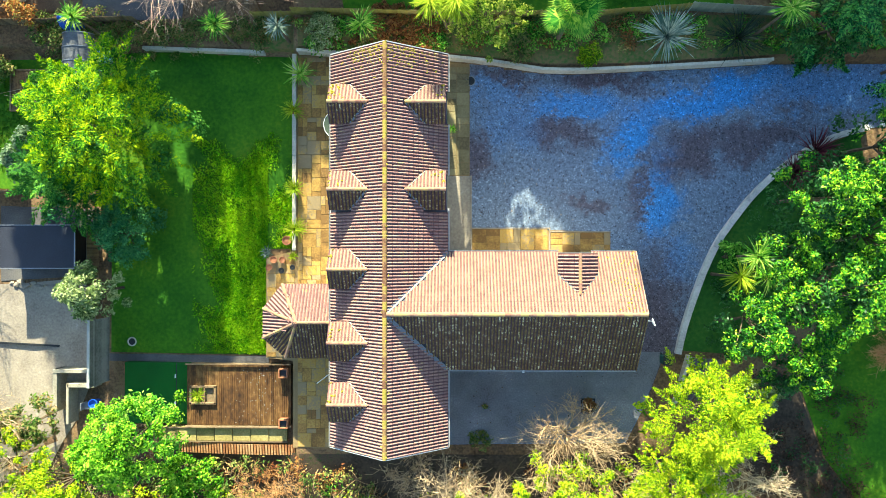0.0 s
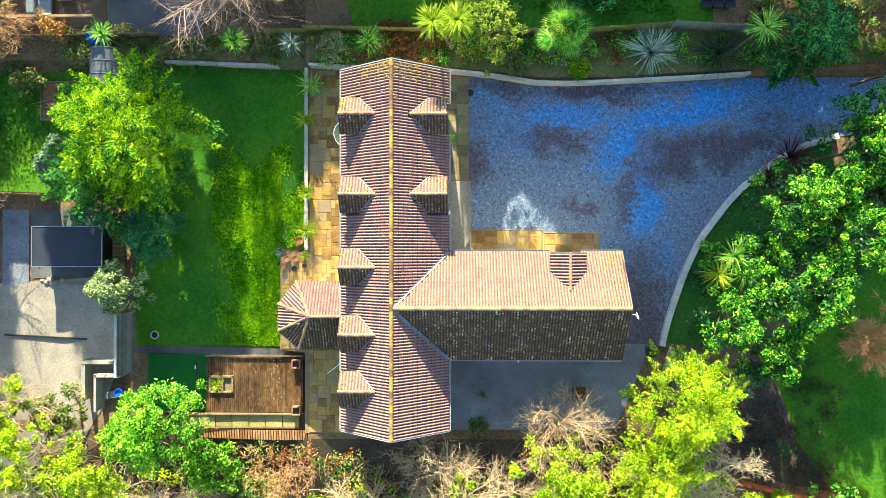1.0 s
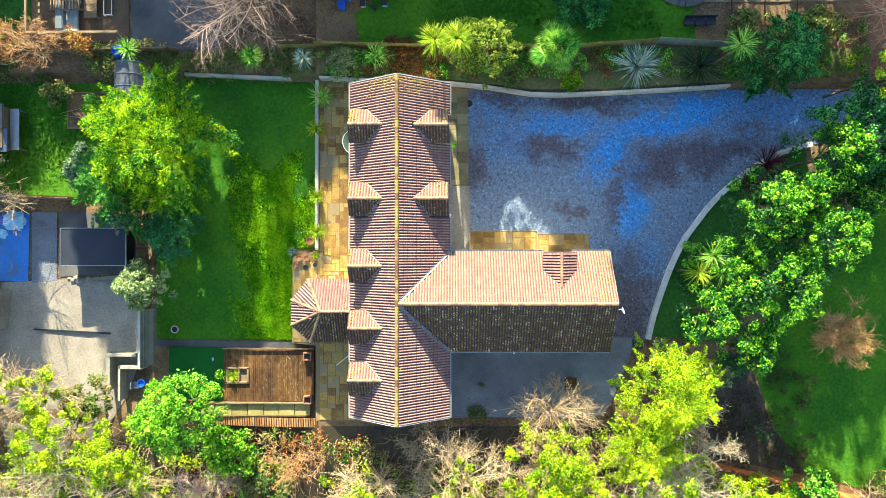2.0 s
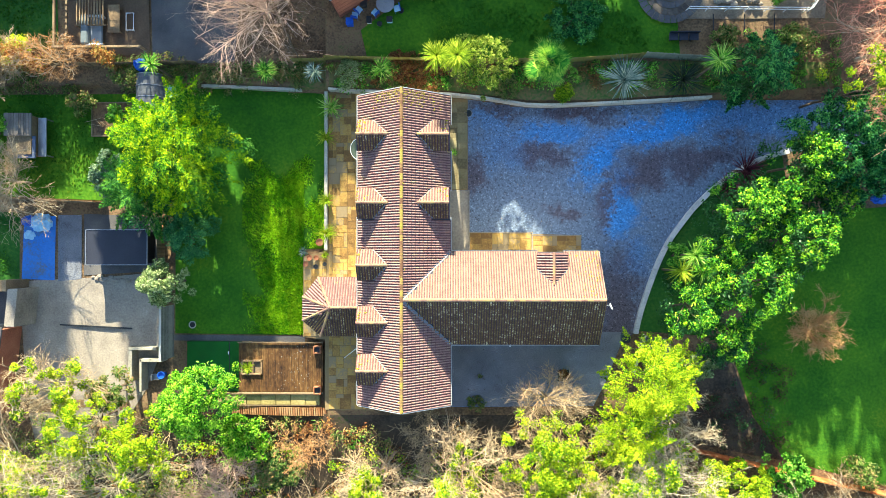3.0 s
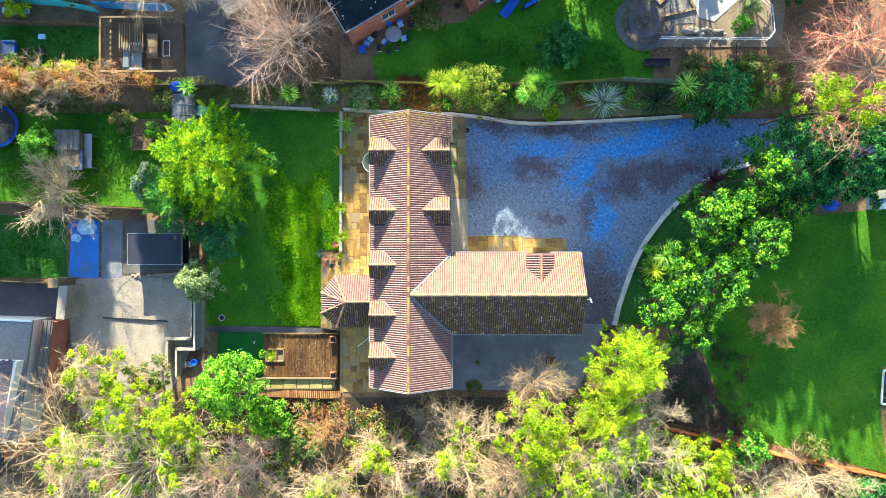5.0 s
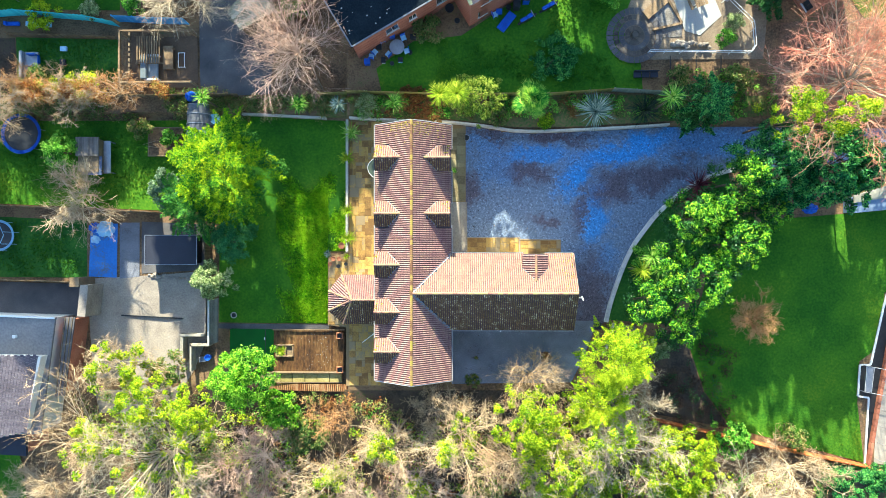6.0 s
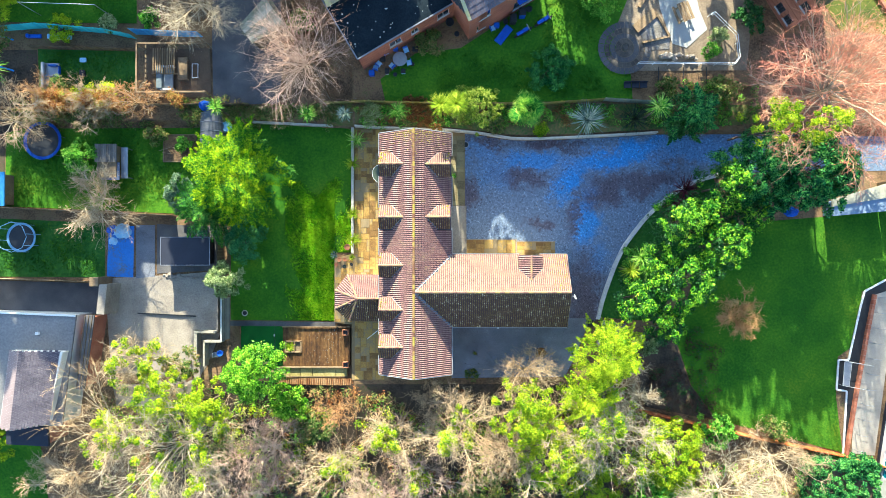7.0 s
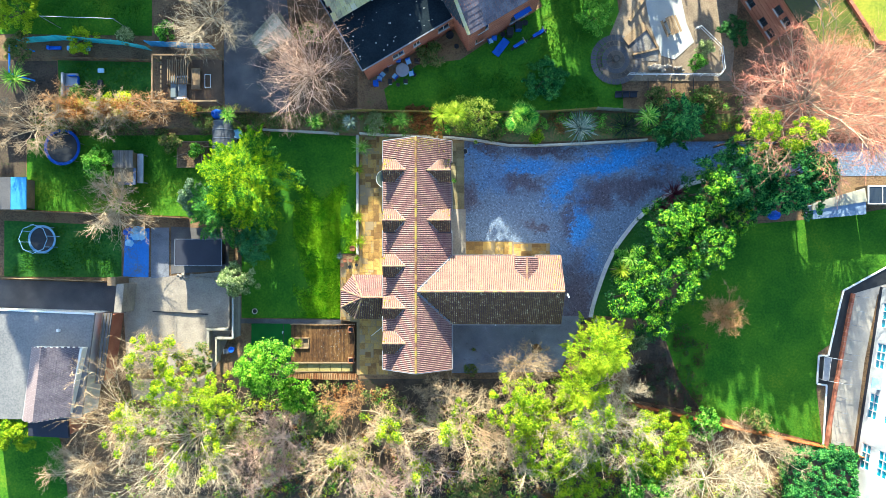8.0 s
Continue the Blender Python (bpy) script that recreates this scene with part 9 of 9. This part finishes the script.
def grass(areas, label, leaf, fade=False):
    """Upright blades in tufts over a lawn."""
    out = []
    for n, x0, x1, y0, y1 in areas:
        c = np.stack([urng.uniform(x0, x1, n), urng.uniform(y0, y1, n), np.zeros(n)], 1)
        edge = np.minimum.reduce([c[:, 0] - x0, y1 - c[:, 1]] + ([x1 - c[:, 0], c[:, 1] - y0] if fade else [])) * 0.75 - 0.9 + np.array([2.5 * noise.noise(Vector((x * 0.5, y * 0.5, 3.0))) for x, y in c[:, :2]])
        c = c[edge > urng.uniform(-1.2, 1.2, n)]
        n = len(c)
        c[:, 2] = [lie(x, y) + 0.05 for x, y in c[:, :2]]
        nn = urng.normal(size=(n, 3)) * np.array([0.55, 0.4, 0.25]) + np.array([0, 1.0, 0.25])
        ax = urng.normal(size=(n, 3)) * np.array([1, 1, 0.5]) + np.array([0, 0, 0.4])
        out.append(leaf_quads(urng, c, unit(nn), 0.22, 0.075, ax))
    return tagged(part("grass", quads("grass", np.concatenate(out), leaf), None, None), label, "grass", kind="stuff")


# bright blades only over the sunlit strip; the pool of sun is painted in
grass([(30000, -17.6, -12.4, -6.6, 7.6), (16000, -15.6, -12.4, -6.6, 6.4), (6500, -12.4, -10.7, 0.4, 8.0)], "grass tufts coloured bright for the back lawn's sunlit strip", L_GRASS)
grass([(12000, -47, -24, 5.0, 13.3), (6000, -49, -37, -2.2, 3.4), (7000, -43, -33.2, 17, 21.2), (5000, -50, -33, 24.5, 30), (8000, -2, 15, 15.5, 20), (5000, 8.5, 15, 20, 30)], "grass tufts coloured darker for the shaded neighbouring lawns", L_TURF, True)

undergrowth("leaf_litter", [(170, 18.6, 26.4, -16.2, -7.4)], L_LITTER, "brown fallen leaves on the bed under the trees", 0.45, 40, 0.12, 0.12)
undergrowth("creeping_ivy", [(60, 19.5, 25.5, -16.0, -6.8)], L_DARK, "dark creeping ivy at the lawn's edge", 0.4, 40, 0.12, 0.12)

# pale flecks of lichen and droppings on the deck
fl = bmesh.new()
flr = random.Random(31)
for i in range(90):
    x, y = flr.triangular(-15.4, -10.9, -12.6), flr.uniform(-11.1, -7.35)
    s = flr.uniform(0.01, 0.032)
    bmesh.ops.create_cone(fl, cap_ends=True, segments=6, radius1=s, radius2=s * 0.7, depth=0.01, matrix=Matrix.Translation((x, y, DZ + 0.008)) @ Matrix.Diagonal((1, flr.uniform(0.8, 1.8), 1, 1)))
tagged(part("deck_flecks", fl, M_PALEPAVE, None), "pale flecks scattered over the deck boards", "debris", kind="stuff")
lv = bmesh.new()
for i in range(420):
    x, y = flr.uniform(-0.2, 22), flr.uniform(1.8, 11.4) if flr.random() < 0.75 else flr.uniform(-12, -6.8)
    if y < 0 and x > 10.5:
        continue
    if y > 0 and x > 16 and y < 0.9 * (x - 13.5):
        continue
    s = flr.uniform(0.02, 0.055)
    bmesh.ops.create_cone(lv, cap_ends=True, segments=5, radius1=s, radius2=s * 0.5, depth=0.02, matrix=Matrix.Translation((x, y, 0.015)) @ Matrix.Diagonal((1, flr.uniform(0.5, 1.4), 1, 1)))
tagged(part("fallen_leaves", lv, mat("dead_leaf", [(0.03, 0.02, 0.015), (0.10, 0.06, 0.035), (0.3, 0.26, 0.22)], 2, 5, 0.9, 0, per="island", spread=0.8), None), "small dark fallen leaves and stones on the drive", "debris", kind="stuff")

# ---- single pieces: roof tiles of the front slope, paving slabs ----
single_me = {}
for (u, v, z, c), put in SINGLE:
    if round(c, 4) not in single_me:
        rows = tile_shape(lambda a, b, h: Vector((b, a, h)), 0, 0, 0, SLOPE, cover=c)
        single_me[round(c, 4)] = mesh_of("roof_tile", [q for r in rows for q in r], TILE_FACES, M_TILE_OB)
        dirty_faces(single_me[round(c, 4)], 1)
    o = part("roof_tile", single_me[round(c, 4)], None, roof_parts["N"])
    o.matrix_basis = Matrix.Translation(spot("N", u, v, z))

slab_me = mesh_of("slab", [(-0.5, -0.5, 0), (0.5, -0.5, 0), (0.5, 0.5, 0), (-0.5, 0.5, 0), (-0.5, -0.5, 0.8), (0.5, -0.5, 0.8), (0.5, 0.5, 0.8), (-0.5, 0.5, 0.8), (-0.47, -0.47, 1), (0.47, -0.47, 1), (0.47, 0.47, 1), (-0.47, 0.47, 1)],
                  [(0, 1, 5, 4), (1, 2, 6, 5), (2, 3, 7, 6), (3, 0, 4, 7), (4, 5, 9, 8), (5, 6, 10, 9), (6, 7, 11, 10), (7, 4, 8, 11), (8, 9, 10, 11)], M_SLAB)
srng = random.Random(12)


# slab mesh in the shaded colour, for the front path
slab_shade = slab_me.copy()
slab_shade.materials.clear()
slab_shade.materials.append(M_SLAB_SHADE)


def pave(parent, x0, x1, y0, y1, z, unit_, sizes, keep=lambda x, y: True, me=slab_me):
    """Slabs of mixed sizes on a square module, laid at random without overlap."""
    nx_, ny_ = int((x1 - x0) / unit_), int((y1 - y0) / unit_)
    used = [[False] * ny_ for _ in range(nx_)]
    for j in range(ny_):
        for i in range(nx_):
            if used[i][j]:
                continue
            opts = sizes[:]
            srng.shuffle(opts)
            for w, h in opts + [(1, 1)]:
                if i + w <= nx_ and j + h <= ny_ and not any(used[a][b] for a in range(i, i + w) for b in range(j, j + h)):
                    break
            for a in range(i, i + w):
                for b in range(j, j + h):
                    used[a][b] = True
            cx, cy = x0 + (i + w / 2) * unit_, y0 + (j + h / 2) * unit_
            if keep(cx, cy):
                o = part("slab", me, None, parent)
                o.matrix_basis = Matrix.LocRotScale((cx, cy, z), Euler((srng.uniform(-0.006, 0.006), srng.uniform(-0.006, 0.006), 0)), (w * unit_ - 0.022, h * unit_ - 0.022, 0.035 + srng.uniform(0, 0.008)))


MIX = [(2, 2), (2, 3), (3, 2), (1, 2), (2, 1), (3, 3)]
pave(patio, -10.2, -6.9, -12.5, 12.75, -0.003, 0.3, MIX, lambda x, y: not (-7.2 - 0.0 < x and -12 < y < 11.3) and not (y < -6.9 and x < -10.4))
pave(patio, -12.2, -10.2, -6.7, -0.35, -0.003, 0.3, MIX)
pave(front_paving, -0.75, 0.9, 5.05, 12.2, 0.027, 0.41, [(2, 2), (2, 1), (2, 2)], me=slab_shade)
pave(door_paving, 1.1, 5.98, -0.2, 1.56, 0.027, 0.44, [(2, 2), (1, 2), (2, 1), (2, 2)])
pave(door_paving, 6.12, 9.93, -0.2, 1.35, 0.027, 0.38, [(2, 2), (1, 2), (2, 1)])
